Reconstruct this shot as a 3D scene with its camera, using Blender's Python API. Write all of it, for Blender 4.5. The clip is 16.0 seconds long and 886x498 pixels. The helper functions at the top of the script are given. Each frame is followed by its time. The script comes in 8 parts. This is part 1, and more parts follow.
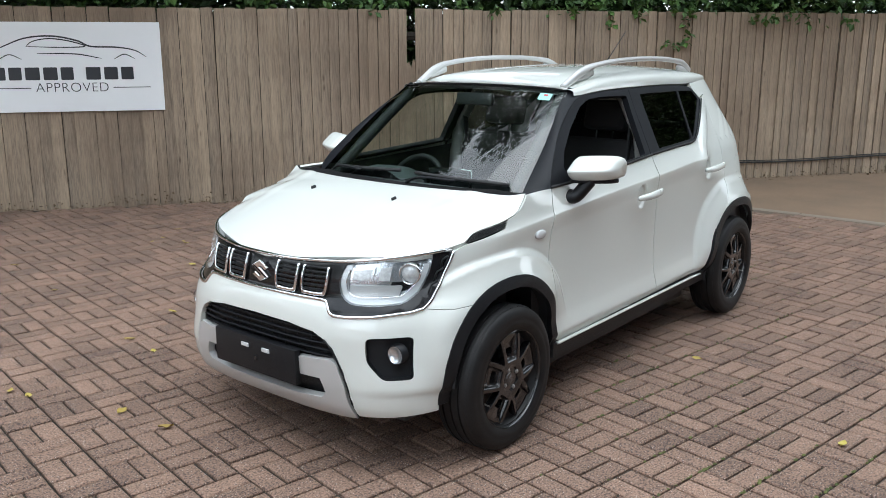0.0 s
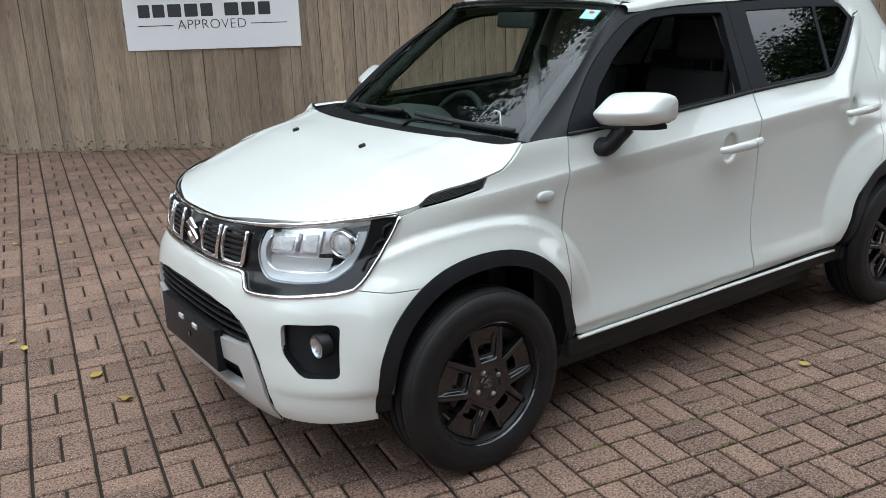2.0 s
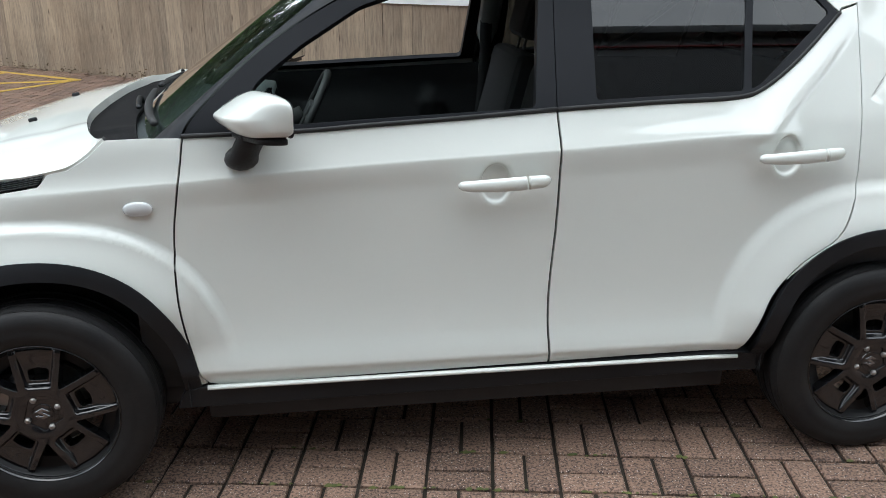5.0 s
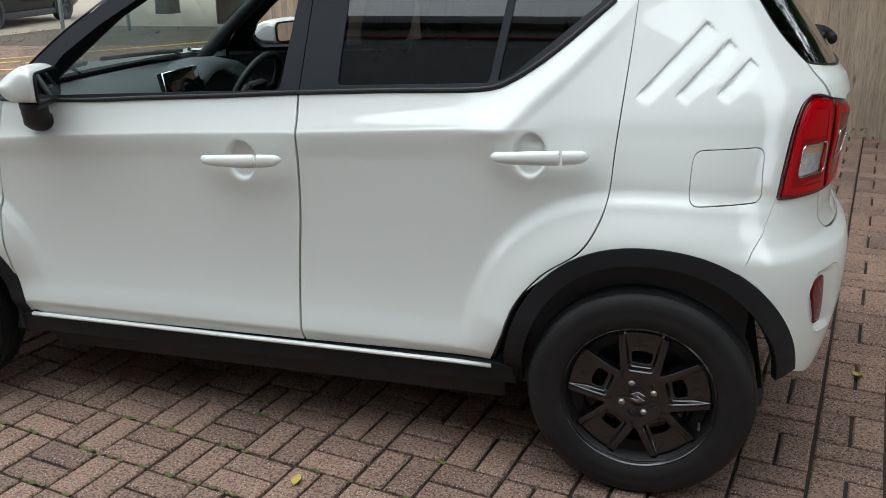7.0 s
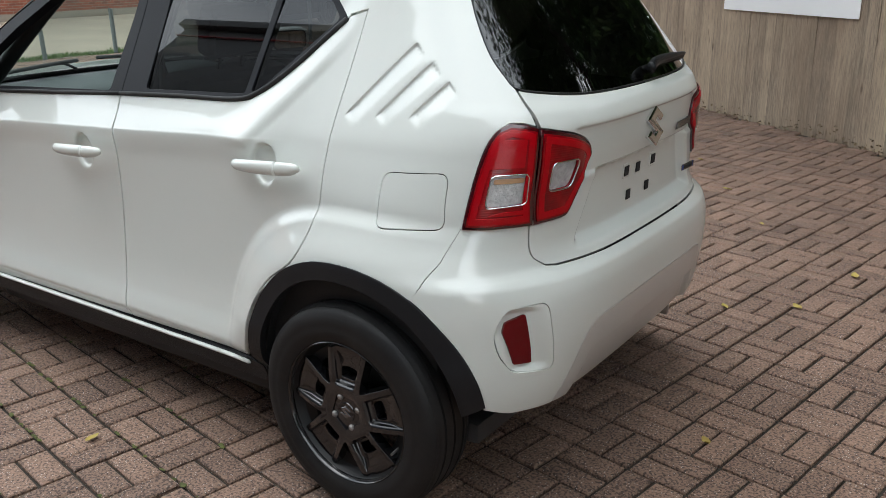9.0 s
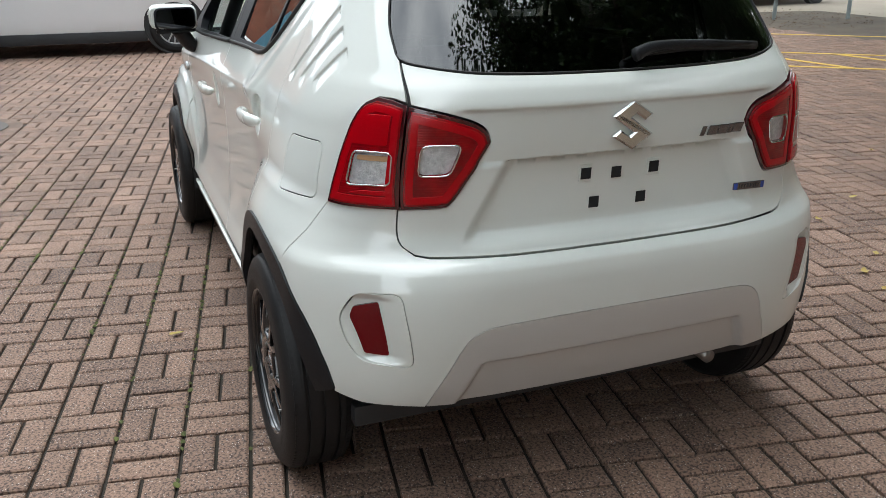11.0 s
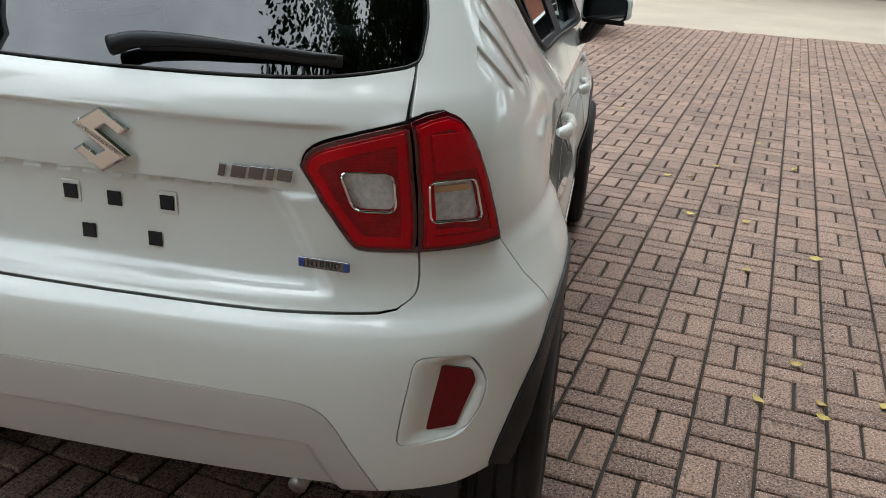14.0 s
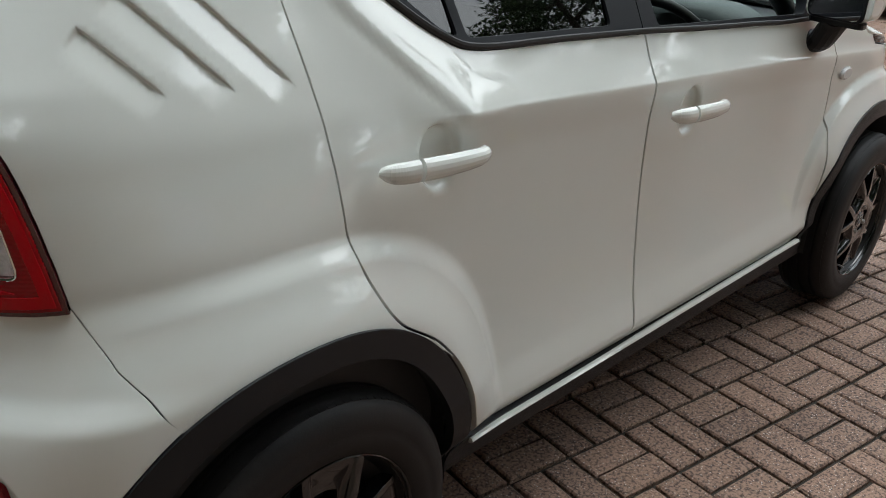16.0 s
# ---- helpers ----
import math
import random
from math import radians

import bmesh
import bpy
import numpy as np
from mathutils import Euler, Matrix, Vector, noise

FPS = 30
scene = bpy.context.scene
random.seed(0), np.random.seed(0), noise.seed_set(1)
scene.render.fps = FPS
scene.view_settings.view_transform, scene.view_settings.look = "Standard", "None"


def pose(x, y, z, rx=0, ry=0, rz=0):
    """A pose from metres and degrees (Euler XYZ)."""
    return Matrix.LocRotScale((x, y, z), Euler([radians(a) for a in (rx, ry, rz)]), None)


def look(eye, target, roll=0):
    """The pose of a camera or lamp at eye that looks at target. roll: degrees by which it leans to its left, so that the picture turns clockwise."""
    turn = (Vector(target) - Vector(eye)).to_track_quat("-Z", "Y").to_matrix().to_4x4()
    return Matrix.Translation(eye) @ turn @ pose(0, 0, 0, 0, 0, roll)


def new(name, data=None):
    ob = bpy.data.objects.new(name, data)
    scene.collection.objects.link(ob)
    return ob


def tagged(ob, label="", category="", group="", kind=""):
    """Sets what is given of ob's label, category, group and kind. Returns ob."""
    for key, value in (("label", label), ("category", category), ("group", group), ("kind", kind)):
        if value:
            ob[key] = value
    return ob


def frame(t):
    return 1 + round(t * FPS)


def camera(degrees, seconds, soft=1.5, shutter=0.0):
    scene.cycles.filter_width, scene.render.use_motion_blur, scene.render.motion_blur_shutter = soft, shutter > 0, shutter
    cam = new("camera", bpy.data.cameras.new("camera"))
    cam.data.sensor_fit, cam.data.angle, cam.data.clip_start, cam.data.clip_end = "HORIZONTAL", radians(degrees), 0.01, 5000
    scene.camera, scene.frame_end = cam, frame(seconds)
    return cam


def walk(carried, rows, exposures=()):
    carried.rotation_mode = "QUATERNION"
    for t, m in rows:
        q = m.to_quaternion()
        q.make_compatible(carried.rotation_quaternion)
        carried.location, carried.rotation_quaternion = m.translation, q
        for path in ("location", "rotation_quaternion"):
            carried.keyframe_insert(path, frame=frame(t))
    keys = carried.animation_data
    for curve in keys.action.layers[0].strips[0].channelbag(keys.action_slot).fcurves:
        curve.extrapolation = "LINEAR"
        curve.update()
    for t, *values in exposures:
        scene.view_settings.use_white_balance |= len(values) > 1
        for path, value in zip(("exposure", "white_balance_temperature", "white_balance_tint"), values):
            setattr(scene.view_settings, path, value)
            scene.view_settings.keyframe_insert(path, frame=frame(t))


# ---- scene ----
from mathutils.geometry import delaunay_2d_cdt as delaunay

cam = camera(54.0, 16.0, 0.5)
PATH = [
    (0, (4.025, 2.726, 1.657), (2.513, 1.5, 1.199), -0.1),
    (0.5, (3.802, 2.726, 1.615), (2.291, 1.498, 1.156), -1.5),
    (1, (3.489, 2.781, 1.582), (2.081, 1.447, 1.092), -1.9),
    (1.5, (3.136, 2.754, 1.544), (1.93, 1.26, 0.984), -3.1),
    (2, (2.784, 2.807, 1.528), (1.681, 1.242, 0.949), -1.9),
    (2.5, (2.379, 2.948, 1.522), (1.529, 1.244, 0.913), -1.1),
    (3, (2.0, 2.966, 1.508), (1.328, 1.187, 0.889), -0.6),
    (3.5, (1.612, 3.008, 1.52), (1.106, 1.18, 0.887), -0.9),
    (4, (1.16, 3.097, 1.497), (0.939, 1.204, 0.891), -2.8),
    (4.5, (0.822, 3.009, 1.486), (0.546, 1.131, 0.856), -1.1),
    (5, (0.413, 3.04, 1.507), (0.161, 1.166, 0.857), 0.0),
    (5.2, (0.248, 3.077, 1.516), (-0.002, 1.207, 0.853), 0.8),
    (7.3, (-1.509, 2.909, 1.479), (-0.924, 1.115, 0.818), -1.0),
    (7.5, (-1.628, 2.863, 1.482), (-1.043, 1.069, 0.819), -0.5),
    (8, (-1.999, 2.748, 1.513), (-1.228, 1.023, 0.857), -1.1),
    (8.5, (-2.38, 2.655, 1.497), (-1.309, 1.081, 0.884), -2.5),
    (9, (-2.662, 2.386, 1.479), (-1.567, 0.836, 0.849), -0.7),
    (9.5, (-2.968, 2.18, 1.476), (-1.758, 0.712, 0.859), 0.7),
    (9.7, (-3.086, 2.067, 1.473), (-1.783, 0.688, 0.84), 0.8),
    (11.8, (-3.488, 0.646, 1.43), (-1.659, 0.176, 0.772), 1.4),
    (12, (-3.477, 0.523, 1.438), (-1.642, 0.072, 0.784), 2.2),
    (12.5, (-3.479, 0.155, 1.438), (-1.604, -0.047, 0.769), 2.5),
    (13, (-3.388, -0.198, 1.435), (-1.515, -0.17, 0.734), 2.2),
    (13.5, (-3.226, -0.508, 1.439), (-1.354, -0.368, 0.748), 2.8),
    (14, (-3.09, -0.859, 1.429), (-1.253, -0.54, 0.708), 3.7),
    (14.5, (-2.869, -1.141, 1.425), (-1.127, -0.518, 0.664), 3.3),
    (15, (-2.577, -1.359, 1.449), (-0.938, -0.528, 0.659), 3.2),
    (15.5, (-2.3, -1.632, 1.436), (-0.805, -0.569, 0.64), 2.9),
    (16, (-1.918, -1.716, 1.407), (-0.584, -0.468, 0.594), 2.8),
]
EXPOSURES = [(0, 0.93, 5950, 6), (2, 0.79, 5950, 6), (4, 0.95, 6000, 6), (5, 1.00, 6050, 6), (8, 0.86, 6100, 6), (9.5, 0.95, 6200, 7), (12, 1.11, 6080, 5), (14.5, 1.09, 6080, 5), (15, 1.18, 6100, 5), (15.5, 1.10, 6150, 5), (16, 1.03, 6200, 6)]
walk(cam, [(t, look(eye, target, roll)) for t, eye, target, roll in PATH], EXPOSURES)

SKY, SUN_AZ = 0.150, 70.0
# ---- light ----
world = bpy.data.worlds.new("overcast_sky")
scene.world = world
world.use_nodes = True
wn = world.node_tree
bg = wn.nodes["Background"]
bg.inputs["Strength"].default_value = SKY
sky = wn.nodes.new("ShaderNodeTexSky")
sky.sky_type = "NISHITA"
sky.sun_disc = False
sky.sun_elevation, sky.sun_rotation = radians(78), radians(SUN_AZ)
sky.air_density, sky.dust_density, sky.ozone_density = 1.0, 4.0, 1.0
# cloud cover: soft grey-white billows over the whole sky
tc = wn.nodes.new("ShaderNodeTexCoord")
cl = wn.nodes.new("ShaderNodeTexNoise")
cl.inputs["Scale"].default_value, cl.inputs["Detail"].default_value, cl.inputs["Roughness"].default_value = 2.2, 6.0, 0.55
wn.links.new(tc.outputs["Generated"], cl.inputs["Vector"])
ramp = wn.nodes.new("ShaderNodeValToRGB")
ramp.color_ramp.elements[0].position, ramp.color_ramp.elements[0].color = 0.34, (5.2, 5.6, 6.1, 1)
ramp.color_ramp.elements[1].position, ramp.color_ramp.elements[1].color = 0.64, (13.0, 13.1, 13.0, 1)
wn.links.new(cl.outputs["Fac"], ramp.inputs["Fac"])
mixn = wn.nodes.new("ShaderNodeMix")
mixn.data_type = "RGBA"
mixn.inputs["Factor"].default_value = 0.86
wn.links.new(sky.outputs[0], mixn.inputs["A"])
wn.links.new(ramp.outputs[0], mixn.inputs["B"])
wn.links.new(mixn.outputs["Result"], bg.inputs["Color"])
sun = bpy.data.lights.new("sun", "SUN")
sun.energy, sun.angle, sun.color = 0.55, radians(50), (1.0, 0.98, 0.95)
sun_ob = new("sun", sun)
sun_ob.matrix_world = look((2.1 * math.sin(radians(SUN_AZ)), 2.1 * math.cos(radians(SUN_AZ)), 10), (0, 0, 0))


# ---- curves and the car's skin ----
def pchip(*knots):
    """A smooth curve through (x, y) knots that does not overshoot."""
    x, y = np.array(sorted(knots), float).T
    h, d = np.diff(x), np.diff(y) / np.diff(x)
    m = np.zeros(len(x))
    for i in range(1, len(x) - 1):
        if d[i - 1] * d[i] > 0:
            a, b = 2 * h[i] + h[i - 1], h[i] + 2 * h[i - 1]
            m[i] = (a + b) / (a / d[i - 1] + b / d[i])
    m[0], m[-1] = d[0], d[-1]

    def at(v):
        v = np.clip(np.asarray(v, float), x[0], x[-1])
        i = np.clip(np.searchsorted(x, v) - 1, 0, len(h) - 1)
        t = (v - x[i]) / h[i]
        return (y[i] * (1 + 2 * t) * (1 - t) ** 2 + m[i] * h[i] * t * (1 - t) ** 2
                + y[i + 1] * t * t * (3 - 2 * t) + m[i + 1] * h[i] * t * t * (t - 1))
    return at


def step(a, b, v):
    t = np.clip((np.asarray(v, float) - a) / (b - a), 0, 1)
    return t * t * (3 - 2 * t)


def seg_dist(px, pz, ax, az, bx, bz):
    """Distance to a segment, and the signed side of its line (+: to the left of a to b)."""
    dx, dz = bx - ax, bz - az
    n = math.hypot(dx, dz)
    t = np.clip(((px - ax) * dx + (pz - az) * dz) / n ** 2, 0, 1)
    return np.hypot(px - ax - t * dx, pz - az - t * dz), ((pz - az) * dx - (px - ax) * dz) / n, t


# The skin is a closed outline at every height: straight sides between x = XR and XF, rounded ends beyond them.
XF, XR, TURN = 0.9, -1.1, 0.85
smooth_width = pchip((0.18, 0.70), (0.25, 0.745), (0.31, 0.757), (0.335, 0.760), (0.368, 0.773), (0.40, 0.770), (0.47, 0.756), (0.58, 0.745), (0.75, 0.742), (0.88, 0.742),
                     (0.96, 0.737), (1.03, 0.722), (1.10, 0.694), (1.20, 0.646), (1.32, 0.588), (1.43, 0.538), (1.50, 0.500))
creased_width = pchip((0.18, 0.70), (0.25, 0.744), (0.31, 0.750), (0.341, 0.755), (0.378, 0.7725), (0.383, 0.7735), (0.40, 0.771), (0.47, 0.756), (0.58, 0.745), (0.75, 0.741), (0.90, 0.743),
                      (0.979, 0.750), (0.986, 0.7495), (0.995, 0.745), (1.04, 0.721), (1.10, 0.694), (1.20, 0.646), (1.32, 0.588), (1.43, 0.538), (1.50, 0.500))
crease_z = pchip((1.45, 0.883), (1.09, 0.908), (0.81, 0.925), (0.30, 0.958), (-0.22, 0.982), (-0.826, 1.013), (-1.1, 1.02))


def half_width(z, x=9.0):
    """Half the body's width; along the doors and wings it breaks at the shoulder crease."""
    x, z = np.asarray(x, float), np.asarray(z, float)
    on = step(-0.98, -0.80, x) * step(1.42, 1.15, x)
    warped = z + (0.985 - crease_z(x)) * np.where(z < crease_z(x), step(0.70, 1.0, z - crease_z(x) + 1.0), step(0.14, 0.0, z - crease_z(x)))
    ends = 0.024 * step(-0.75, -1.35, x) + 0.020 * step(0.95, 1.45, x)
    return smooth_width(z) * (1 - on) + creased_width(warped) * on + ends * step(1.02, 0.84, z)


front_x = pchip((0.18, 1.76), (0.24, 1.822), (0.29, 1.850), (0.36, 1.865), (0.46, 1.875), (0.56, 1.88), (0.63, 1.872), (0.68, 1.858), (0.71, 1.842),
                (0.76, 1.835), (0.82, 1.815), (0.86, 1.79), (0.95, 1.72))
rear_x = pchip((0.18, 1.585), (0.25, 1.650), (0.33, 1.705), (0.45, 1.745), (0.56, 1.763), (0.66, 1.768), (0.705, 1.762), (0.74, 1.730), (0.80, 1.713),
               (0.90, 1.715), (1.0, 1.73), (1.07, 1.735), (1.115, 1.722), (1.15, 1.695), (1.19, 1.667), (1.30, 1.584), (1.43, 1.475), (1.50, 1.412))
front_n = pchip((0.2, 4.3), (0.45, 3.6), (0.6, 3.3), (0.75, 2.75), (0.9, 2.8))
rear_n = pchip((0.2, 4.6), (0.45, 4.3), (0.6, 4.2), (0.70, 3.8), (0.75, 3.4), (1.1, 3.4), (1.5, 3.4))


def bulge(x, y, z):
    """How far flares, creases and recesses stand out of the plain skin."""
    ay = np.abs(y)
    d = np.zeros(np.broadcast(x, z).shape)
    # wheel arch flares
    rf = ((np.abs(x - 1.19) / np.where(x < 1.19, 0.51, 0.60)) ** 2.4 + (np.abs(z - 0.308) / 0.525) ** 2.4) ** (1 / 2.4)
    f = 0.020 * step(1.008, 0.94, rf) + 0.033 * step(0.98, 0.74, rf)
    d = d + f * step(0.30, 0.50, z) * step(0.38, 0.66, z + 0.6 * np.maximum(x - 0.80, 0)) * step(1.70, 1.52, x) * (x > 0.5)
    rr = ((np.abs(x + 1.225) / np.where(x > -1.225, 0.52, 0.95)) ** 2.4 + (np.abs(z - 0.308) / 0.562) ** 2.4) ** (1 / 2.4)
    f = 0.015 * (1 - 0.45 * step(-1.30, -1.50, x)) * step(1.015, 0.93, rr) + 0.045 * step(0.995, 0.74, rr)
    d = d + f * step(0.30, 0.50, z) * (x < -0.5) * step(0.30, 0.62, ay) * step(-1.70, -1.48, x)
    # shoulder crease, rising along the rear door's window
    line = [(-0.70, 1.007), (-0.826, 1.013), (-1.0, 1.178), (-1.145, 1.327)]
    best = np.full(d.shape, 9.0)
    side = np.zeros(d.shape)
    for (ax, az), (bx, bz) in zip(line, line[1:]):
        q, s, t = seg_dist(x, z, ax, az, bx, bz)
        near = q < best
        best, side = np.where(near, q, best), np.where(near, s, side)
    above = side < 0
    ridge = np.where(above, step(0.085, 0.0, best), step(0.030, 0.0, best) * 0.55 + 0.45 * step(0.11, 0.0, best))
    d = d + 0.012 * ridge * step(-0.70, -0.86, x) * step(-1.18, -1.02, x) * (ay > 0.4)
    # hollows behind the door handles
    for hx, hz in ((-0.045, 0.896), (-0.897, 0.948)):
        e = ((x - hx) / 0.047) ** 2 + ((z - hz) / 0.062) ** 2
        d = d - 0.017 * step(1.02, 0.60, e) * (ay > 0.4)
    # three slanting marks on the rear quarter
    for k in range(3):
        ax, az, bx, bz = -1.180 - 0.098 * k, 1.096 + 0.003 * k, -1.335 - 0.056 * k, 1.268 - 0.044 * k
        dx, dz, ln = bx - ax, bz - az, math.hypot(bx - ax, bz - az)
        along, across = ((x - ax) * dx + (z - az) * dz) / ln, ((z - az) * dx - (x - ax) * dz) / ln
        deep = step(-0.021, -0.0155, across) * np.clip(1 - (across + 0.0155) / 0.040, 0, 1)
        d = d - 0.0066 * deep * step(-0.012, 0.010, along) * step(ln + 0.006, ln - 0.002, along) * (ay > 0.3)
    # number plate recess and the band over it on the tailgate
    top, bot = 0.957, 0.762
    yb = 0.41 - (np.clip(z, bot, top) - bot) / (top - bot) * 0.10
    r = step(0.0, 0.045, yb + 0.02 - ay) * step(0.0, 0.006, top - z) * step(-0.012, 0.022, z - bot)
    d = d - 0.028 * r * (x < -1.5)
    r = step(0.0, 0.06, 0.455 - ay - (1.075 - z) * 0.25) * step(1.082, 1.068, z) * step(0.940, 0.957, z)
    d = d - 0.013 * r * (x < -1.5)
    # lower rear bumper hollow
    r = step(0.0, 0.026, 0.395 - ay + (0.46 - z) * 0.45) * step(0.470, 0.458, z)
    d = d - 0.020 * r * (x < -1.5)
    return d


def skin(s, z, off=0.0):
    """The point of the left half of the skin at s metres round from the front door's hinge and height z; off: metres outside it."""
    s, z = np.broadcast_arrays(np.asarray(s, float), np.asarray(z, float))
    mid = XF - XR
    fore, aft = s < 0, s > mid
    a = np.where(fore, -s, np.where(aft, s - mid, 0)) / TURN
    n = np.where(fore, front_n(z), rear_n(z))
    reach = np.where(fore, front_x(z) - XF, rear_x(z) + XR)
    sa, ca = np.abs(np.sin(a)), np.cos(a)
    ac = np.abs(ca)
    r = (sa ** n + ac ** n) ** (-1 / n)
    u, v = r * sa, r * ac
    sign = np.where(fore, 1.0, -1.0)
    flip = np.where(ca < 0, -1.0, 1.0)
    ends = fore | aft
    x = np.where(ends, np.where(fore, XF, XR) + sign * reach * u, XF - s)
    w = half_width(z, x)
    y = np.where(ends, w * v * flip, w)
    nx, ny = np.where(ends, sign * u ** (n - 1) / reach, 0), np.where(ends, flip * v ** (n - 1) / w, 1)
    q = np.hypot(nx, ny)
    d = bulge(x, y, z) + off
    return np.stack([x + d * nx / q, y + d * ny / q, z], -1)


def s_x(x, z):
    """s of the skin's point with this x."""
    if XR <= x <= XF:
        return XF - x
    f = x > XF
    n = float((front_n if f else rear_n)(z))
    u = (x - XF) / (float(front_x(z)) - XF) if f else (XR - x) / (float(rear_x(z)) + XR)
    u = min(u, 0.9999)
    a = math.atan2(u, (1 - u ** n) ** (1 / n)) * TURN
    return -a if f else XF - XR + a


def s_y(y, z, rear=False):
    """s of the point of the front (or rear) with this y."""
    n = float((rear_n if rear else front_n)(z))
    v = min(abs(y) / float(half_width(z)), 0.9999)
    if abs(y) < 1e-9:
        return (XF - XR + TURN * math.pi / 2) if rear else -TURN * math.pi / 2
    a = math.atan2((1 - v ** n) ** (1 / n), v)
    a = (a if y >= 0 else math.pi - a) * TURN
    return XF - XR + a if rear else -a


def whole(half, rear=False):
    """A half outline that starts and ends on the centre line, completed across it."""
    end = 2 * (END_R if rear else END_F)
    h = np.asarray(half, float)
    return np.vstack([h, (np.array([end, 0]) + h * [-1, 1])[::-1][1:-1]])


END_F, END_R = -TURN * math.pi / 2, XF - XR + TURN * math.pi / 2


# ---- mesh tools ----
def mesh_of(name, verts, faces, material, normals=None, smooth=True):
    me = bpy.data.meshes.new(name)
    me.from_pydata([tuple(float(c) for c in v) for v in verts], [], [tuple(int(i) for i in f) for f in faces])
    me.materials.append(material)
    if smooth:
        me.polygons.foreach_set("use_smooth", [True] * len(me.polygons))
    me.update()
    if normals is not None:
        me.normals_split_custom_set_from_vertices([tuple(float(c) for c in n) for n in normals])
    return me


def put(name, me, parent=None, label=""):
    ob = new(name, me)
    if parent is not None:
        ob.parent = parent
        ob.matrix_parent_inverse = parent.matrix_world.inverted() if parent.data is None and parent.parent is None else Matrix.Identity(4)
    return tagged(ob, label)


def part(name, geo, material, parent, label=""):
    """One mesh object under a thing or part. geo: (verts, faces[, normals])."""
    verts, faces = geo[0], geo[1]
    normals = geo[2] if len(geo) > 2 else None
    me = mesh_of(name, verts, faces, material, normals, normals is not None or len(geo) > 2)
    ob = new(name, me)
    ob.parent = parent
    return tagged(ob, label)


def bm_part(name, bm, material, parent, label="", sharp=35):
    me = bpy.data.meshes.new(name)
    bmesh.ops.recalc_face_normals(bm, faces=bm.faces)
    bm.to_mesh(me)
    bm.free()
    me.materials.append(material)
    me.polygons.foreach_set("use_smooth", [True] * len(me.polygons))
    me.set_sharp_from_angle(angle=radians(sharp))
    ob = new(name, me)
    ob.parent = parent
    return tagged(ob, label)


def flipped(geo):
    """The mirror image across y = 0."""
    v = [(x, -y, z) for x, y, z in geo[0]]
    f = [tuple(reversed(f)) for f in geo[1]]
    return (v, f, [(a, -b, c) for a, b, c in geo[2]]) if len(geo) > 2 and geo[2] is not None else (v, f)


def joined(*geos):
    v, f, n = [], [], []
    for g in geos:
        k = len(v)
        v += [tuple(p) for p in g[0]]
        f += [tuple(i + k for i in q) for q in g[1]]
        if len(g) > 2 and g[2] is not None:
            n += [tuple(p) for p in g[2]]
    return (v, f, n) if len(n) == len(v) else (v, f)


def curve(points, n=6):
    """A smooth line through the points (of any dimension)."""
    p = np.array(points, float)
    if len(p) < 3:
        return p
    q = np.vstack([2 * p[0] - p[1], p, 2 * p[-1] - p[-2]])
    out = []
    for i in range(1, len(q) - 2):
        a, b, c, d = q[i - 1], q[i], q[i + 1], q[i + 2]
        for t in np.linspace(0, 1, n, endpoint=False):
            out.append(0.5 * (2 * b + (c - a) * t + (2 * a - 5 * b + 4 * c - d) * t * t + (3 * b - a - 3 * c + d) * t ** 3))
    return np.array(out + [p[-1]])


def chain(*runs):
    """One outline from runs of points, without doubles."""
    out = []
    for run in runs:
        for p in np.asarray(run, float):
            if not out or np.hypot(*(p - out[-1])) > 1e-5:
                out.append(p)
    if np.hypot(*(out[0] - out[-1])) < 1e-5:
        out.pop()
    return np.array(out)


def rounded(poly, r, n=4):
    """A polygon with its corners rounded."""
    p = np.array(poly, float)
    out = []
    for i in range(len(p)):
        a, b, c = p[i - 1], p[i], p[(i + 1) % len(p)]
        u, v = a - b, c - b
        k = min(r, 0.45 * np.linalg.norm(u), 0.45 * np.linalg.norm(v))
        s, e = b + u / np.linalg.norm(u) * k, b + v / np.linalg.norm(v) * k
        for t in np.linspace(0, 1, n + 1):
            out.append((1 - t) ** 2 * s + 2 * t * (1 - t) * b + t * t * e)
    return np.array(out)


def area2(p):
    return float(np.sum(p[:, 0] * np.roll(p[:, 1], -1) - np.roll(p[:, 0], -1) * p[:, 1])) / 2


def dense(p, size):
    out = []
    for a, b in zip(p, np.roll(p, -1, 0)):
        k = max(1, int(math.ceil(np.hypot(*(b - a)) / size)))
        out += [a + (b - a) * i / k for i in range(k)]
    return np.array(out)


def inset(p, d):
    """The outline moved inwards by d."""
    if area2(p) < 0:
        p = p[::-1]
    e = np.roll(p, -1, 0) - p
    e = e / np.maximum(np.linalg.norm(e, axis=1), 1e-9)[:, None]
    nrm = np.stack([-e[:, 1], e[:, 0]], 1)
    m = nrm + np.roll(nrm, 1, 0)
    m = m / np.maximum((m * m).sum(1), 0.6)[:, None] * 2
    return p + d * m


def inside(p, q):
    """Which of the points q lie inside the outline p."""
    x, y = q[:, 0], q[:, 1]
    hit = np.zeros(len(q), bool)
    for (ax, ay), (bx, by) in zip(p, np.roll(p, -1, 0)):
        cross = (ay > y) != (by > y)
        if cross.any():
            hit ^= cross & (x < (bx - ax) * (y - ay) / (by - ay + 1e-15) + ax)
    return hit


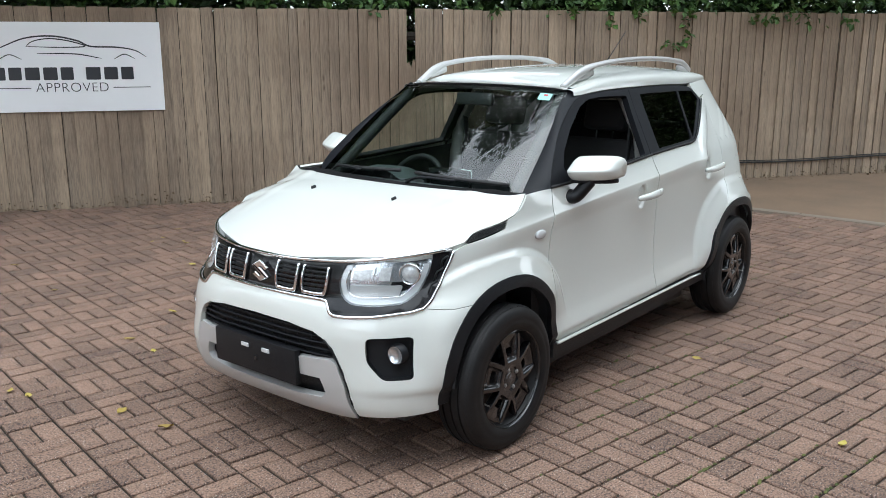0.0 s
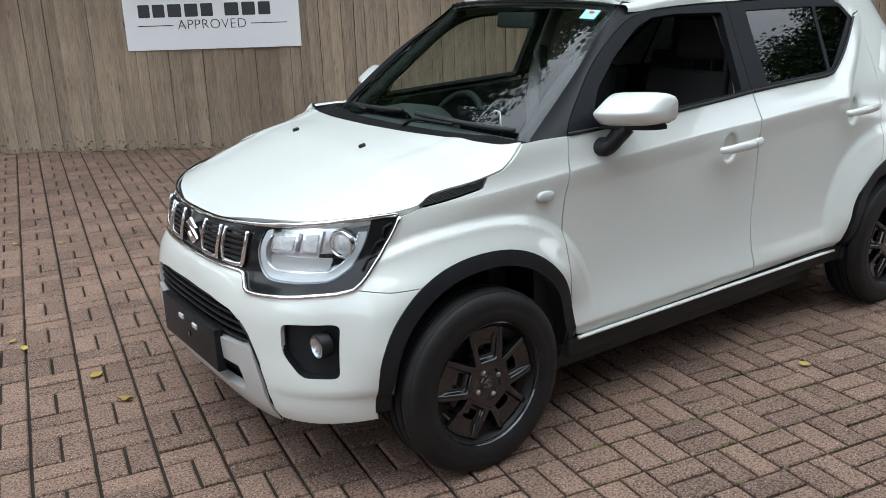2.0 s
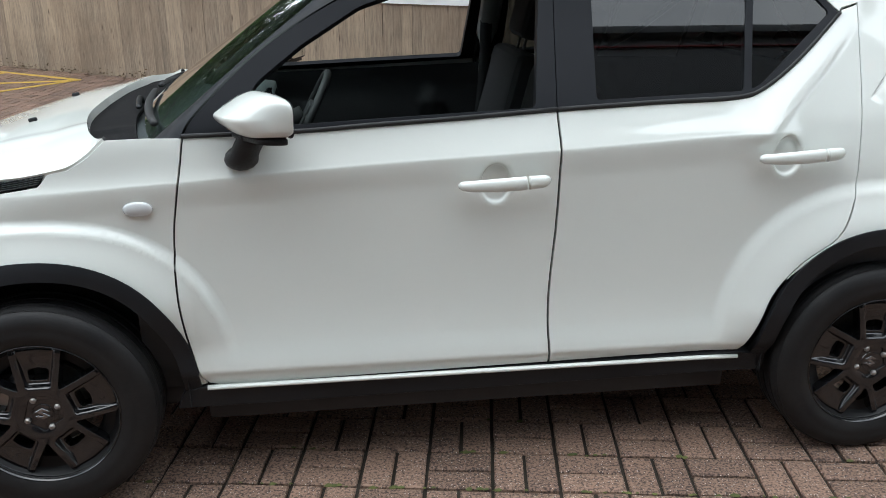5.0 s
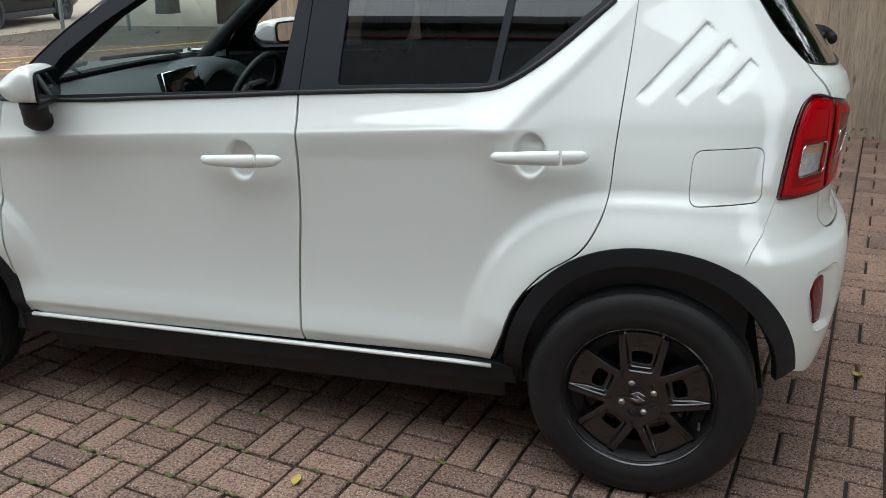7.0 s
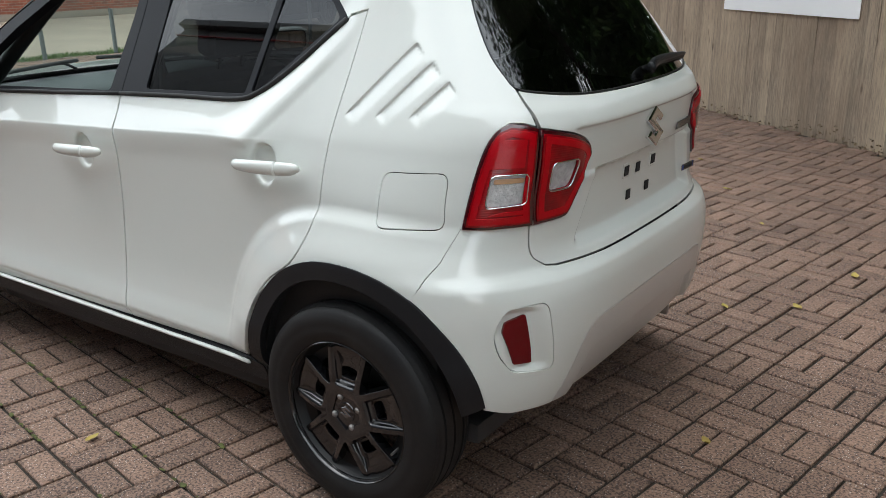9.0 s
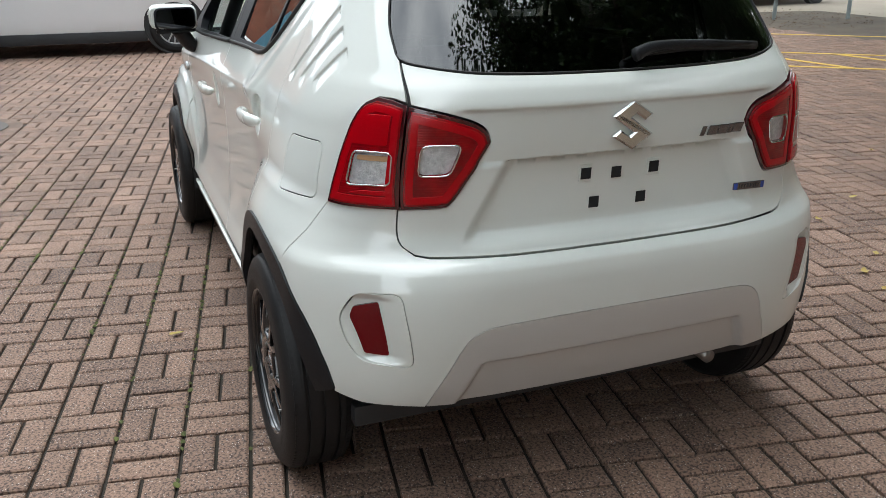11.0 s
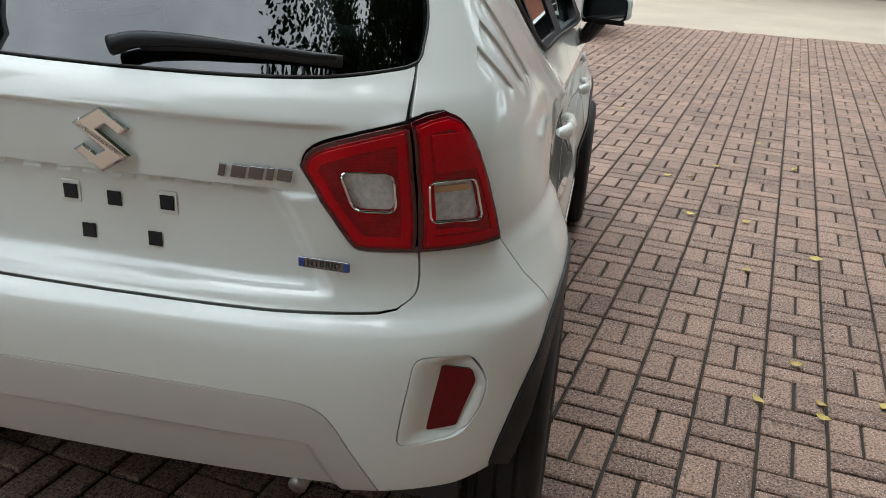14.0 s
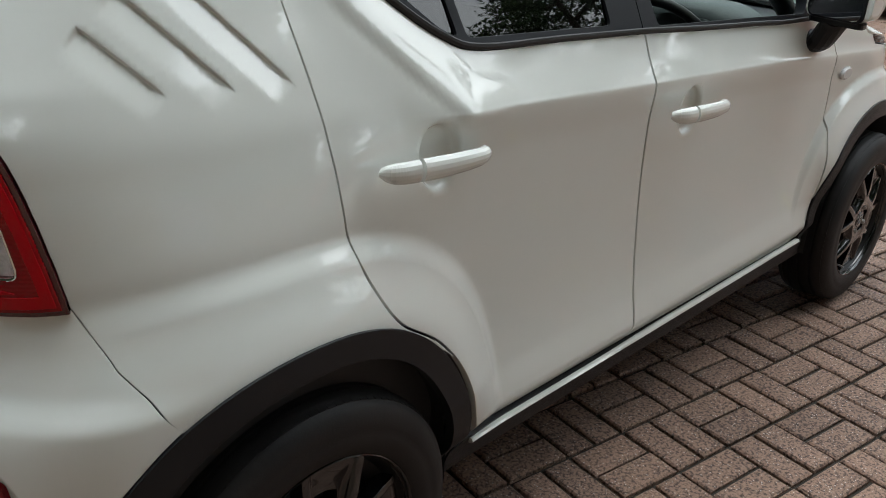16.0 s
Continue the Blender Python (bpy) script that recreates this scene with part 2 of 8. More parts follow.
def clear_of(p, q, d):
    ok = np.ones(len(q), bool)
    for a, b in zip(p, np.roll(p, -1, 0)):
        e = b - a
        t = np.clip(((q - a) @ e) / (e @ e + 1e-12), 0, 1)
        ok &= np.hypot(*(q - a - t[:, None] * e).T) > d
    return ok


def panel(surf, outline, holes=(), size=0.02, gap=0.002, depth=0.012, out=1.0, edge=0.0012, lines=(), draft=0.0):
    """A sheet cut from a surface surf(a, b) along an outline in (a, b), with holes, turned-in edges and true normals."""
    loops = []
    for k, p in enumerate((outline, *holes)):
        p = dense(np.asarray(p, float), size)
        loops.append(inset(p, gap) if k == 0 else inset(p, -gap if gap > 0 else 0.0))
    lo, hi = loops[0].min(0), loops[0].max(0)
    gx, gy = np.meshgrid(np.arange(lo[0], hi[0], size), np.arange(lo[1], hi[1], size))
    gx = gx + (np.arange(gx.shape[0]) % 2 * size / 2)[:, None]
    q = np.stack([gx.ravel(), gy.ravel()], 1)
    keep = inside(loops[0], q) & clear_of(loops[0], q, size * 0.55)
    for h in loops[1:]:
        keep &= ~inside(h, q) & clear_of(h, q, size * 0.55)
    runs = []
    for ln in lines:
        ln = np.asarray(ln, float)
        ok_ = inside(loops[0], ln) & clear_of(loops[0], ln, size * 0.4)
        for h_ in loops[1:]:
            ok_ &= ~inside(h_, ln) & clear_of(h_, ln, size * 0.4)
        runs.append((ln, ok_))
        for c_ in ln[ok_]:
            keep &= np.hypot(*(q - c_).T) > size * 0.5
    pts = [tuple(v) for lp in loops for v in lp]
    edges, k = [], 0
    for lp in loops:
        edges += [(k + i, k + (i + 1) % len(lp)) for i in range(len(lp))]
        k += len(lp)
    pts += [tuple(v) for v in q[keep]]
    for ln, ok_ in runs:
        ids = {}
        for i, (c_, o_) in enumerate(zip(ln, ok_)):
            if o_:
                ids[i] = len(pts)
                pts.append(tuple(c_))
        edges += [(ids[i], ids[i + 1]) for i in ids if i + 1 in ids]
    vs, _, fs, _, _, _ = delaunay([Vector(v) for v in pts], edges, [], 0, 1e-6)
    vs = np.array([tuple(v) for v in vs])
    cen = np.array([vs[list(f)].mean(0) for f in fs])
    ok = inside(loops[0], cen)
    for h in loops[1:]:
        ok &= ~inside(h, cen)
    fs = [tuple(f) for f, o in zip(fs, ok) if o]
    h = 2e-3
    at = lambda w: surf(w[:, 0], w[:, 1])  # noqa: E731
    nr = lambda w: np.cross(at(w + [h, 0]) - at(w - [h, 0]), at(w + [0, h]) - at(w - [0, h])) * out  # noqa: E731
    v3, n3 = at(vs), nr(vs)
    n3 = n3 / np.maximum(np.linalg.norm(n3, axis=1), 1e-12)[:, None]
    verts, normals = list(v3), list(n3)
    flip = None
    faces = []
    for f in fs:
        c = np.cross(v3[f[1]] - v3[f[0]], v3[f[2]] - v3[f[0]])
        faces.append(f if c @ n3[f[0]] > 0 else f[::-1])
    if depth:
        for kk, lp in enumerate(loops):
            e = np.roll(lp, -1, 0) - np.roll(lp, 1, 0)
            sgn = (1 if area2(lp) > 0 else -1) * (1 if kk == 0 else -1)
            top, nn = at(lp), nr(lp)
            nn = nn / np.maximum(np.linalg.norm(nn, axis=1), 1e-12)[:, None]
            tan = at(lp + e * 0.1) - at(lp - e * 0.1)
            tan = tan / np.maximum(np.linalg.norm(tan, axis=1), 1e-12)[:, None]
            away = np.cross(tan, nn) * sgn * out
            k0, n = len(verts), len(lp)
            bend = nn * 0.7 + away * 0.7
            mid = top + away * edge - nn * edge
            verts += list(top) + list(mid) + list(mid - nn * depth + away * draft)
            normals += list(nn) + list(away) + list(away)
            for r in (0, 1):
                for i in range(n):
                    j = (i + 1) % n
                    f = (k0 + r * n + i, k0 + r * n + j, k0 + r * n + n + j, k0 + r * n + n + i)
                    c = np.cross(np.array(verts[f[1]]) - verts[f[0]], np.array(verts[f[2]]) - verts[f[0]])
                    faces.append(f if c @ away[i] > 0 else f[::-1])
    return verts, faces, normals


def tube(points, radius, seg=8, closed=False, squash=None):
    """A round bar along the points; squash: its half sizes (flat, tall) instead of a radius."""
    p = np.array(points, float)
    n = len(p)
    verts, faces = [], []
    up = np.array([0.0, 0.0, 1.0])
    for i in range(n):
        d = p[(i + 1) % n] - p[i - 1] if closed or 0 < i < n - 1 else (p[1] - p[0] if i == 0 else p[-1] - p[-2])
        d = d / max(np.linalg.norm(d), 1e-9)
        ref = up if abs(d[2]) < 0.95 else np.array([1.0, 0, 0])
        u = np.cross(d, ref)
        u /= np.linalg.norm(u)
        w = np.cross(u, d)
        ra, rb = squash if squash else (radius, radius)
        if not np.isscalar(ra):
            ra, rb = ra[i], rb[i]
        elif not squash and not np.isscalar(radius):
            ra = rb = radius[i]
        for k in range(seg):
            a = 2 * math.pi * k / seg
            verts.append(p[i] + u * math.cos(a) * ra + w * math.sin(a) * rb)
    rings = n if closed else n - 1
    for i in range(rings):
        j = (i + 1) % n
        for k in range(seg):
            l = (k + 1) % seg
            faces.append((i * seg + k, i * seg + l, j * seg + l, j * seg + k))
    if not closed:
        faces += [tuple(range(seg))[::-1], tuple((n - 1) * seg + k for k in range(seg))]
    return verts, faces


def lathe(profile, seg=64, axis="y", closed=False):
    """A turned body from (radius, height) points, round the y or z axis."""
    verts, faces = [], []
    m = len(profile)
    for k in range(seg):
        a = 2 * math.pi * k / seg
        for r, h in profile:
            verts.append((r * math.cos(a), h, r * math.sin(a)) if axis == "y" else (r * math.cos(a), r * math.sin(a), h))
    for k in range(seg):
        l = (k + 1) % seg
        for i in range(m if closed else m - 1):
            j = (i + 1) % m
            faces.append((k * m + i, k * m + j, l * m + j, l * m + i))
    return verts, faces


def bm_from(*geos):
    bm = bmesh.new()
    for g in geos:
        vs = [bm.verts.new(tuple(float(c) for c in v)) for v in g[0]]
        for f in g[1]:
            try:
                bm.faces.new([vs[i] for i in f])
            except ValueError:
                pass
    return bm


def solid(poly, h, m=None, bevel=0.0, taper=1.0):
    """A plate of thickness h from a polygon in its own x, y plane, with a bevelled upper rim, placed by m."""
    p = np.array(poly, float)
    if area2(p) < 0:
        p = p[::-1]
    n = len(p)
    rings = [(p, 0.0)]
    if bevel:
        rings += [(p, h - bevel), (inset(p, bevel), h)]
    else:
        rings += [(p * taper, h)]
    verts = [(x, y, z) for q, z in rings for x, y in q]
    faces = [tuple(range(n))[::-1], tuple((len(rings) - 1) * n + i for i in range(n))]
    for r in range(len(rings) - 1):
        faces += [(r * n + i, r * n + (i + 1) % n, (r + 1) * n + (i + 1) % n, (r + 1) * n + i) for i in range(n)]
    if m is not None:
        verts = [tuple(m @ Vector(v)) for v in verts]
    return verts, faces


def rect(w, h, cx=0.0, cy=0.0):
    return [(cx - w / 2, cy - h / 2), (cx + w / 2, cy - h / 2), (cx + w / 2, cy + h / 2), (cx - w / 2, cy + h / 2)]


def box(x0, x1, y0, y1, z0, z1, bevel=0.0, seg=2):
    bm = bmesh.new()
    bmesh.ops.create_cube(bm, size=1, matrix=Matrix.LocRotScale(((x0 + x1) / 2, (y0 + y1) / 2, (z0 + z1) / 2), None, (x1 - x0, y1 - y0, z1 - z0)))
    if bevel:
        bmesh.ops.bevel(bm, geom=bm.edges[:], offset=bevel, segments=seg, profile=0.6, affect="EDGES")
    return bm


def empty(name, label, category, group="", kind=""):
    return tagged(new(name), label, category, group, kind)


# ---- materials ----
def material(name, color, rough=0.5, metal=0.0, spec=0.5, coat=0.0, coat_rough=0.05, vary=0.0, vary_scale=8.0, fine=0.0, fine_scale=120.0,
             bump=0.0, bump_scale=200.0, rough_vary=0.0, tint=None, island=0.0, emission=None, sheen=0.0, stretch=(1, 1, 1), coords="Object"):
    m = bpy.data.materials.new(name)
    m.use_nodes = True
    nt = m.node_tree
    b = nt.nodes["Principled BSDF"]
    b.inputs["Base Color"].default_value = (*color, 1)
    b.inputs["Roughness"].default_value = rough
    b.inputs["Metallic"].default_value = metal
    b.inputs["Specular IOR Level"].default_value = spec
    b.inputs["Coat Weight"].default_value = coat
    b.inputs["Coat Roughness"].default_value = coat_rough
    b.inputs["Sheen Weight"].default_value = sheen
    if emission:
        b.inputs["Emission Color"].default_value, b.inputs["Emission Strength"].default_value = (*emission[0], 1), emission[1]
    tc = nt.nodes.new("ShaderNodeTexCoord")
    mp = nt.nodes.new("ShaderNodeMapping")
    mp.inputs["Scale"].default_value = stretch
    nt.links.new(tc.outputs[coords], mp.inputs[0])

    def noise_tex(scale, detail=4.0, rough_=0.6):
        n = nt.nodes.new("ShaderNodeTexNoise")
        n.inputs["Scale"].default_value, n.inputs["Detail"].default_value, n.inputs["Roughness"].default_value = scale, detail, rough_
        nt.links.new(mp.outputs[0], n.inputs["Vector"])
        return n

    socket = None
    if vary or fine or island:
        dark = tint or tuple(c * 0.55 for c in color)
        mix = nt.nodes.new("ShaderNodeMix")
        mix.data_type = "RGBA"
        mix.inputs["A"].default_value, mix.inputs["B"].default_value = (*color, 1), (*dark, 1)
        total = None
        for amount, scale in ((vary, vary_scale), (fine, fine_scale)):
            if amount:
                n = noise_tex(scale)
                r = nt.nodes.new("ShaderNodeMapRange")
                r.inputs["From Min"].default_value, r.inputs["From Max"].default_value = 0.32, 0.72
                r.inputs["To Max"].default_value = amount
                nt.links.new(n.outputs["Fac"], r.inputs["Value"])
                total = add(nt, total, r.outputs[0])
        if island:
            info = nt.nodes.new("ShaderNodeObjectInfo")
            geo = nt.nodes.new("ShaderNodeNewGeometry")
            s = nt.nodes.new("ShaderNodeMath")
            nt.links.new(info.outputs["Random"], s.inputs[0])
            nt.links.new(geo.outputs["Random Per Island"], s.inputs[1])
            fr = nt.nodes.new("ShaderNodeMath")
            fr.operation = "FRACT"
            nt.links.new(s.outputs[0], fr.inputs[0])
            k = nt.nodes.new("ShaderNodeMath")
            k.operation = "MULTIPLY"
            k.inputs[1].default_value = island
            nt.links.new(fr.outputs[0], k.inputs[0])
            total = add(nt, total, k.outputs[0])
        nt.links.new(total, mix.inputs["Factor"])
        nt.links.new(mix.outputs["Result"], b.inputs["Base Color"])
        socket = mix
    if rough_vary:
        n = noise_tex(vary_scale * 2.3)
        r = nt.nodes.new("ShaderNodeMapRange")
        r.inputs["To Min"].default_value, r.inputs["To Max"].default_value = max(rough - rough_vary, 0.02), min(rough + rough_vary, 1)
        nt.links.new(n.outputs["Fac"], r.inputs["Value"])
        nt.links.new(r.outputs[0], b.inputs["Roughness"])
    if bump:
        n = noise_tex(bump_scale, 6.0, 0.65)
        bp = nt.nodes.new("ShaderNodeBump")
        bp.inputs["Strength"].default_value, bp.inputs["Distance"].default_value = min(bump, 1.0), 0.002 * max(bump, 1.0)
        nt.links.new(n.outputs["Fac"], bp.inputs["Height"])
        nt.links.new(bp.outputs[0], b.inputs["Normal"])
    return m


def add(nt, a, b):
    if a is None:
        return b
    n = nt.nodes.new("ShaderNodeMath")
    n.use_clamp = True
    nt.links.new(a, n.inputs[0])
    nt.links.new(b, n.inputs[1])
    return n.outputs[0]


def pane(name, tint, ior=1.5, rough=0.0, gain=1.0):
    """A thin sheet of glass: tinted see-through with gloss that grows towards grazing."""
    m = bpy.data.materials.new(name)
    m.use_nodes = True
    nt = m.node_tree
    nt.nodes.remove(nt.nodes["Principled BSDF"])
    t = nt.nodes.new("ShaderNodeBsdfTransparent")
    t.inputs[0].default_value = (*tint, 1)
    g = nt.nodes.new("ShaderNodeBsdfGlossy")
    g.inputs["Color"].default_value, g.inputs["Roughness"].default_value = (1, 1, 1, 1), rough
    f = nt.nodes.new("ShaderNodeLayerWeight")
    f.inputs["Blend"].default_value = 0.5
    p5 = nt.nodes.new("ShaderNodeMath")
    p5.operation = "POWER"
    p5.inputs[1].default_value = 5.0
    k = nt.nodes.new("ShaderNodeMath")
    k.operation, k.use_clamp = "MULTIPLY_ADD", True
    f0 = ((ior - 1) / (ior + 1)) ** 2
    k.inputs[1].default_value, k.inputs[2].default_value = gain * (1 - f0), gain * f0
    mix = nt.nodes.new("ShaderNodeMixShader")
    nt.links.new(f.outputs["Facing"], p5.inputs[0])
    nt.links.new(p5.outputs[0], k.inputs[0])
    nt.links.new(k.outputs[0], mix.inputs[0])
    nt.links.new(t.outputs[0], mix.inputs[1])
    nt.links.new(g.outputs[0], mix.inputs[2])
    nt.links.new(mix.outputs[0], nt.nodes["Material Output"].inputs[0])
    return m


PAINT = material("pearl_white_paint", (0.705, 0.730, 0.692), 0.55, 0.0, 0.15, 1.0, 0.012, fine=0.05, fine_scale=900, vary=0.03, vary_scale=1.5)
PAINT.node_tree.nodes["Principled BSDF"].inputs["Coat IOR"].default_value = 1.72
TRIM = material("textured_black_plastic", (0.010, 0.011, 0.013), 0.42, spec=0.25, vary=0.25, vary_scale=5, bump=0.35, bump_scale=700, tint=(0.030, 0.030, 0.032))
SATIN = material("satin_black_film", (0.008, 0.009, 0.012), 0.5, spec=0.22, fine=0.1, fine_scale=400, tint=(0.006, 0.007, 0.009), bump=0.06, bump_scale=900)
GLOSS = material("gloss_black_plastic", (0.010, 0.010, 0.011), 0.2, spec=0.3, coat=0.3, vary=0.2, vary_scale=30, tint=(0.02, 0.02, 0.021))
SEAL_GAP = material("black_seal_and_gap_shade", (0.014, 0.014, 0.015), 0.6, vary=0.3, vary_scale=40, tint=(0.03, 0.03, 0.03))
RUBBER = material("tyre_rubber", (0.008, 0.008, 0.009), 0.55, spec=0.28, vary=0.5, vary_scale=9, fine=0.2, fine_scale=90, tint=(0.022, 0.021, 0.020), bump=0.3, bump_scale=260)
RIM = material("black_alloy_paint", (0.006, 0.006, 0.007), 0.22, metal=0.0, spec=0.32, coat=0.9, coat_rough=0.03, vary=0.3, vary_scale=25, tint=(0.010, 0.010, 0.011))
WELL = material("black_rim_well", (0.005, 0.005, 0.006), 0.45, spec=0.3, vary=0.4, vary_scale=14, tint=(0.012, 0.011, 0.010))
CHROME = material("chrome", (0.82, 0.83, 0.84), 0.08, metal=1.0, rough_vary=0.03, vary_scale=20)
SILVER = material("silver_paint", (0.56, 0.56, 0.55), 0.38, metal=0.25, coat=0.5, coat_rough=0.1, fine=0.25, fine_scale=700, tint=(0.42, 0.42, 0.42), vary=0.06)
GREYPAINT = material("pearl_grey_paint", (0.56, 0.555, 0.535), 0.36, metal=0.25, coat=0.6, coat_rough=0.1, fine=0.15, fine_scale=700, tint=(0.44, 0.43, 0.42))
STEEL = material("worn_steel", (0.32, 0.31, 0.30), 0.42, metal=0.9, vary=0.5, vary_scale=22, tint=(0.16, 0.13, 0.11))
WINDSCREEN = pane("windscreen_glass", (0.72, 0.80, 0.76), 1.5, 0.0, 1.9)
CLEARGLASS = pane("side_glass", (0.72, 0.80, 0.77), 1.5)
PRIVACY = pane("privacy_glass", (0.085, 0.095, 0.095), 1.52, 0.0, 2.1)
SIDEPRIVACY = pane("side_privacy_glass", (0.085, 0.095, 0.095), 1.52, 0.0, 1.2)
LENS = pane("clear_lens", (0.93, 0.95, 0.96), 1.49)
REDLENS = material("red_lens", (0.30, 0.0, 0.003), 0.10, spec=0.2, coat=0.5, coat_rough=0.01, vary=0.85, vary_scale=16, tint=(0.11, 0.0, 0.003))
REDGLOW = material("bright_red_lens", (0.42, 0.0, 0.005), 0.15, spec=0.15, coat=0.3, coat_rough=0.02, vary=0.4, vary_scale=130, tint=(0.34, 0.001, 0.006), bump=0.5, bump_scale=110)
REDDARK = material("dark_red_lens", (0.060, 0.001, 0.004), 0.10, coat=1.0, coat_rough=0.01, vary=0.3, vary_scale=40, tint=(0.05, 0.001, 0.002))
REFLECTOR = material("silvered_reflector", (0.82, 0.83, 0.85), 0.16, metal=0.9, coat=0.5, vary=0.15, vary_scale=35, tint=(0.75, 0.76, 0.77), bump=0.8, bump_scale=45)
AMBER = material("amber_glow_tint", (0.72, 0.42, 0.22), 0.25, coat=0.5, vary=0.2, vary_scale=60)
WHITELENS = material("frosted_light_guide", (0.60, 0.62, 0.63), 0.22, coat=0.7, vary=0.15, vary_scale=70, tint=(0.55, 0.57, 0.58))
CABIN = material("dark_cabin_plastic", (0.022, 0.023, 0.025), 0.6, vary=0.3, vary_scale=12, bump=0.25, bump_scale=500, tint=(0.035, 0.036, 0.038))
FABRIC = material("black_seat_cloth", (0.018, 0.018, 0.020), 0.9, fine=0.5, fine_scale=350, bump=0.6, bump_scale=420, tint=(0.034, 0.034, 0.037))
LINING = material("grey_headlining", (0.30, 0.30, 0.29), 0.9, fine=0.2, fine_scale=300, bump=0.3, bump_scale=500)
COWL = material("dark_scuttle_plastic", (0.008, 0.008, 0.009), 0.85, spec=0.1, vary=0.5, vary_scale=18, tint=(0.020, 0.019, 0.018), bump=0.5, bump_scale=300)
DASH = material("teal_grey_dash_top", (0.060, 0.074, 0.076), 0.62, vary=0.2, vary_scale=8, bump=0.3, bump_scale=600)
SCREEN = material("glossy_screen", (0.010, 0.011, 0.013), 0.06, coat=0.5, vary=0.1)
BADGE = material("dark_chrome_badge", (0.21, 0.21, 0.215), 0.2, metal=0.9, rough_vary=0.08, vary_scale=90)
BLUE = material("blue_badge_enamel", (0.02, 0.05, 0.25), 0.25, coat=0.6, vary=0.1)
PAD = material("black_foam_pad", (0.012, 0.012, 0.013), 0.85, fine=0.3, fine_scale=300)
STICKER = material("pale_green_sticker", (0.36, 0.68, 0.64), 0.45, vary=0.06, vary_scale=30)
REDINK = material("red_ink", (0.55, 0.05, 0.04), 0.5, vary=0.1)


def ribbed(m, scale, axis, strength):
    """Fine moulded ribs across a lens."""
    nt = m.node_tree
    tc_ = nt.nodes.new("ShaderNodeTexCoord")
    wv = nt.nodes.new("ShaderNodeTexWave")
    wv.bands_direction, wv.inputs["Scale"].default_value = axis, scale
    bp = nt.nodes.new("ShaderNodeBump")
    bp.inputs["Strength"].default_value, bp.inputs["Distance"].default_value = strength, 0.003
    nt.links.new(tc_.outputs["Object"], wv.inputs["Vector"])
    nt.links.new(wv.outputs["Fac"], bp.inputs["Height"])
    nt.links.new(bp.outputs[0], nt.nodes["Principled BSDF"].inputs["Normal"])


ribbed(REDLENS, 55.0, "Z", 0.2)
INSERT = material("moulded_clear_insert", (0.88, 0.89, 0.89), 0.12, metal=0.3, coat=1.0, vary=0.8, vary_scale=75, tint=(0.46, 0.47, 0.47), bump=2.5, bump_scale=80)
REDREFLECT = material("red_reflector", (0.13, 0.001, 0.004), 0.2, spec=0.2, coat=0.25, vary=0.3, vary_scale=40, tint=(0.10, 0.002, 0.003), bump=0.5, bump_scale=160)


# ---- the white hatchback ----
car = empty("hatchback_car", "small pearl-white hatchback parked on block paving, front windows lowered", "car")


def xz(points):
    """Outline points (x, z) of the car's flank, as (s, z)."""
    return np.array([(s_x(x, z), z) for x, z in points])


def fyz(points):
    return np.array([(s_y(y, z), z) for y, z in points])


def ryz(points):
    return np.array([(s_y(y, z, True), z) for y, z in points])


def offset_skin(off):
    return lambda a, b: skin(a, b, off)


def pair(name, geo, mat, parent=car, label=""):
    """The same part on both sides. parent: one, or (left, right)."""
    pl, pr = parent if isinstance(parent, tuple) else (parent, parent)
    return part(name, geo, mat, pl, label), part(name, flipped(geo), mat, pr, label)


def arch(cx, a, b, a0, a1, n=26, back=None):
    """Points of a wheel arch's edge between two angles in degrees (0: forward, 90: up)."""
    out = []
    for t in np.radians(np.linspace(a0, a1, n)):
        c, s = math.cos(t), math.sin(t)
        aa = back if back and c < 0 else a
        out.append((cx + aa * math.copysign(abs(c) ** 0.92, c), 0.308 + b * math.copysign(abs(s) ** 0.92, s)))
    return out


# seams of the flank
seam_front = curve([(0.792, 1.042), (0.810, 0.924), (0.830, 0.816), (0.837, 0.736), (0.835, 0.621), (0.821, 0.484), (0.801, 0.385), (0.778, 0.340)])
seam_mid = curve([(-0.222, 1.087), (-0.226, 0.98), (-0.222, 0.78), (-0.208, 0.59), (-0.205, 0.47), (-0.212, 0.341)])
seam_rear = curve([(-1.150, 1.360), (-1.139, 1.192), (-1.121, 0.978), (-1.111, 0.857), (-1.087, 0.777), (-1.041, 0.706), (-0.945, 0.634), (-0.872, 0.541),
                   (-0.832, 0.431), (-0.800, 0.350)])
belt_front = curve([(0.792, 1.042), (0.49, 1.047), (0.294, 1.058), (0.055, 1.070), (-0.222, 1.087)], 4)
belt_rear = curve([(-0.222, 1.087), (-0.524, 1.100), (-0.75, 1.108), (-0.838, 1.134), (-0.948, 1.208), (-1.090, 1.332)], 4)
frame_front = curve([(0.792, 1.042), (0.753, 1.100), (0.597, 1.243), (0.445, 1.340), (0.31, 1.402), (0.15, 1.420), (-0.10, 1.428), (-0.235, 1.429)], 4)
frame_rear = curve([(-0.235, 1.429), (-0.60, 1.430), (-0.90, 1.420), (-1.02, 1.398), (-1.090, 1.332)], 4)

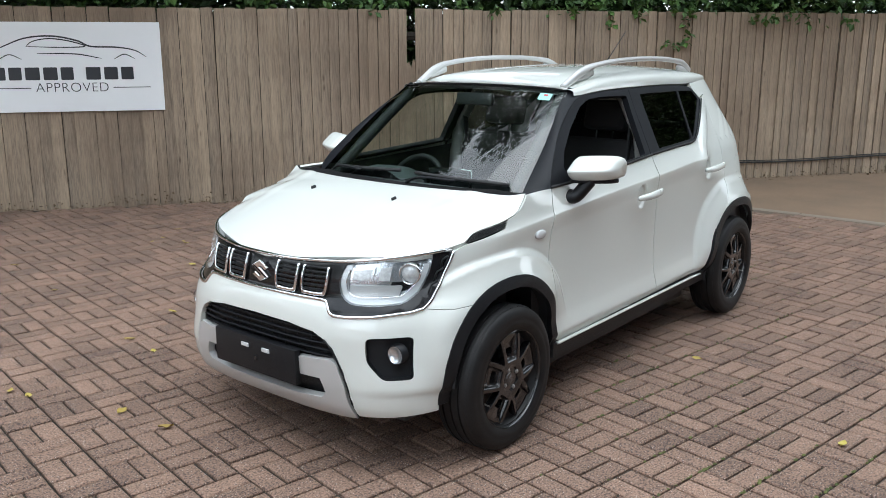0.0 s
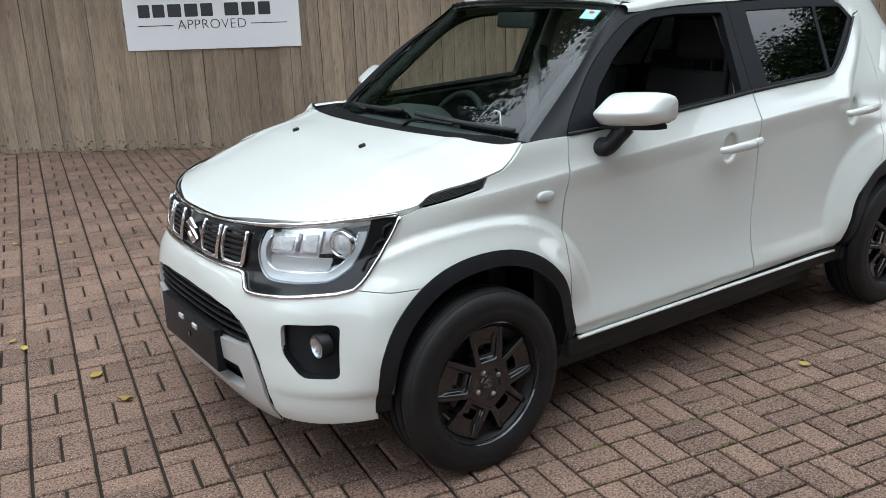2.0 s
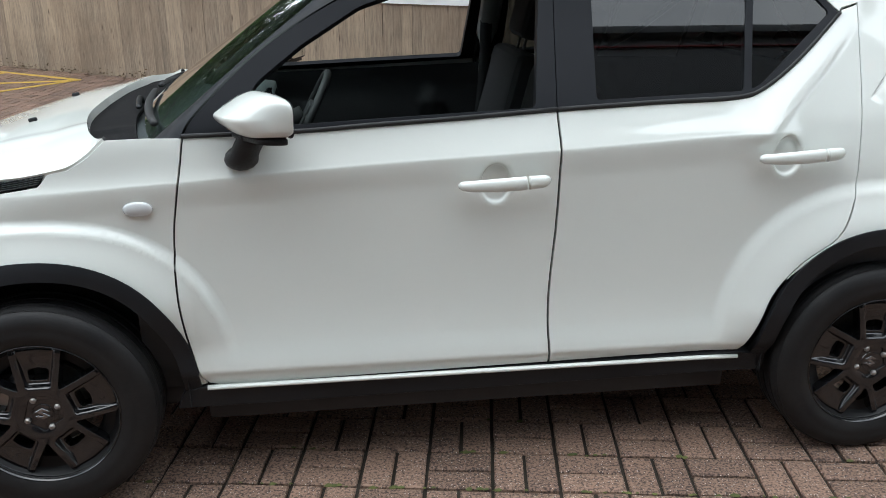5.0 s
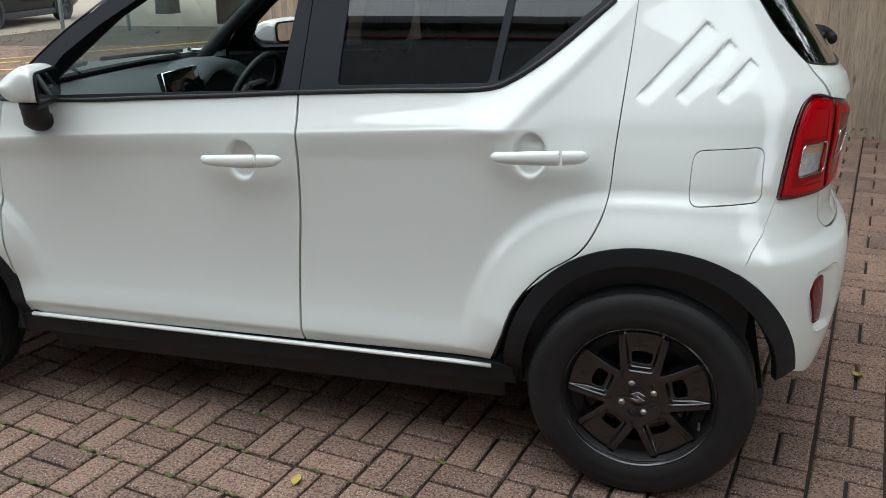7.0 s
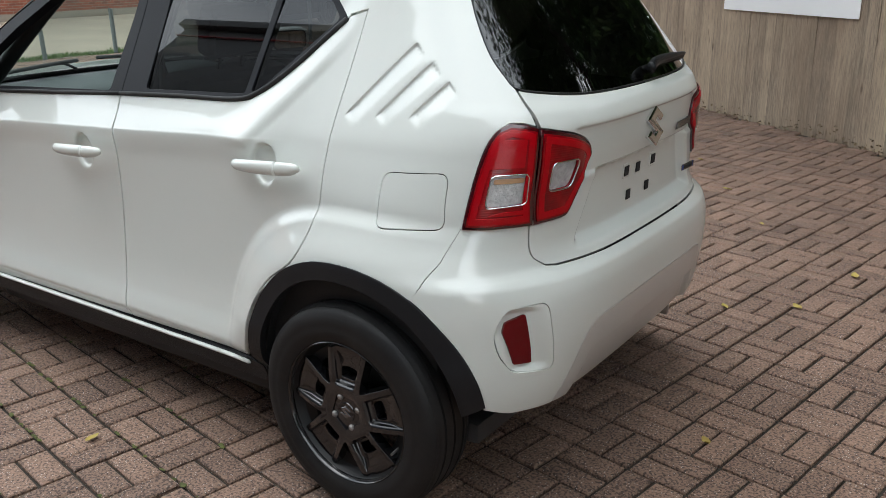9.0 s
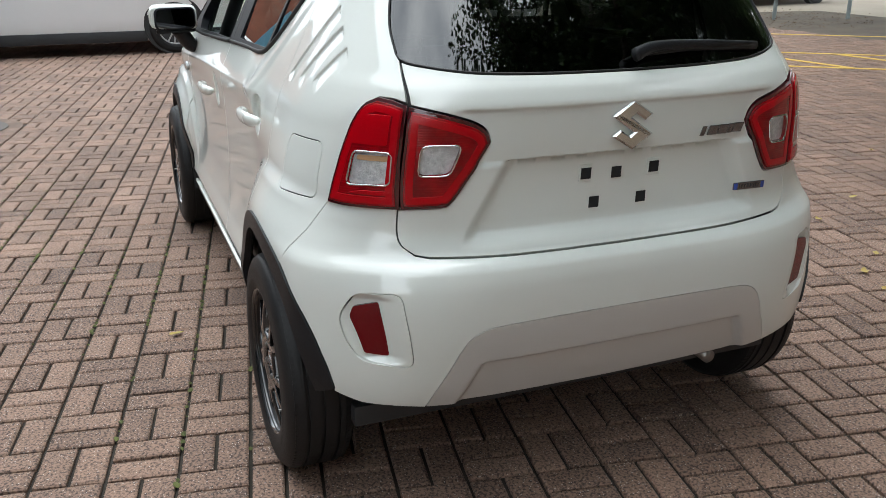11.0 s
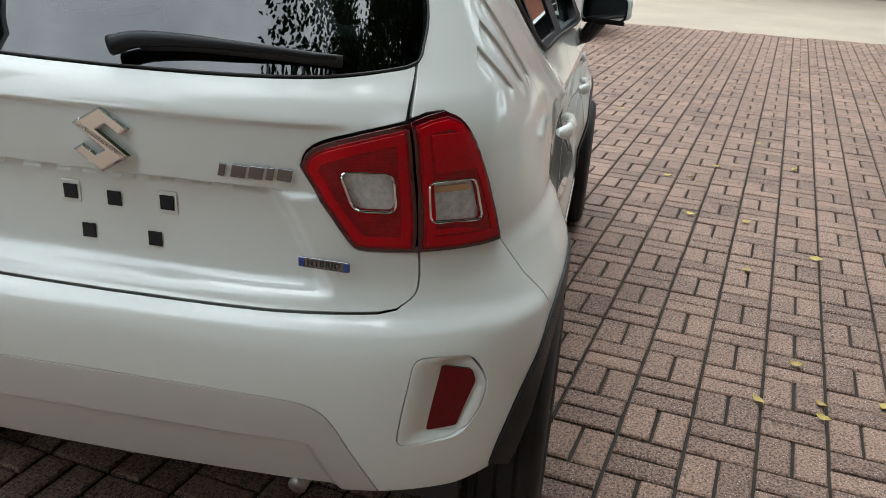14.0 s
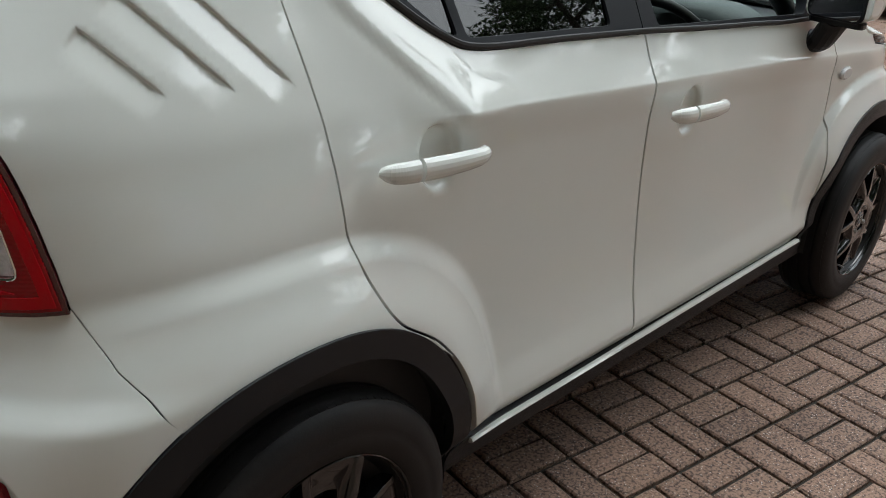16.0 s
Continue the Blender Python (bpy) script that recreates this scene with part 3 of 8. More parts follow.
door_f = chain(xz(seam_front[::-1]), xz(belt_front), xz(seam_mid), xz([(-0.212, 0.341), (0.30, 0.335), (0.74, 0.330), (0.778, 0.340)]))
xs_c = np.linspace(0.95, -1.0, 196)
CREASE = [xz([(x, float(crease_z(x)) + o) for x in xs_c]) for o in (-0.010, -0.005, 0.0, 0.006, 0.012)]
def ellipse(cx, cz, a, b, k, n=40):
    return xz([(cx + a * k * math.cos(t), cz + b * k * math.sin(t)) for t in np.linspace(0, 2 * math.pi, n + 1)])


def flare(cx, a, b, k, t0, t1, n=70):
    out = []
    for t in np.radians(np.linspace(t0, t1, n)):
        cs, sn = math.cos(t), math.sin(t)
        out.append((cx + a * k * math.copysign(abs(cs) ** (2 / 2.4), cs), 0.308 + b * k * abs(sn) ** (2 / 2.4)))
    return xz(out)


CUPS = [ellipse(hx, hz, 0.047, 0.062, k) for hx, hz in ((-0.045, 0.896), (-0.897, 0.948)) for k in (1.01, 0.89, 0.77)]
FLARE_F = [flare(1.19, 0.51, 0.525, k, 176, 95) for k in (1.012, 0.985, 0.955, 0.93)]
FLARE_FF = [flare(1.19, 0.60, 0.525, k, 88, 40) for k in (1.012, 0.985, 0.955, 0.93)]
FLARE_R = [flare(-1.225, 0.52, 0.562, k, 4, 88) for k in (1.012, 0.985, 0.955, 0.93)]
FLARE_RR = [flare(-1.225, 0.95, 0.562, k, 92, 128) for k in (1.012, 0.985, 0.955, 0.93)]
CHAMFER = [xz([(x, z) for x in xs_c]) for z in (0.3435, 0.361, 0.378, 0.383)]
fd = pair("front_door", panel(skin, door_f, size=0.0095, gap=0.0044, depth=0.020, lines=CREASE + CHAMFER + CUPS[:3] + FLARE_F), PAINT)
door_r = chain(xz(seam_mid[::-1]), xz(belt_rear), xz([(-1.095, 1.345), (-1.150, 1.360)]), xz(seam_rear), xz([(-0.80, 0.350), (-0.5, 0.347), (-0.212, 0.341)]))
rd = pair("rear_door", panel(skin, door_r, size=0.0095, gap=0.0044, depth=0.020, lines=CREASE + CHAMFER + CUPS[3:] + FLARE_R), PAINT)

# black window frames, the rear panes
hole_f = rounded(xz([(0.600, 1.063), (0.30, 1.077), (-0.160, 1.096), (-0.190, 1.392), (0.08, 1.398), (0.215, 1.391), (0.310, 1.361), (0.470, 1.266), (0.590, 1.176), (0.640, 1.108)]), 0.016)


def glass_at(s, z):
    """Flat side glass, a little inside the flank."""
    s, z = np.broadcast_arrays(np.asarray(s, float), np.asarray(z, float))
    return np.stack([XF - s, 0.684 - 0.473 * (z - 1.10) + 0.10 * (z - 1.10) * (1.43 - z) + 0 * s, z], -1)


geo = panel(offset_skin(-0.002), chain(xz(frame_front[::-1]), xz(belt_front), xz([(-0.222, 1.087), (-0.235, 1.429)])), [hole_f], size=0.02, depth=0.03)
pair("window_frame", geo, SATIN, fd, "satin black window frame")
pane_r = rounded(xz([(-0.338, 1.112), (-0.772, 1.128), (-0.808, 1.392), (-0.345, 1.394)]), 0.012)
pane_q = rounded(xz([(-0.797, 1.131), (-0.835, 1.150), (-1.058, 1.335), (-1.010, 1.385), (-0.833, 1.392)]), 0.012)
geo = panel(offset_skin(-0.002), chain(xz(frame_rear[::-1]), xz([(-0.235, 1.429), (-0.222, 1.087)]), xz(belt_rear)), [pane_r, pane_q], size=0.02, depth=0.02)
pair("window_frame", geo, SATIN, rd, "satin black window frame")
pair("window_pane", panel(glass_at, inset(pane_r, -0.006), size=0.05, gap=0, depth=0), SIDEPRIVACY, rd, "dark privacy glass")
pair("quarter_pane", panel(glass_at, inset(pane_q, -0.006), size=0.05, gap=0, depth=0), SIDEPRIVACY, rd, "dark privacy glass")
for seam, doors in ((belt_front, fd), (belt_rear, rd)):
    p = [skin(*q, 0.003) for q in xz(seam)]
    g = tube(np.array(p) + [0, 0, 0.004], 0, 8, squash=(0.004, 0.0065))
    pair("waist_seal", (*g, None), SEAL_GAP, doors, "black rubber seal")

# front wing, rear quarter
LAMP_EDGE = curve([(1.594, 0.673), (1.555, 0.703), (1.521, 0.746), (1.480, 0.805), (1.440, 0.874)], 5)
wing = chain(xz(seam_front), xz([(0.805, 0.333)]), xz(arch(1.19, 0.385, 0.425, 176, 60)), xz([(1.40, 0.668), (1.50, 0.664), (1.594, 0.673)]),
             xz(LAMP_EDGE), xz([(1.381, 0.893), (1.27, 0.909), (1.166, 0.926), (1.140, 0.957), (1.088, 0.967)]),
             xz(curve([(1.088, 0.967), (1.034, 1.000), (0.989, 1.042)], 4)), xz([(0.89, 1.044), (0.792, 1.042)]))
xs_w = np.linspace(1.45, 0.78, 70)
pair("front_wing", panel(skin, wing, size=0.0095, gap=0.0030, depth=0.020, lines=[xz([(x, float(crease_z(x)) + o) for x in xs_w]) for o in (-0.010, -0.005, 0.0, 0.006, 0.012)] + FLARE_F + FLARE_FF), PAINT)
vent = xz([(1.381, 0.895), (1.345, 0.924), (1.22, 0.945), (1.142, 0.960), (1.168, 0.928), (1.27, 0.911)])
v_geo = panel(offset_skin(-0.004), vent, size=0.02, gap=0.001)
vl = pair("bonnet_vent", v_geo, TRIM, car, "ribbed black plastic vent strip")
for k in range(5):
    f = (k + 0.5) / 5
    pts = [skin(*q, 0.0) for q in xz([(1.378 - 0.034 * f, 0.8965 + 0.025 * f), (1.24, 0.9165 + 0.024 * f), (1.166 - 0.022 * f, 0.930 + 0.027 * f)])]
    pair("rib", (*tube(curve(pts, 4), 0.0016, 6), None), GLOSS, vl)
glass_side = curve([(0.5335, 1.190), (0.530, 1.25), (0.505, 1.33), (0.470, 1.41), (0.440, 1.446)], 4)
fuel = rounded(xz([(-1.310, 0.842), (-1.488, 0.850), (-1.486, 0.986), (-1.315, 0.978)]), 0.03)
roof_line = [(-0.235, 1.431), (0.15, 1.420), (0.29, 1.396)]
quarter = chain(xz(seam_rear[:40]), xz(arch(-1.225, 0.385, 0.430, 62, 121)), xz([(-1.4515, 0.714), (-1.483, 0.776), (-1.525, 0.858)]),
                xz(curve([(-1.525, 0.858), (-1.545, 1.000), (-1.566, 1.076), (-1.592, 1.102)], 4)), ryz([(0.560, 1.101), (0.537, 1.092), (0.530, 1.178)]), ryz(glass_side),
                xz([(-1.30, 1.445), (-1.15, 1.441), (-1.02, 1.430)]), xz([(-1.02, 1.400), (-1.09, 1.335), (-1.098, 1.348), (-1.150, 1.360)]))
marks = []
for k in range(3):
    a_, b_ = np.array([-1.180 - 0.098 * k, 1.096 + 0.003 * k]), np.array([-1.335 - 0.056 * k, 1.268 - 0.044 * k])
    d_ = (b_ - a_) / np.linalg.norm(b_ - a_)
    for o_ in (-0.0215, -0.0185, -0.0150, -0.004, 0.010, 0.0245):
        marks.append(xz([tuple(a_ + d_ * t_ + np.array([-d_[1], d_[0]]) * o_) for t_ in np.linspace(-0.025, np.linalg.norm(b_ - a_) + 0.025, 34)]))
qp = (part("rear_quarter", panel(skin, quarter, [fuel], size=0.0078, gap=0.0022, depth=0.020, lines=marks + FLARE_R + FLARE_RR), PAINT, car), part("rear_quarter", flipped(panel(skin, quarter, size=0.0078, gap=0.0022, depth=0.020, lines=marks + FLARE_R + FLARE_RR)), PAINT, car))
part("fuel_flap", panel(skin, fuel, size=0.012, gap=0.0022), PAINT, qp[0])

# dark tubes added under the shut lines to stand for the gaps' shade
fuel_line = [(q[0], q[1]) for q in dense(fuel, 0.03)]
for pts in (xz(seam_front), xz(seam_mid), xz(seam_rear), xz([(-0.212, 0.341), (0.30, 0.335), (0.74, 0.330), (0.778, 0.340)]), xz([(-0.80, 0.350), (-0.5, 0.347), (-0.212, 0.341)]),
            xz([(1.442, 0.885), (1.381, 0.893), (1.207, 0.925), (1.140, 0.957), (1.088, 0.967), (1.034, 1.000), (0.989, 1.042)]),
            chain(ryz(curve([(0.562, 0.848), (0.562, 0.80), (0.556, 0.765), (0.530, 0.741)], 4)), ryz([(y, 0.731 + 0.005 * (y / 0.5) ** 2) for y in np.linspace(0.50, 0.0, 18)])), ryz([(0.531, 1.10), (0.529, 1.178)])):
    pair("shut_line_seal", (*tube([skin(*q, -0.0205) for q in pts], 0.0070, 6), None), SEAL_GAP)
part("flap_seal", (*tube([skin(*q, -0.014) for q in fuel_line], 0.0055, 6, True), None), SEAL_GAP, car)
bead = [skin(s_x(x, 0.333), 0.333, 0.012) for x in np.linspace(0.78, -0.80, 30)]
pair("sill_bead", (*tube(bead, 0, 8, squash=(0.010, 0.007)), None), PAINT)

# arch trims and sills of black plastic
for cx, a_out, b_out, a_in, b_in, a0, a1, nm in ((1.19, 0.392, 0.428, 0.348, 0.379, 182, -2, "front"), (-1.225, 0.385, 0.432, 0.336, 0.385, -2, 182, "rear")):
    lo, hi = (0, 180) if nm == "rear" else (180, 0)
    end = (-2, 182) if nm == "front" else (-2, 169)
    outer, inner = arch(cx, a_out, b_out, *end, 40), arch(cx, a_in, b_in, 182 if nm == "front" else 171, -2, 40)
    pair("arch_trim", panel(offset_skin(0.006), chain(xz(outer), xz(inner)), size=0.018, gap=0.0, depth=0.02), TRIM)
    # wheel well
    ring = []
    for y in (0.775, 0.70, 0.50, 0.40):
        ring.append([(x, y, z) for x, z in arch(cx, a_in + 0.012, b_in + 0.012, *((6, 184) if nm == "front" else (-4, 152)), 30)])
    v = [p for r in ring for p in r]
    f = [(r * 30 + i, r * 30 + i + 1, r * 30 + 31 + i, r * 30 + 30 + i) for r in range(3) for i in range(29)] + [tuple(range(90, 120))]
    pair("wheel_well", (v, f, None), CABIN)
sill = chain(xz([(0.868, 0.268), (0.845, 0.318), (0.80, 0.331)]), xz([(0.74, 0.326), (0.3, 0.331), (-0.212, 0.337), (-0.80, 0.346)]), xz([(-0.858, 0.336), (-0.872, 0.280)]),
             xz([(0.0, 0.274)]))
pair("sill_trim", panel(offset_skin(0.010), sill, size=0.025, gap=0, depth=0.05), TRIM)

# bonnet
mid_z = pchip((0.95, 1.060), (1.0, 1.056), (1.15, 1.040), (1.3, 1.014), (1.45, 0.972), (1.6, 0.924), (1.70, 0.886), (1.78, 0.850), (1.815, 0.822))
edge_z = pchip((0.95, 1.05), (0.989, 1.046), (1.034, 1.004), (1.09, 0.971), (1.14, 0.961), (1.2, 0.950), (1.342, 0.927), (1.381, 0.902), (1.446, 0.888), (1.6, 0.835), (1.815, 0.76))
edge_y = pchip((0.95, 0.712), (1.0, 0.722), (1.09, 0.735), (1.2, 0.730), (1.342, 0.705), (1.446, 0.678), (1.6, 0.645), (1.815, 0.60))


def bonnet_at(x, y):
    f = np.abs(y) / edge_y(x)
    ridge = 0.004 * step(0.06, 0.0, np.abs(np.abs(y) - 0.50 + 0.06 * (x - 1.2))) * step(1.7, 1.3, x)
    return np.stack([x, y, mid_z(x) - (mid_z(x) - edge_z(x)) * f ** (3.6 + 4.0 * step(1.20, 1.02, x)) + ridge], -1)


half = chain(curve([(1.135, 0), (1.120, 0.30), (1.065, 0.56), (1.000, 0.700), (0.993, 0.7155)], 5), curve([(1.036, 0.7230), (1.09, 0.7320), (1.2, 0.7275), (1.342, 0.7020)], 4),
             curve([(1.385, 0.695), (1.442, 0.677)], 3), curve([(1.442, 0.677), (1.54, 0.628), (1.63, 0.545), (1.705, 0.430), (1.765, 0.29), (1.802, 0.14), (1.814, 0)], 5))
outline = chain(half, half[::-1] * [1, -1])
part("bonnet", panel(bonnet_at, outline, size=0.02, depth=0.025), PAINT, car)
cowl_half = chain(curve([(1.150, 0), (1.130, 0.30), (1.075, 0.56), (0.985, 0.712)], 5), curve([(0.90, 0.69), (0.93, 0.60), (0.985, 0.30), (1.00, 0)], 5))
cowl = chain(cowl_half, cowl_half[::-1] * [1, -1])
part("cowl_panel", panel(lambda x, y: bonnet_at(x, y) - [0, 0, 0.026], cowl, size=0.03, gap=0), COWL, car, "black plastic scuttle under the windscreen")
for sy in (1, -1):
    part("washer_nozzle", (*solid(rounded(rect(0.026, 0.012), 0.005), 0.012, pose(1.304, 0.25 * sy, float(bonnet_at(np.array(1.304), np.array(0.25))[2]) - 0.001, 0, 12, 0), 0.003),), TRIM, car)

# windscreen, pillars
screen_x = pchip((0.98, 0.930), (1.10, 0.775), (1.25, 0.575), (1.38, 0.390), (1.47, 0.250))
BOW = 0.13


def screen_at(y, z):
    return np.stack([screen_x(z) + BOW * (1 - (np.asarray(y) / 0.62) ** 2), y + 0 * z, z + 0 * y], -1)


edge_h = pchip((1.0, 0.642), (1.2, 0.602), (1.44, 0.520))
sh = curve([(0.0, 1.459), (0.30, 1.453), (0.49, 1.439), (0.517, 1.431), (0.565, 1.31), (0.625, 1.10), (0.640, 1.035), (0.625, 1.012), (0.30, 1.035), (0, 1.043)], 5)
outline = chain(sh, sh[::-1] * [-1, 1])
part("windscreen", panel(screen_at, outline, size=0.04, gap=0, depth=0), WINDSCREEN, car, "raked windscreen reflecting trees and sky")
for k in (1,):
    pts = [screen_at(np.array(y), np.array(z)) + [0.003, 0, 0.002] for y, z in sh[:12]]
    full = pts[::-1] + [p * [1, -1, 1] for p in pts[1:]]
    part("screen_seal", (*tube(full, 0.0035, 6), None), SEAL_GAP, car)
# pillar: a curved strip from the screen's edge to the door frame
zs = np.linspace(1.012, 1.452, 26)
fx = pchip(*[(z, x) for x, z in frame_front[:-8]])
va, fa, na = [], [], []
cols = 9
for z in zs:
    y0 = float(edge_h(z)) - 0.014
    a = screen_at(np.array(y0), np.array(z)) + [0.004, 0, 0.002]
    zz = min(max(z + 0.0, 1.035), 1.43)
    xb = float(fx(min(zz, 1.425))) + 0.006
    b = skin(*xz([(xb, zz)])[0], 0.0)
    c = np.array([a[0] * 0.60 + b[0] * 0.40 + 0.010, a[1] * 0.3 + b[1] * 0.7, (a[2] + b[2]) / 2 + 0.004])
    for t in np.linspace(0, 1, cols):
        va.append((1 - t) ** 2 * a + 2 * t * (1 - t) * c + t * t * b)
fa = [(i * cols + j, i * cols + j + 1, (i + 1) * cols + j + 1, (i + 1) * cols + j) for i in range(len(zs) - 1) for j in range(cols - 1)]
pair("windscreen_pillar", (va, fa, None), SATIN, car, "satin black windscreen pillar")

# roof
roof_z = pchip((0.22, 1.488), (0.33, 1.470), (0.42, 1.452), (0.10, 1.512), (-0.2, 1.535), (-0.6, 1.543), (-0.9, 1.535), (-1.15, 1.516), (-1.30, 1.498), (-1.46, 1.468))
eave_z = pchip((0.42, 1.418), (0.30, 1.416), (0.15, 1.425), (-0.10, 1.433), (-0.6, 1.435), (-0.9, 1.430), (-1.02, 1.432), (-1.30, 1.444), (-1.46, 1.446))


def roof_at(x, f):
    """f: -1 to 1 from eave to eave."""
    ze = eave_z(x)
    ye = np.array([skin(s_x(min(max(float(a), -1.45), 0.89), float(b)), float(b))[1] for a, b in zip(np.ravel(x), np.ravel(ze))]).reshape(np.shape(ze))
    g = np.abs(f)
    y = ye * np.sign(f) * np.sin(np.clip(g, 0, 1.05) * math.pi / 2) ** 0.9
    rise = np.abs(np.cos(np.clip(g, 0, 1.0) * math.pi / 2)) ** 0.55
    z = ze + (roof_z(x) - ze) * rise
    ay = np.minimum(np.abs(y), 0.515)
    top = pchip((0.0, 1.459), (0.30, 1.453), (0.49, 1.439), (0.515, 1.432))(ay)
    lip = screen_x(top) + BOW * (1 - (ay / 0.62) ** 2) + 0.012
    near = step(-0.10, 0.335, x) * step(0.535, 0.500, np.abs(y))
    rest = 0.115 * (1 - np.minimum(np.abs(y) / 0.52, 1) ** 2) * step(0.0, 0.42, x)
    return np.stack([x + (lip - 0.335) * near + rest * (1 - step(0.535, 0.500, np.abs(y))), y, z + (top + 0.008 - z) * near ** 3], -1)


xs = np.concatenate([np.linspace(0.335, 0.0, 16), np.linspace(-0.05, -1.46, 34)])
fsn = np.linspace(-1, 1, 61)
vr = roof_at(np.repeat(xs, len(fsn)), np.tile(fsn, len(xs)))
nf = len(fsn)
fr = [(i * nf + j, i * nf + j + 1, (i + 1) * nf + j + 1, (i + 1) * nf + j) for i in range(len(xs) - 1) for j in range(nf - 1)]
part("roof", (list(vr), fr, None), PAINT, car)
inner = [(x, y * 0.95, z - 0.03) for x, y, z in vr]
part("headlining", (inner, [f[::-1] for f in fr], None), LINING, car, "grey roof lining")
rail = curve([(0.300, 0.462, 1.452), (0.235, 0.468, 1.482), (0.15, 0.476, 1.520), (0.02, 0.481, 1.552), (-0.30, 0.484, 1.575), (-0.70, 0.482, 1.575), (-0.95, 0.476, 1.559), (-1.06, 0.471, 1.540), (-1.15, 0.466, 1.500)], 6)
tall = pchip((-1.15, 0.024), (-1.06, 0.020), (-0.90, 0.0145), (-0.3, 0.0135), (0.02, 0.015), (0.16, 0.022), (0.30, 0.018))(rail[:, 0])
rl = pair("roof_rail", (*tube(rail, 0, 12, squash=([0.017] * len(rail), list(tall))), None), SILVER, car, "silver roof rail")
foot = [(0.20, 0.472, 1.486), (0.10, 0.476, 1.508), (0.045, 0.478, 1.520)]
pair("rail_foot", (*tube(foot, 0, 8, squash=([0.013, 0.012, 0.010], [0.016, 0.020, 0.020])), None), SILVER, rl)
foot = [(-0.98, 0.472, 1.520), (-1.05, 0.470, 1.510), (-1.12, 0.467, 1.495)]
pair("rail_foot", (*tube(foot, 0, 8, squash=([0.010, 0.012, 0.013], [0.018, 0.020, 0.014])), None), SILVER, rl)
part("aerial", (*tube([(-0.95, 0, 1.53), (-1.22, 0, 1.74)], [0.004, 0.002], 6), None), SEAL_GAP, car)

# front bumper, intake, skid plate
band_low = [(0, 0.700), (0.20, 0.700), (0.335, 0.698), (0.362, 0.685), (0.385, 0.655), (0.42, 0.647), (0.50, 0.648), (0.560, 0.652)]
b_top = chain(fyz(band_low), xz([(1.640, 0.661), (1.594, 0.673), (1.50, 0.664), (1.40, 0.668)]))
b_low = chain(xz(arch(1.19, 0.388, 0.426, 60, 2)), xz([(1.572, 0.262)]), fyz([(0.60, 0.253), (0.492, 0.250)]))
intake_edge = [(0, 0.600), (0.20, 0.596), (0.325, 0.580), (0.375, 0.555), (0.410, 0.520), (0.455, 0.430), (0.483, 0.310), (0.492, 0.250)]
fog = rounded(fyz([(0.530, 0.572), (0.655, 0.574), (0.676, 0.412), (0.596, 0.412), (0.538, 0.482)]), 0.020)
b_out = chain(b_top, b_low, fyz(intake_edge[::-1]))
mirror_f = lambda p: np.array([2 * END_F, 0]) + np.asarray(p) * [-1, 1]  # noqa: E731
mirror_r = lambda p: np.array([2 * END_R, 0]) + np.asarray(p) * [-1, 1]  # noqa: E731
part("front_bumper", panel(skin, whole(b_out), [fog, mirror_f(fog)], size=0.014, gap=0.001, depth=0.02), PAINT, car)
# fog lamp pockets
pocket = fog
pf = pair("fog_lamp_surround", panel(offset_skin(-0.035), inset(pocket, -0.004), size=0.02, gap=0, depth=0), TRIM, car, "black pocket round the fog lamp")
rim_pts = [skin(*q) for q in dense(pocket, 0.02)]
low_pts = [skin(*q, -0.036) for q in dense(pocket, 0.02)]
n = len(rim_pts)
pair("pocket_wall", (rim_pts + low_pts, [(i, (i + 1) % n, n + (i + 1) % n, n + i) for i in range(n)], None), TRIM, pf)
fc = skin(*fyz([(0.622, 0.508)])[0], -0.006)
turn = Matrix.Translation(fc) @ Euler((0, radians(90), radians(4))).to_matrix().to_4x4()


def turned(profile, m, seg=32):
    v, f = lathe(profile, seg, "z")
    return [tuple(m @ Vector(p)) for p in v], f


fl = pair("fog_lamp", (*turned([(0.039, -0.03), (0.038, 0.006), (0.036, 0.008), (0.0345, 0.005)], turn), None), TRIM, car, "round clear fog lamp in a black ring")
pair("lamp_bowl", (*turned([(0.0345, 0.005), (0.031, 0.001), (0.018, -0.007), (0.0, -0.009)], turn), None), REFLECTOR, fl, "silvered bowl")
pair("lamp_lens", (*turned([(0.034, 0.008), (0.02, 0.013), (0.0, 0.015)], turn), None), LENS, fl)
# dark intake with bars
full_in = chain(fyz(intake_edge), fyz([(0.40, 0.215), (0, 0.212)]))
lower = part("lower_grille", panel(offset_skin(-0.045), whole(full_in), size=0.03, gap=-0.004, depth=0), TRIM, car, "black lower grille")
for z in (0.582, 0.560, 0.535, 0.510, 0.485):
    yy = min(0.40, 0.36 + (0.60 - z) * 0.7)
    pts = [skin(s_y(y, z), z, -0.022) for y in np.linspace(-yy, yy, 25)]
    part("grille_bar", (*tube(pts, 0, 6, squash=(0.012, 0.0035)), None), TRIM, lower)
for y in np.linspace(-0.30, 0.30, 9):
    pts = [skin(s_y(y, z), z, -0.028) for z in np.linspace(0.48, 0.594, 5)]
    part("grille_post", (*tube(pts, 0.003, 5), None), TRIM, lower)
arm = [(0.215, 0.462), (0.40, 0.478), (0.425, 0.462), (0.466, 0.32), (0.484, 0.238), (0.20, 0.224), (0, 0.222), (0, 0.296), (0.20, 0.298), (0.352, 0.312), (0.372, 0.335), (0.350, 0.395),
       (0.215, 0.392)]
arm = arm[7:] + arm[:7]
# black bar added to draw the dark gap between bumper and skid plate
part("bumper_edge", (*tube([skin(*q, 0.000) for q in whole(chain(fyz(intake_edge[3:])))[:len(intake_edge) - 3]], 0.0045, 6), None), TRIM, car)
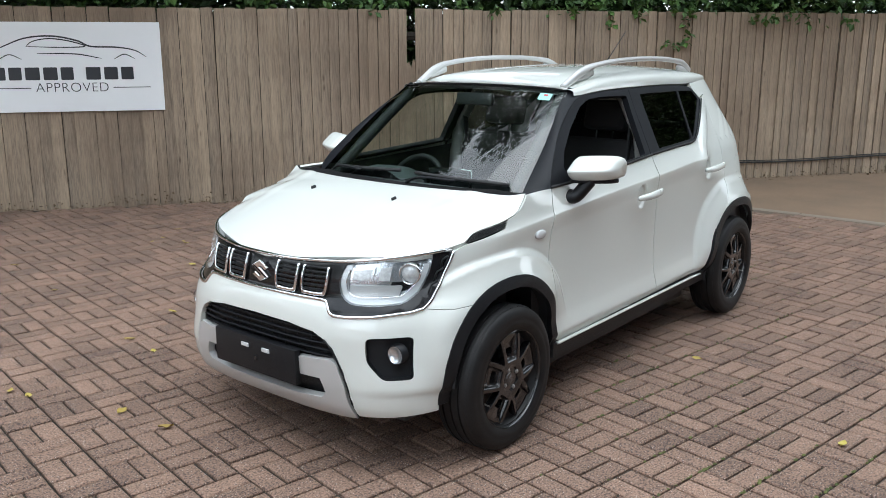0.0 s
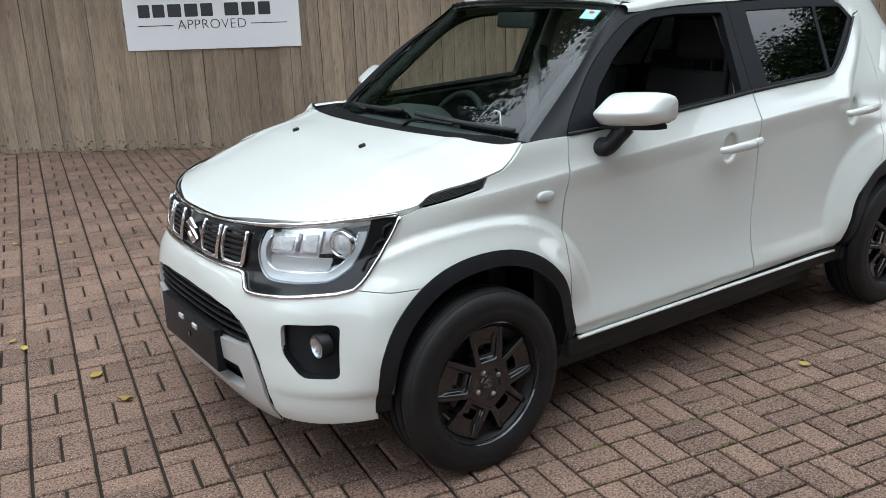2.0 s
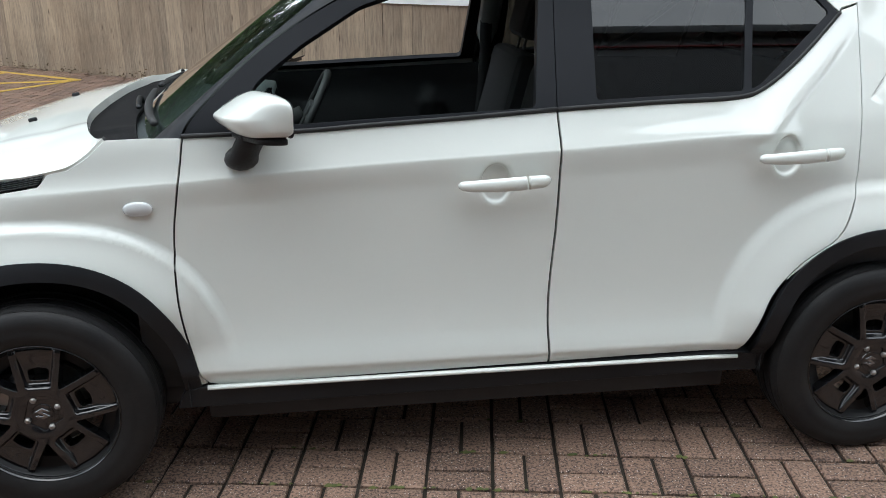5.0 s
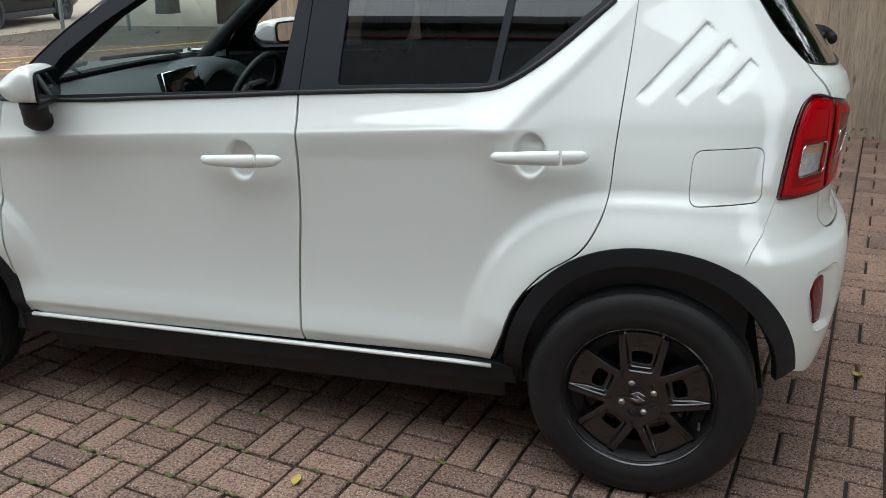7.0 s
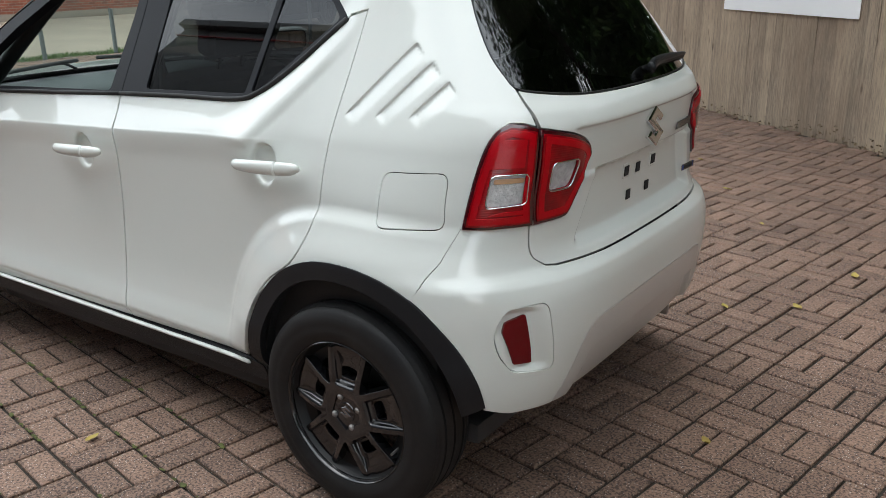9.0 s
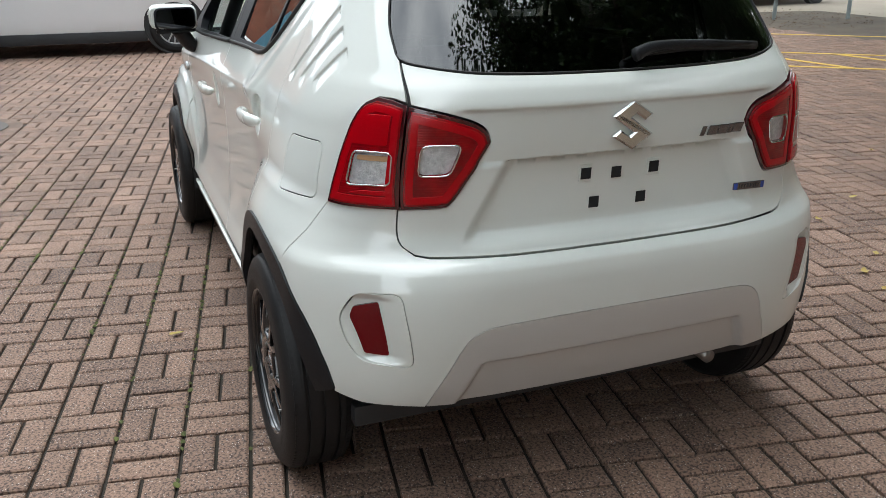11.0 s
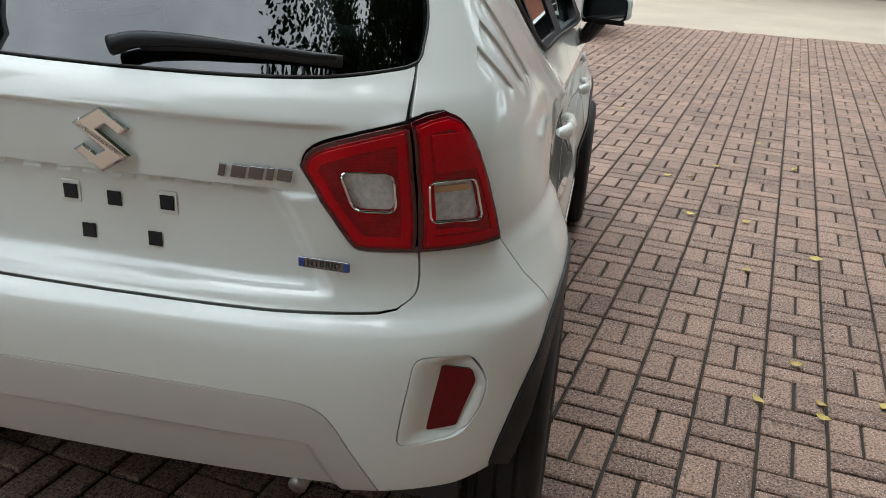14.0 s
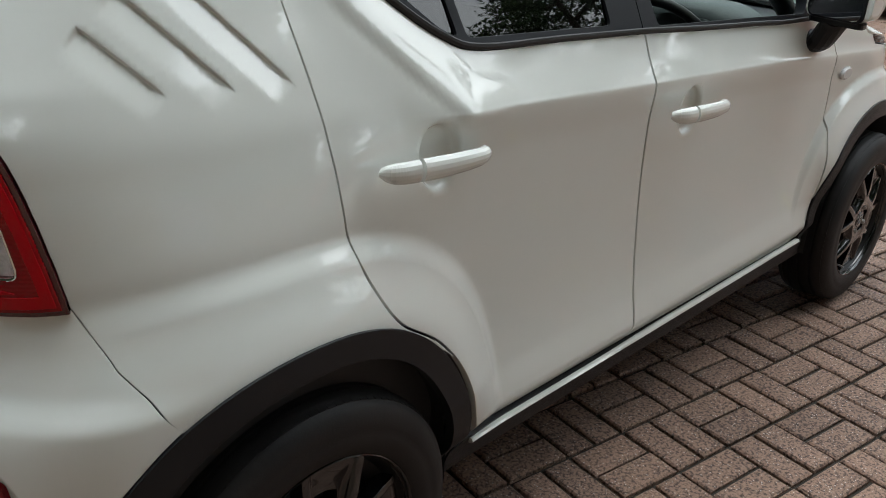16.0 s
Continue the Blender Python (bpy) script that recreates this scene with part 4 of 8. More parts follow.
part("skid_plate", panel(offset_skin(0.004), whole(chain(fyz(arm))), size=0.015, gap=0.0, depth=0.03), SILVER, car, "silver front skid plate")
np_front = box(1.862, 1.893, -0.255, 0.250, 0.345, 0.492, 0.006)
holder = bm_part("number_plate_holder", np_front, TRIM, car, "empty black number plate holder")
for y, z in ((-0.055, 0.455), (0.075, 0.455)):
    bm_part("plate_clip", box(1.892, 1.899, y - 0.022, y + 0.022, z - 0.009, z + 0.008, 0.003), WHITELENS, holder, "pale clip")
bm_part("plate_clip", box(1.892, 1.8965, 0.0, 0.018, 0.400, 0.418, 0.002), GLOSS, holder)

# grille band with the headlamps
band_top = [(0, 0.832), (0.14, 0.833), (0.29, 0.840), (0.40, 0.846), (0.50, 0.856), (0.58, 0.866)]
band = chain(fyz(band_top), xz([(1.53, 0.876), (1.442, 0.882)]), xz(LAMP_EDGE[::-1]), xz([(1.640, 0.661)]), fyz(band_low[::-1]))
lamp = chain(curve(fyz([(0.402, 0.834), (0.391, 0.795), (0.391, 0.758), (0.402, 0.722), (0.428, 0.699), (0.466, 0.688), (0.54, 0.685)]), 3),
             xz(curve([(1.655, 0.690), (1.622, 0.704), (1.578, 0.738), (1.545, 0.795), (1.526, 0.845), (1.518, 0.868)], 4)), fyz([(0.56, 0.861), (0.47, 0.851)]))
fascia = part("grille_band", panel(offset_skin(-0.006), whole(band), [lamp, mirror_f(lamp)], size=0.018, gap=0.0015, depth=0.02), GLOSS, car, "gloss black grille band")
low_line = [skin(*q, 0.002) for q in chain(curve(fyz(band_low), 3), xz([(1.640, 0.661)]), xz(LAMP_EDGE))]
top_line = [skin(*q, -0.003) for q in chain(curve(fyz(band_top), 3), xz([(1.53, 0.874), (1.446, 0.880)]))]
for nm, ln in (("chrome_strip", low_line), ("chrome_strip", top_line)):
    full = [p * [1, -1, 1] for p in ln[::-1]] + ln[1:]
    part(nm, (*tube(full, 0, 8, squash=(0.0060, 0.0078)), None), CHROME, fascia, "chrome trim strip")
# four slotted openings beside the emblem
for y in (-0.288, -0.150, 0.150, 0.288):
    w, z0, z1 = 0.058, 0.718, 0.822
    p = [(y + 0.92 * w, z1), (y + w * 0.95, 0.775), (y + w * 0.84, z0 + 0.008), (y + w * 0.62, z0), (y - w * 0.62, z0), (y - w * 0.84, z0 + 0.008), (y - w * 0.95, 0.775), (y - 0.92 * w, z1)]
    ln = [skin(s_y(a, b), b, 0.004) for a, b in curve(p, 4)]
    slot = part("chrome_slot", (*tube(ln, 0, 8, squash=(0.007, 0.0085)), None), CHROME, fascia, "chrome slot surround")
    for k in range(6):
        z = z0 + 0.015 + k * 0.0165
        ln = [skin(s_y(a, z), z, -0.001) for a in np.linspace(y - w * 0.80, y + w * 0.80, 6)]
        part("slot_bar", (*tube(ln, 0, 6, squash=(0.006, 0.0045)), None), TRIM, slot)
# headlamps
hp = pair("headlamp", panel(offset_skin(-0.034), inset(lamp, -0.004), size=0.015, gap=0, depth=0), REFLECTOR, car, "clear headlamp with chromed reflectors")
rim_pts = [skin(*q, -0.004) for q in dense(lamp, 0.02)]
low_pts = [skin(*q, -0.036) for q in dense(lamp, 0.02)]
n = len(rim_pts)
pair("lamp_wall", (rim_pts + low_pts, [(i, (i + 1) % n, n + (i + 1) % n, n + i) for i in range(n)], None), REFLECTOR, hp)
pair("lamp_lens", panel(offset_skin(-0.002), lamp, size=0.02, gap=0, depth=0), LENS, hp, "clear lens")
ld = dense(lamp, 0.012)
rings_ = [inset(ld, d_) for d_ in (0.004, 0.026)]
keep = [i for i in range(len(rings_[0])) if skin(*rings_[0][i])[2] < 0.835]
start = max(range(len(keep)), key=lambda i: (keep[i] - keep[i - 1]) % len(ld))
order = [keep[(start + i) % len(keep)] for i in range(len(keep))]
guide = np.vstack([rings_[0][order], rings_[1][order][::-1]])
pair("light_guide", panel(offset_skin(-0.010), guide, size=0.012, gap=0, depth=0.020), WHITELENS, hp, "white running light guide")
pair("guide_edge", (*tube([skin(*rings_[1][i], -0.012) for i in order], 0.0028, 6), None), CHROME, hp)
def lamp_tile(p4):
    return rounded(np.array([(s_y(y, z), z) for y, z in p4]), 0.006, 2)
for p4, off_ in (([(0.425, 0.768), (0.500, 0.768), (0.505, 0.828), (0.425, 0.822)], -0.016), ([(0.512, 0.766), (0.560, 0.764), (0.562, 0.835), (0.516, 0.832)], -0.020)):
    pair("reflector_cell", panel(offset_skin(off_), lamp_tile(p4), size=0.02, gap=0, depth=0.016), REFLECTOR, hp, "silvered reflector cell")
    pair("cell_face", panel(offset_skin(off_ + 0.003), inset(lamp_tile(p4), 0.010), size=0.02, gap=0, depth=0.002), INSERT, hp)
pair("lamp_plate", panel(offset_skin(-0.022), lamp_tile([(0.430, 0.716), (0.585, 0.716), (0.590, 0.752), (0.425, 0.755)]), size=0.02, gap=0, depth=0.010), SILVER, hp, "grey inner lamp plate")
pair("lamp_gap", panel(offset_skin(-0.030), lamp_tile([(0.560, 0.722), (0.622, 0.740), (0.622, 0.765), (0.560, 0.765)]), size=0.02, gap=0, depth=0.004), GLOSS, hp)
c = skin(*xz([(1.600, 0.797)])[0], -0.030)
m = Matrix.Translation(c) @ Euler((0, radians(90), radians(24))).to_matrix().to_4x4()
pair("projector_ring", (*turned([(0.044, -0.01), (0.044, 0.014), (0.040, 0.018), (0.036, 0.014), (0.034, 0.0)], m, 32), None), CHROME, hp)
pair("projector_lens", (*turned([(0.036, 0.004), (0.030, 0.012), (0.018, 0.018), (0.0, 0.021)], m, 28), None), INSERT, hp, "round projector lens")
for k in range(3):
    q = [(1.468 + 0.026 * k - 0.004, 0.858 - 0.045 * k), (1.488 + 0.026 * k, 0.846 - 0.045 * k), (1.498 + 0.03 * k, 0.815 - 0.045 * k)]
    pair("lamp_rib", (*tube([skin(*p, -0.002) for p in xz(q)], 0, 6, squash=(0.004, 0.004)), None), TRIM, fascia)


def lozenge(w, h, t):
    """A plain upright emblem: two interlocking angular hooks."""
    one = [(x * w, y * h) for x, y in [(0.0, 0.5), (0.5, 0.20), (0.31, 0.08), (0.08, 0.22), (-0.03, 0.15), (0.5, -0.20), (0.37, -0.29), (-0.5, 0.20)]]
    two = [(-x, -y) for x, y in one]
    return one, two


def emblem(at, m, w, h, mat, parent, t=0.008):
    one, two = lozenge(w, h, t)
    g = joined(solid(one, t, m, t * 0.3), solid(two, t, m, t * 0.3))
    return part("emblem", g, mat, parent, "plain chrome lozenge emblem")


emblem(0, Matrix.Translation((1.836, 0, 0.765)) @ Euler((radians(90), 0, radians(90))).to_matrix().to_4x4(), 0.095, 0.092, CHROME, fascia)

# tailgate, rear glass, bumper
gate = chain(ryz([(0, 0.732), (0.30, 0.733), (0.50, 0.737)]), ryz(curve([(0.530, 0.742), (0.556, 0.765), (0.562, 0.80), (0.560, 0.848)], 4)),
             ryz(curve([(0.470, 0.851), (0.440, 0.868), (0.368, 0.985), (0.362, 1.010), (0.380, 1.040), (0.44, 1.066), (0.53, 1.088)], 4)),
             ryz([(0.530, 1.104), (0.528, 1.176)]), ryz(curve([(0.528, 1.176), (0.50, 1.168), (0.381, 1.153), (0.2, 1.147), (0, 1.145)], 4)))
ledge = []
for z in (0.9505, 0.9540, 0.9572, 0.9600, 1.0675, 1.0750, 1.0825):
    row = ryz([(y, z) for y in np.linspace(0.52, 0.004, 60)])
    ledge.append(np.vstack([row, mirror_r(row)[::-1]]))
tg = part("tailgate", panel(skin, whole(gate, True), size=0.0085, lines=ledge, gap=0.0024, depth=0.024), PAINT, car)
gl = chain(ryz(curve([(0, 1.147), (0.2, 1.149), (0.381, 1.155), (0.50, 1.170), (0.530, 1.180)], 4)), ryz(glass_side), ryz([(0.30, 1.450), (0, 1.452)]))
part("rear_window", panel(offset_skin(-0.004), whole(gl, True), size=0.03, gap=0.001, depth=0.006), PRIVACY, tg, "dark tinted rear window")
seal = [skin(*q, -0.001) for q in chain(ryz(curve([(0, 1.147), (0.2, 1.149), (0.381, 1.155), (0.50, 1.170), (0.530, 1.180)], 4)), ryz(glass_side))]
part("window_seal", (*tube([p * [1, -1, 1] for p in seal[::-1]] + seal[1:], 0.0024, 6), None), SEAL_GAP, tg)
fg = np.linspace(0, 1, 60)
eave = roof_at(np.full(60, -1.42), fg)
roof_edge = lambda y: np.interp(np.abs(y), eave[:, 1], eave[:, 2])  # noqa: E731
top = np.array(curve([(-1.405, 0.37), (-1.455, 0.335), (-1.515, 0.22), (-1.540, 0)], 5))
top = np.column_stack([top, roof_edge(top[:, 1]) + 0.006 * (1 - (top[:, 1] / 0.37) ** 2) - 0.002])
full = np.vstack([top, (top * [1, -1, 1])[::-1][1:]])
v = [tuple(p) for p in full] + [tuple(p - [-0.04, 0, 0.014]) for p in full] + [(-1.39, p[1] * 0.98, float(roof_edge(p[1] * 0.98)) + 0.003) for p in full]
n = len(full)
f = [(i, i + 1, n + i + 1, n + i) for i in range(n - 1)] + [(2 * n + i, 2 * n + i + 1, i + 1, i) for i in range(n - 1)]
part("roof_spoiler", (v, f, None), PAINT, tg)


def on_glass(y, z, off):
    return skin(s_y(-y, z, True), z, off) * [1, -1, 1]


arm = curve([on_glass(*q) for q in ((-0.012, 1.180, 0.028), (-0.06, 1.194, 0.030), (-0.14, 1.198, 0.028), (-0.24, 1.196, 0.024), (-0.40, 1.186, 0.018))], 5)
k = len(arm)
part("rear_wiper", (*tube(arm, 0, 8, squash=([0.014 - 0.009 * i / k for i in range(k)], [0.018 - 0.013 * i / k for i in range(k)])), None), TRIM, tg, "black rear wiper arm")
blade = curve([on_glass(*q) for q in ((-0.06, 1.184, 0.010), (-0.16, 1.189, 0.010), (-0.28, 1.187, 0.009), (-0.41, 1.180, 0.008))], 4)
part("wiper_blade", (*tube(blade, 0, 6, squash=(0.008, 0.012)), None), SEAL_GAP, tg)
mrear = Euler((radians(90), 0, radians(-90))).to_matrix().to_4x4()
emblem(0, Matrix.Translation((-1.722, 0, 1.020)) @ Euler((0, radians(3), 0)).to_matrix().to_4x4() @ mrear, 0.112, 0.118, CHROME, tg, 0.014)


def on_gate(y, z, off):
    p = skin(s_y(abs(y), z, True), z, off)
    q = skin(s_y(abs(y), z + 0.01, True), z + 0.01, off)
    yaw = math.degrees(math.atan2(*(skin(s_y(abs(y) + 0.01, z, True), z) - skin(s_y(abs(y) - 0.01, z, True), z))[:2]))
    return (p[0], math.copysign(p[1], y), z), math.degrees(math.atan2(q[0] - p[0], 0.01)), yaw


for y, z, plate in ((0.097, 0.902, True), (0.010, 0.897, False), (-0.097, 0.902, True), (0.068, 0.826, False), (-0.067, 0.826, False)):
    (px, py, pz), tilt, _ = on_gate(y, z, 0.001)
    m = Matrix.Translation((px, py, pz)) @ Euler((0, radians(tilt), 0)).to_matrix().to_4x4() @ mrear
    if plate:
        part("plate_bracket", solid(rounded(rect(0.038, 0.044), 0.003), 0.0025, m, 0.001), PAINT, tg, "small white pad bracket")
        m = m @ Matrix.Translation((0, 0, 0.0025))
    part("foam_pad", solid(rect(0.027, 0.028), 0.003, m, 0.0006), PAD, tg, "square black adhesive pad")
for k, (w, gap_) in enumerate(((0.012, 0), (0.027, 0), (0.027, 0), (0.013, 0), (0.027, 0))):
    y = -0.213 - (0, 0.023, 0.055, 0.087, 0.106)[k] - w / 2
    (px, py, pz), tilt, yaw = on_gate(y, 0.986, 0.0035)
    m = Matrix.Translation((px, py, pz)) @ Euler((0, radians(tilt), radians(-yaw * 0.9))).to_matrix().to_4x4() @ mrear
    sh_ = [(x + 0.25 * yv, yv) for x, yv in rect(w, 0.024)]
    part("model_badge", solid(sh_, 0.003, m, 0.0008), BADGE, tg, "chrome model badge bar")
(px, py, pz), tilt, yaw = on_gate(-0.398, 0.822, 0.001)
m = Matrix.Translation((px, py, pz)) @ Euler((0, radians(tilt), radians(-yaw))).to_matrix().to_4x4() @ mrear
hb = part("hybrid_badge", solid(rounded(rect(0.098, 0.020), 0.004), 0.003, m, 0.001), BADGE, tg, "small chrome and blue badge reading HYBRID")
part("badge_end", solid(rect(0.012, 0.017, -0.042), 0.0036, m, 0.0005), BLUE, hb, "blue enamel")
part("badge_end", solid(rect(0.010, 0.017, 0.043), 0.0036, m, 0.0005), BLUE, hb, "blue enamel")


def lettering(name, text, size, mat, m, parent, extrude=0.0006, spread=1.0, bold=0.0):
    fc_ = bpy.data.curves.new(name, "FONT")
    fc_.body, fc_.size, fc_.extrude, fc_.align_x, fc_.align_y, fc_.space_character, fc_.offset = text, size, extrude, "CENTER", "CENTER", spread, bold
    ob = new(name, fc_)
    dg = bpy.context.evaluated_depsgraph_get()
    me = bpy.data.meshes.new_from_object(ob.evaluated_get(dg))
    bpy.data.objects.remove(ob)
    me.materials.clear()
    me.materials.append(mat)
    me.transform(m)
    ob = new(name, me)
    ob.parent = parent
    return ob


lettering("badge_lettering", "HYBRID", 0.0165, PAD, m @ Matrix.Translation((0, 0, 0.0034)), hb, spread=1.15)
b_top = chain(xz([(-1.4515, 0.714), (-1.483, 0.776), (-1.525, 0.858)]), xz([(-1.525, 0.852), (-1.56, 0.8515)]), ryz([(0.600, 0.850), (0.562, 0.848)]),
              ryz(curve([(0.562, 0.848), (0.564, 0.80), (0.558, 0.765), (0.530, 0.740)], 4)), ryz([(0.50, 0.735), (0.30, 0.731), (0, 0.730)]))
def near_xy(points):
    """(s, z) of the skin's points nearest to (x, y) at height z."""
    out = []
    ss = np.linspace(XF - XR, END_R, 1200)
    for x, y, z in points:
        p = skin(ss, z)
        out.append((ss[np.argmin(np.hypot(p[:, 0] - x, p[:, 1] - y))], z))
    return np.array(out)


refl_h = rounded(near_xy([(-1.622, 0.710, 0.600), (-1.644, 0.678, 0.660), (-1.710, 0.580, 0.664), (-1.708, 0.550, 0.470), (-1.664, 0.672, 0.486), (-1.634, 0.700, 0.540)]), 0.026)
skid = [(0, 0.572), (0.20, 0.571)] + [tuple(q) for q in curve([(0.32, 0.568), (0.375, 0.562), (0.412, 0.545), (0.436, 0.516), (0.455, 0.478)], 4)] + [(0.508, 0.365), (0.514, 0.348)]
rb = chain(b_top, ryz(skid), ryz([(0.60, 0.360), (0.66, 0.368)]), xz([(-1.600, 0.392)]), xz(arch(-1.225, 0.385, 0.434, 168, 120.8)))
k0 = [i for i, p in enumerate(rb) if abs(p[0] - END_R) < 1e-6 and p[1] < 0.65][0]
rb = np.roll(rb, -k0, 0)
rbp = part("rear_bumper", panel(skin, whole(rb, True), [refl_h, mirror_r(refl_h)], size=0.011, gap=0.0012, depth=0.02), PAINT, car)
sk = chain(ryz(skid), ryz([(0.40, 0.342), (0, 0.336)]))
lip_ = []
for z in (0.457, 0.461, 0.467, 0.471):
    row = ryz([(y, z) for y in np.linspace(0.40, 0.004, 50)])
    lip_.append(np.vstack([row, mirror_r(row)[::-1]]))
part("rear_skid_plate", panel(offset_skin(0.0005), whole(sk, True), size=0.009, gap=0.0022, depth=0.03, lines=lip_), GREYPAINT, rbp, "grey rear skid plate")
def tuck(a, b):
    """How deep the reflector's housing is sunk."""
    y = skin(a, b)[..., 1]
    y0, y1 = 0.552 + (b - 0.47) / 0.19 * 0.030, 0.672 + np.clip(b - 0.486, 0, 0.11) * 0.33
    f_ = np.clip((y - y0) / (y1 - y0), 0, 1)
    return -pchip((0, 0.0), (0.10, 0.002), (0.42, 0.016), (0.52, 0.019), (0.92, 0.010), (1.0, 0.001))(f_) * step(0.474, 0.500, b) * step(0.662, 0.640, b)


red = rounded(near_xy([(-1.634, 0.684, 0.600), (-1.640, 0.679, 0.624), (-1.676, 0.632, 0.636), (-1.677, 0.604, 0.498), (-1.645, 0.652, 0.507)]), 0.006)
hs = pair("reflector_housing", panel(lambda a, b: skin(a, b, tuck(a, b)), refl_h, size=0.009, gap=0.0024, depth=0.01), PAINT, rbp)
pair("reflector", panel(lambda a, b: skin(a, b, 0.16 * (skin(a, b)[..., 1] - 0.632) - 0.013), red, size=0.012, gap=0, depth=0.012), REDREFLECT, rbp, "red rear reflector")
part("exhaust_pipe", (*tube([(-1.45, -0.345, 0.325), (-1.62, -0.345, 0.325), (-1.682, -0.345, 0.321)], 0.020, 14), None), STEEL, car, "short steel exhaust tip")

# black sheet added behind the panel corner, standing in for the gap's shade
pair("corner_infill", panel(offset_skin(-0.016), ryz([(0.480, 1.060), (0.60, 1.060), (0.60, 1.15), (0.565, 1.185), (0.480, 1.185)]), size=0.02, gap=0, depth=0.004), SEAL_GAP)

# tail lamps: an outer piece on the body, an inner piece on the tailgate
outer_l = chain(xz([(-1.5245, 0.853), (-1.56, 0.8505)]), ryz([(0.600, 0.850), (0.557, 0.850)]), ryz([(0.536, 1.088), (0.560, 1.098)]), xz(curve([(-1.592, 1.103), (-1.568, 1.080), (-1.547, 1.000), (-1.5245, 0.853)], 4)))
inner_l = chain(ryz([(0.552, 0.850)]), ryz(curve([(0.470, 0.854), (0.440, 0.870), (0.370, 0.985), (0.364, 1.010), (0.382, 1.037), (0.44, 1.062), (0.532, 1.086)], 4)))
clear_i = rounded(ryz([(0.512, 1.000), (0.428, 1.002), (0.450, 0.932), (0.518, 0.930)]), 0.016)
clear_o = rounded(near_xy([(-1.580, 0.648, 0.982), (-1.640, 0.574, 0.982), (-1.634, 0.578, 0.908), (-1.568, 0.660, 0.904)]), 0.014)
for nm, outl, hole_ in (("tail_lamp", outer_l, clear_o), ("tail_lamp", inner_l, clear_i)):
    rim_ = pair(nm, panel(offset_skin(0.006), outl, [inset(dense(outl, 0.02), 0.009)], size=0.02, gap=0.0005, depth=0.02), REDDARK, car, "red tail lamp with clear insert")
    pair("red_lens", panel(offset_skin(0.010), inset(dense(outl, 0.02), 0.008), [hole_], size=0.014, gap=0, depth=0.008), REDLENS, rim_)
    d_ = dense(outl, 0.02)
    pair("lens_band", panel(offset_skin(0.0115), inset(d_, 0.013), [inset(d_, 0.028)], size=0.014, gap=0, depth=0.003), REDGLOW, rim_, "bright red lens band")
    pair("insert_bowl", panel(offset_skin(0.002), inset(hole_, -0.003), size=0.012, gap=0, depth=0), INSERT, rim_)
    pair("insert_rim", (*tube([skin(*q, 0.011) for q in inset(hole_, -0.001)], 0.0022, 6, True), None), CHROME, rim_)
    pair("insert_lens", panel(offset_skin(0.011), inset(hole_, -0.002), size=0.02, gap=0, depth=0), LENS, rim_, "clear lens")
    if hole_ is clear_o:
        # flat strip that paints the amber glow along the insert's top
        cap_ = rounded(near_xy([(-1.586, 0.641, 0.972), (-1.634, 0.580, 0.972), (-1.633, 0.581, 0.962), (-1.584, 0.643, 0.962)]), 0.006)
        pair("bulb", panel(offset_skin(0.0045), cap_, size=0.02, gap=0, depth=0.002), AMBER, rim_, "amber strip for the glow at the top of the insert")
        for z0, z1 in ((1.000, 1.066), (0.884, 0.892)):
            blk = rounded(near_xy([(-1.575, 0.66, z0), (-1.630, 0.582, z0), (-1.632, 0.570, z1), (-1.588, 0.625, z1)]), 0.004)
            pair("lens_block", panel(offset_skin(0.012), blk, size=0.02, gap=0, depth=0.006), REDGLOW, rim_, "brighter red lens block")

# handles, repeaters, mirrors, wipers
for hx, hz, doors, slope in ((-0.062, 0.906, fd, 0.04), (-0.927, 0.953, rd, 0.05)):
    y0 = float(half_width(hz)) + 0.012
    stem = np.linspace(0.120, -0.120, 61)
    rise = pchip((-0.120, 0.006), (-0.112, 0.020), (-0.085, 0.029), (0.0, 0.033), (0.085, 0.027), (0.112, 0.016), (0.120, 0.006))
    tall_ = pchip((-0.120, 0.008), (-0.116, 0.0135), (-0.105, 0.0175), (-0.04, 0.0195), (0.04, 0.0180), (0.10, 0.0150), (0.115, 0.0130), (0.119, 0.0110), (0.120, 0.009))
    pts = np.array([(hx + d, y0 + float(rise(d)), hz - d * slope) for d in stem])
    for nm, sel in (("door_handle", stem > -0.0590), ("lock_cover", stem < -0.0610)):
        q_ = pts[sel]
        pair(nm, (*tube(q_, 0, 16, squash=([0.0125] * len(q_), list(tall_(stem[sel])))), None), PAINT, doors, "white pull handle" if nm == "door_handle" else "")
for sy_ in (1,):
    c = skin(*xz([(0.918, 0.860)])[0], 0.0)
    e = [(0.038 * math.copysign(abs(math.cos(a)) ** 0.8, math.cos(a)), 0.020 * math.sin(a)) for a in np.linspace(0, 2 * math.pi, 24, endpoint=False)]
    m = Matrix.Translation(c) @ Euler((radians(90), 0, radians(180))).to_matrix().to_4x4()
    rp = pair("side_repeater", (*solid(e, 0.012, m, 0.005), None), WHITELENS, car, "oval white side repeater")
# mirror: a wedge with a crease along its face, flat at the back
side_ = rounded([(0.528, 1.064), (0.528, 1.162), (0.575, 1.174), (0.615, 1.160), (0.688, 1.112), (0.676, 1.092), (0.640, 1.064)], 0.020, 4)
k = len(side_)


def mirror_ring(y, kx, kz, tip=0.0):
    return [(0.494 + (x - 0.494) * kx + tip + 0.34 * (0.82 - y), y, 1.113 + (z - 1.113) * kz + 0.05 * (y - 0.82)) for x, z in side_]


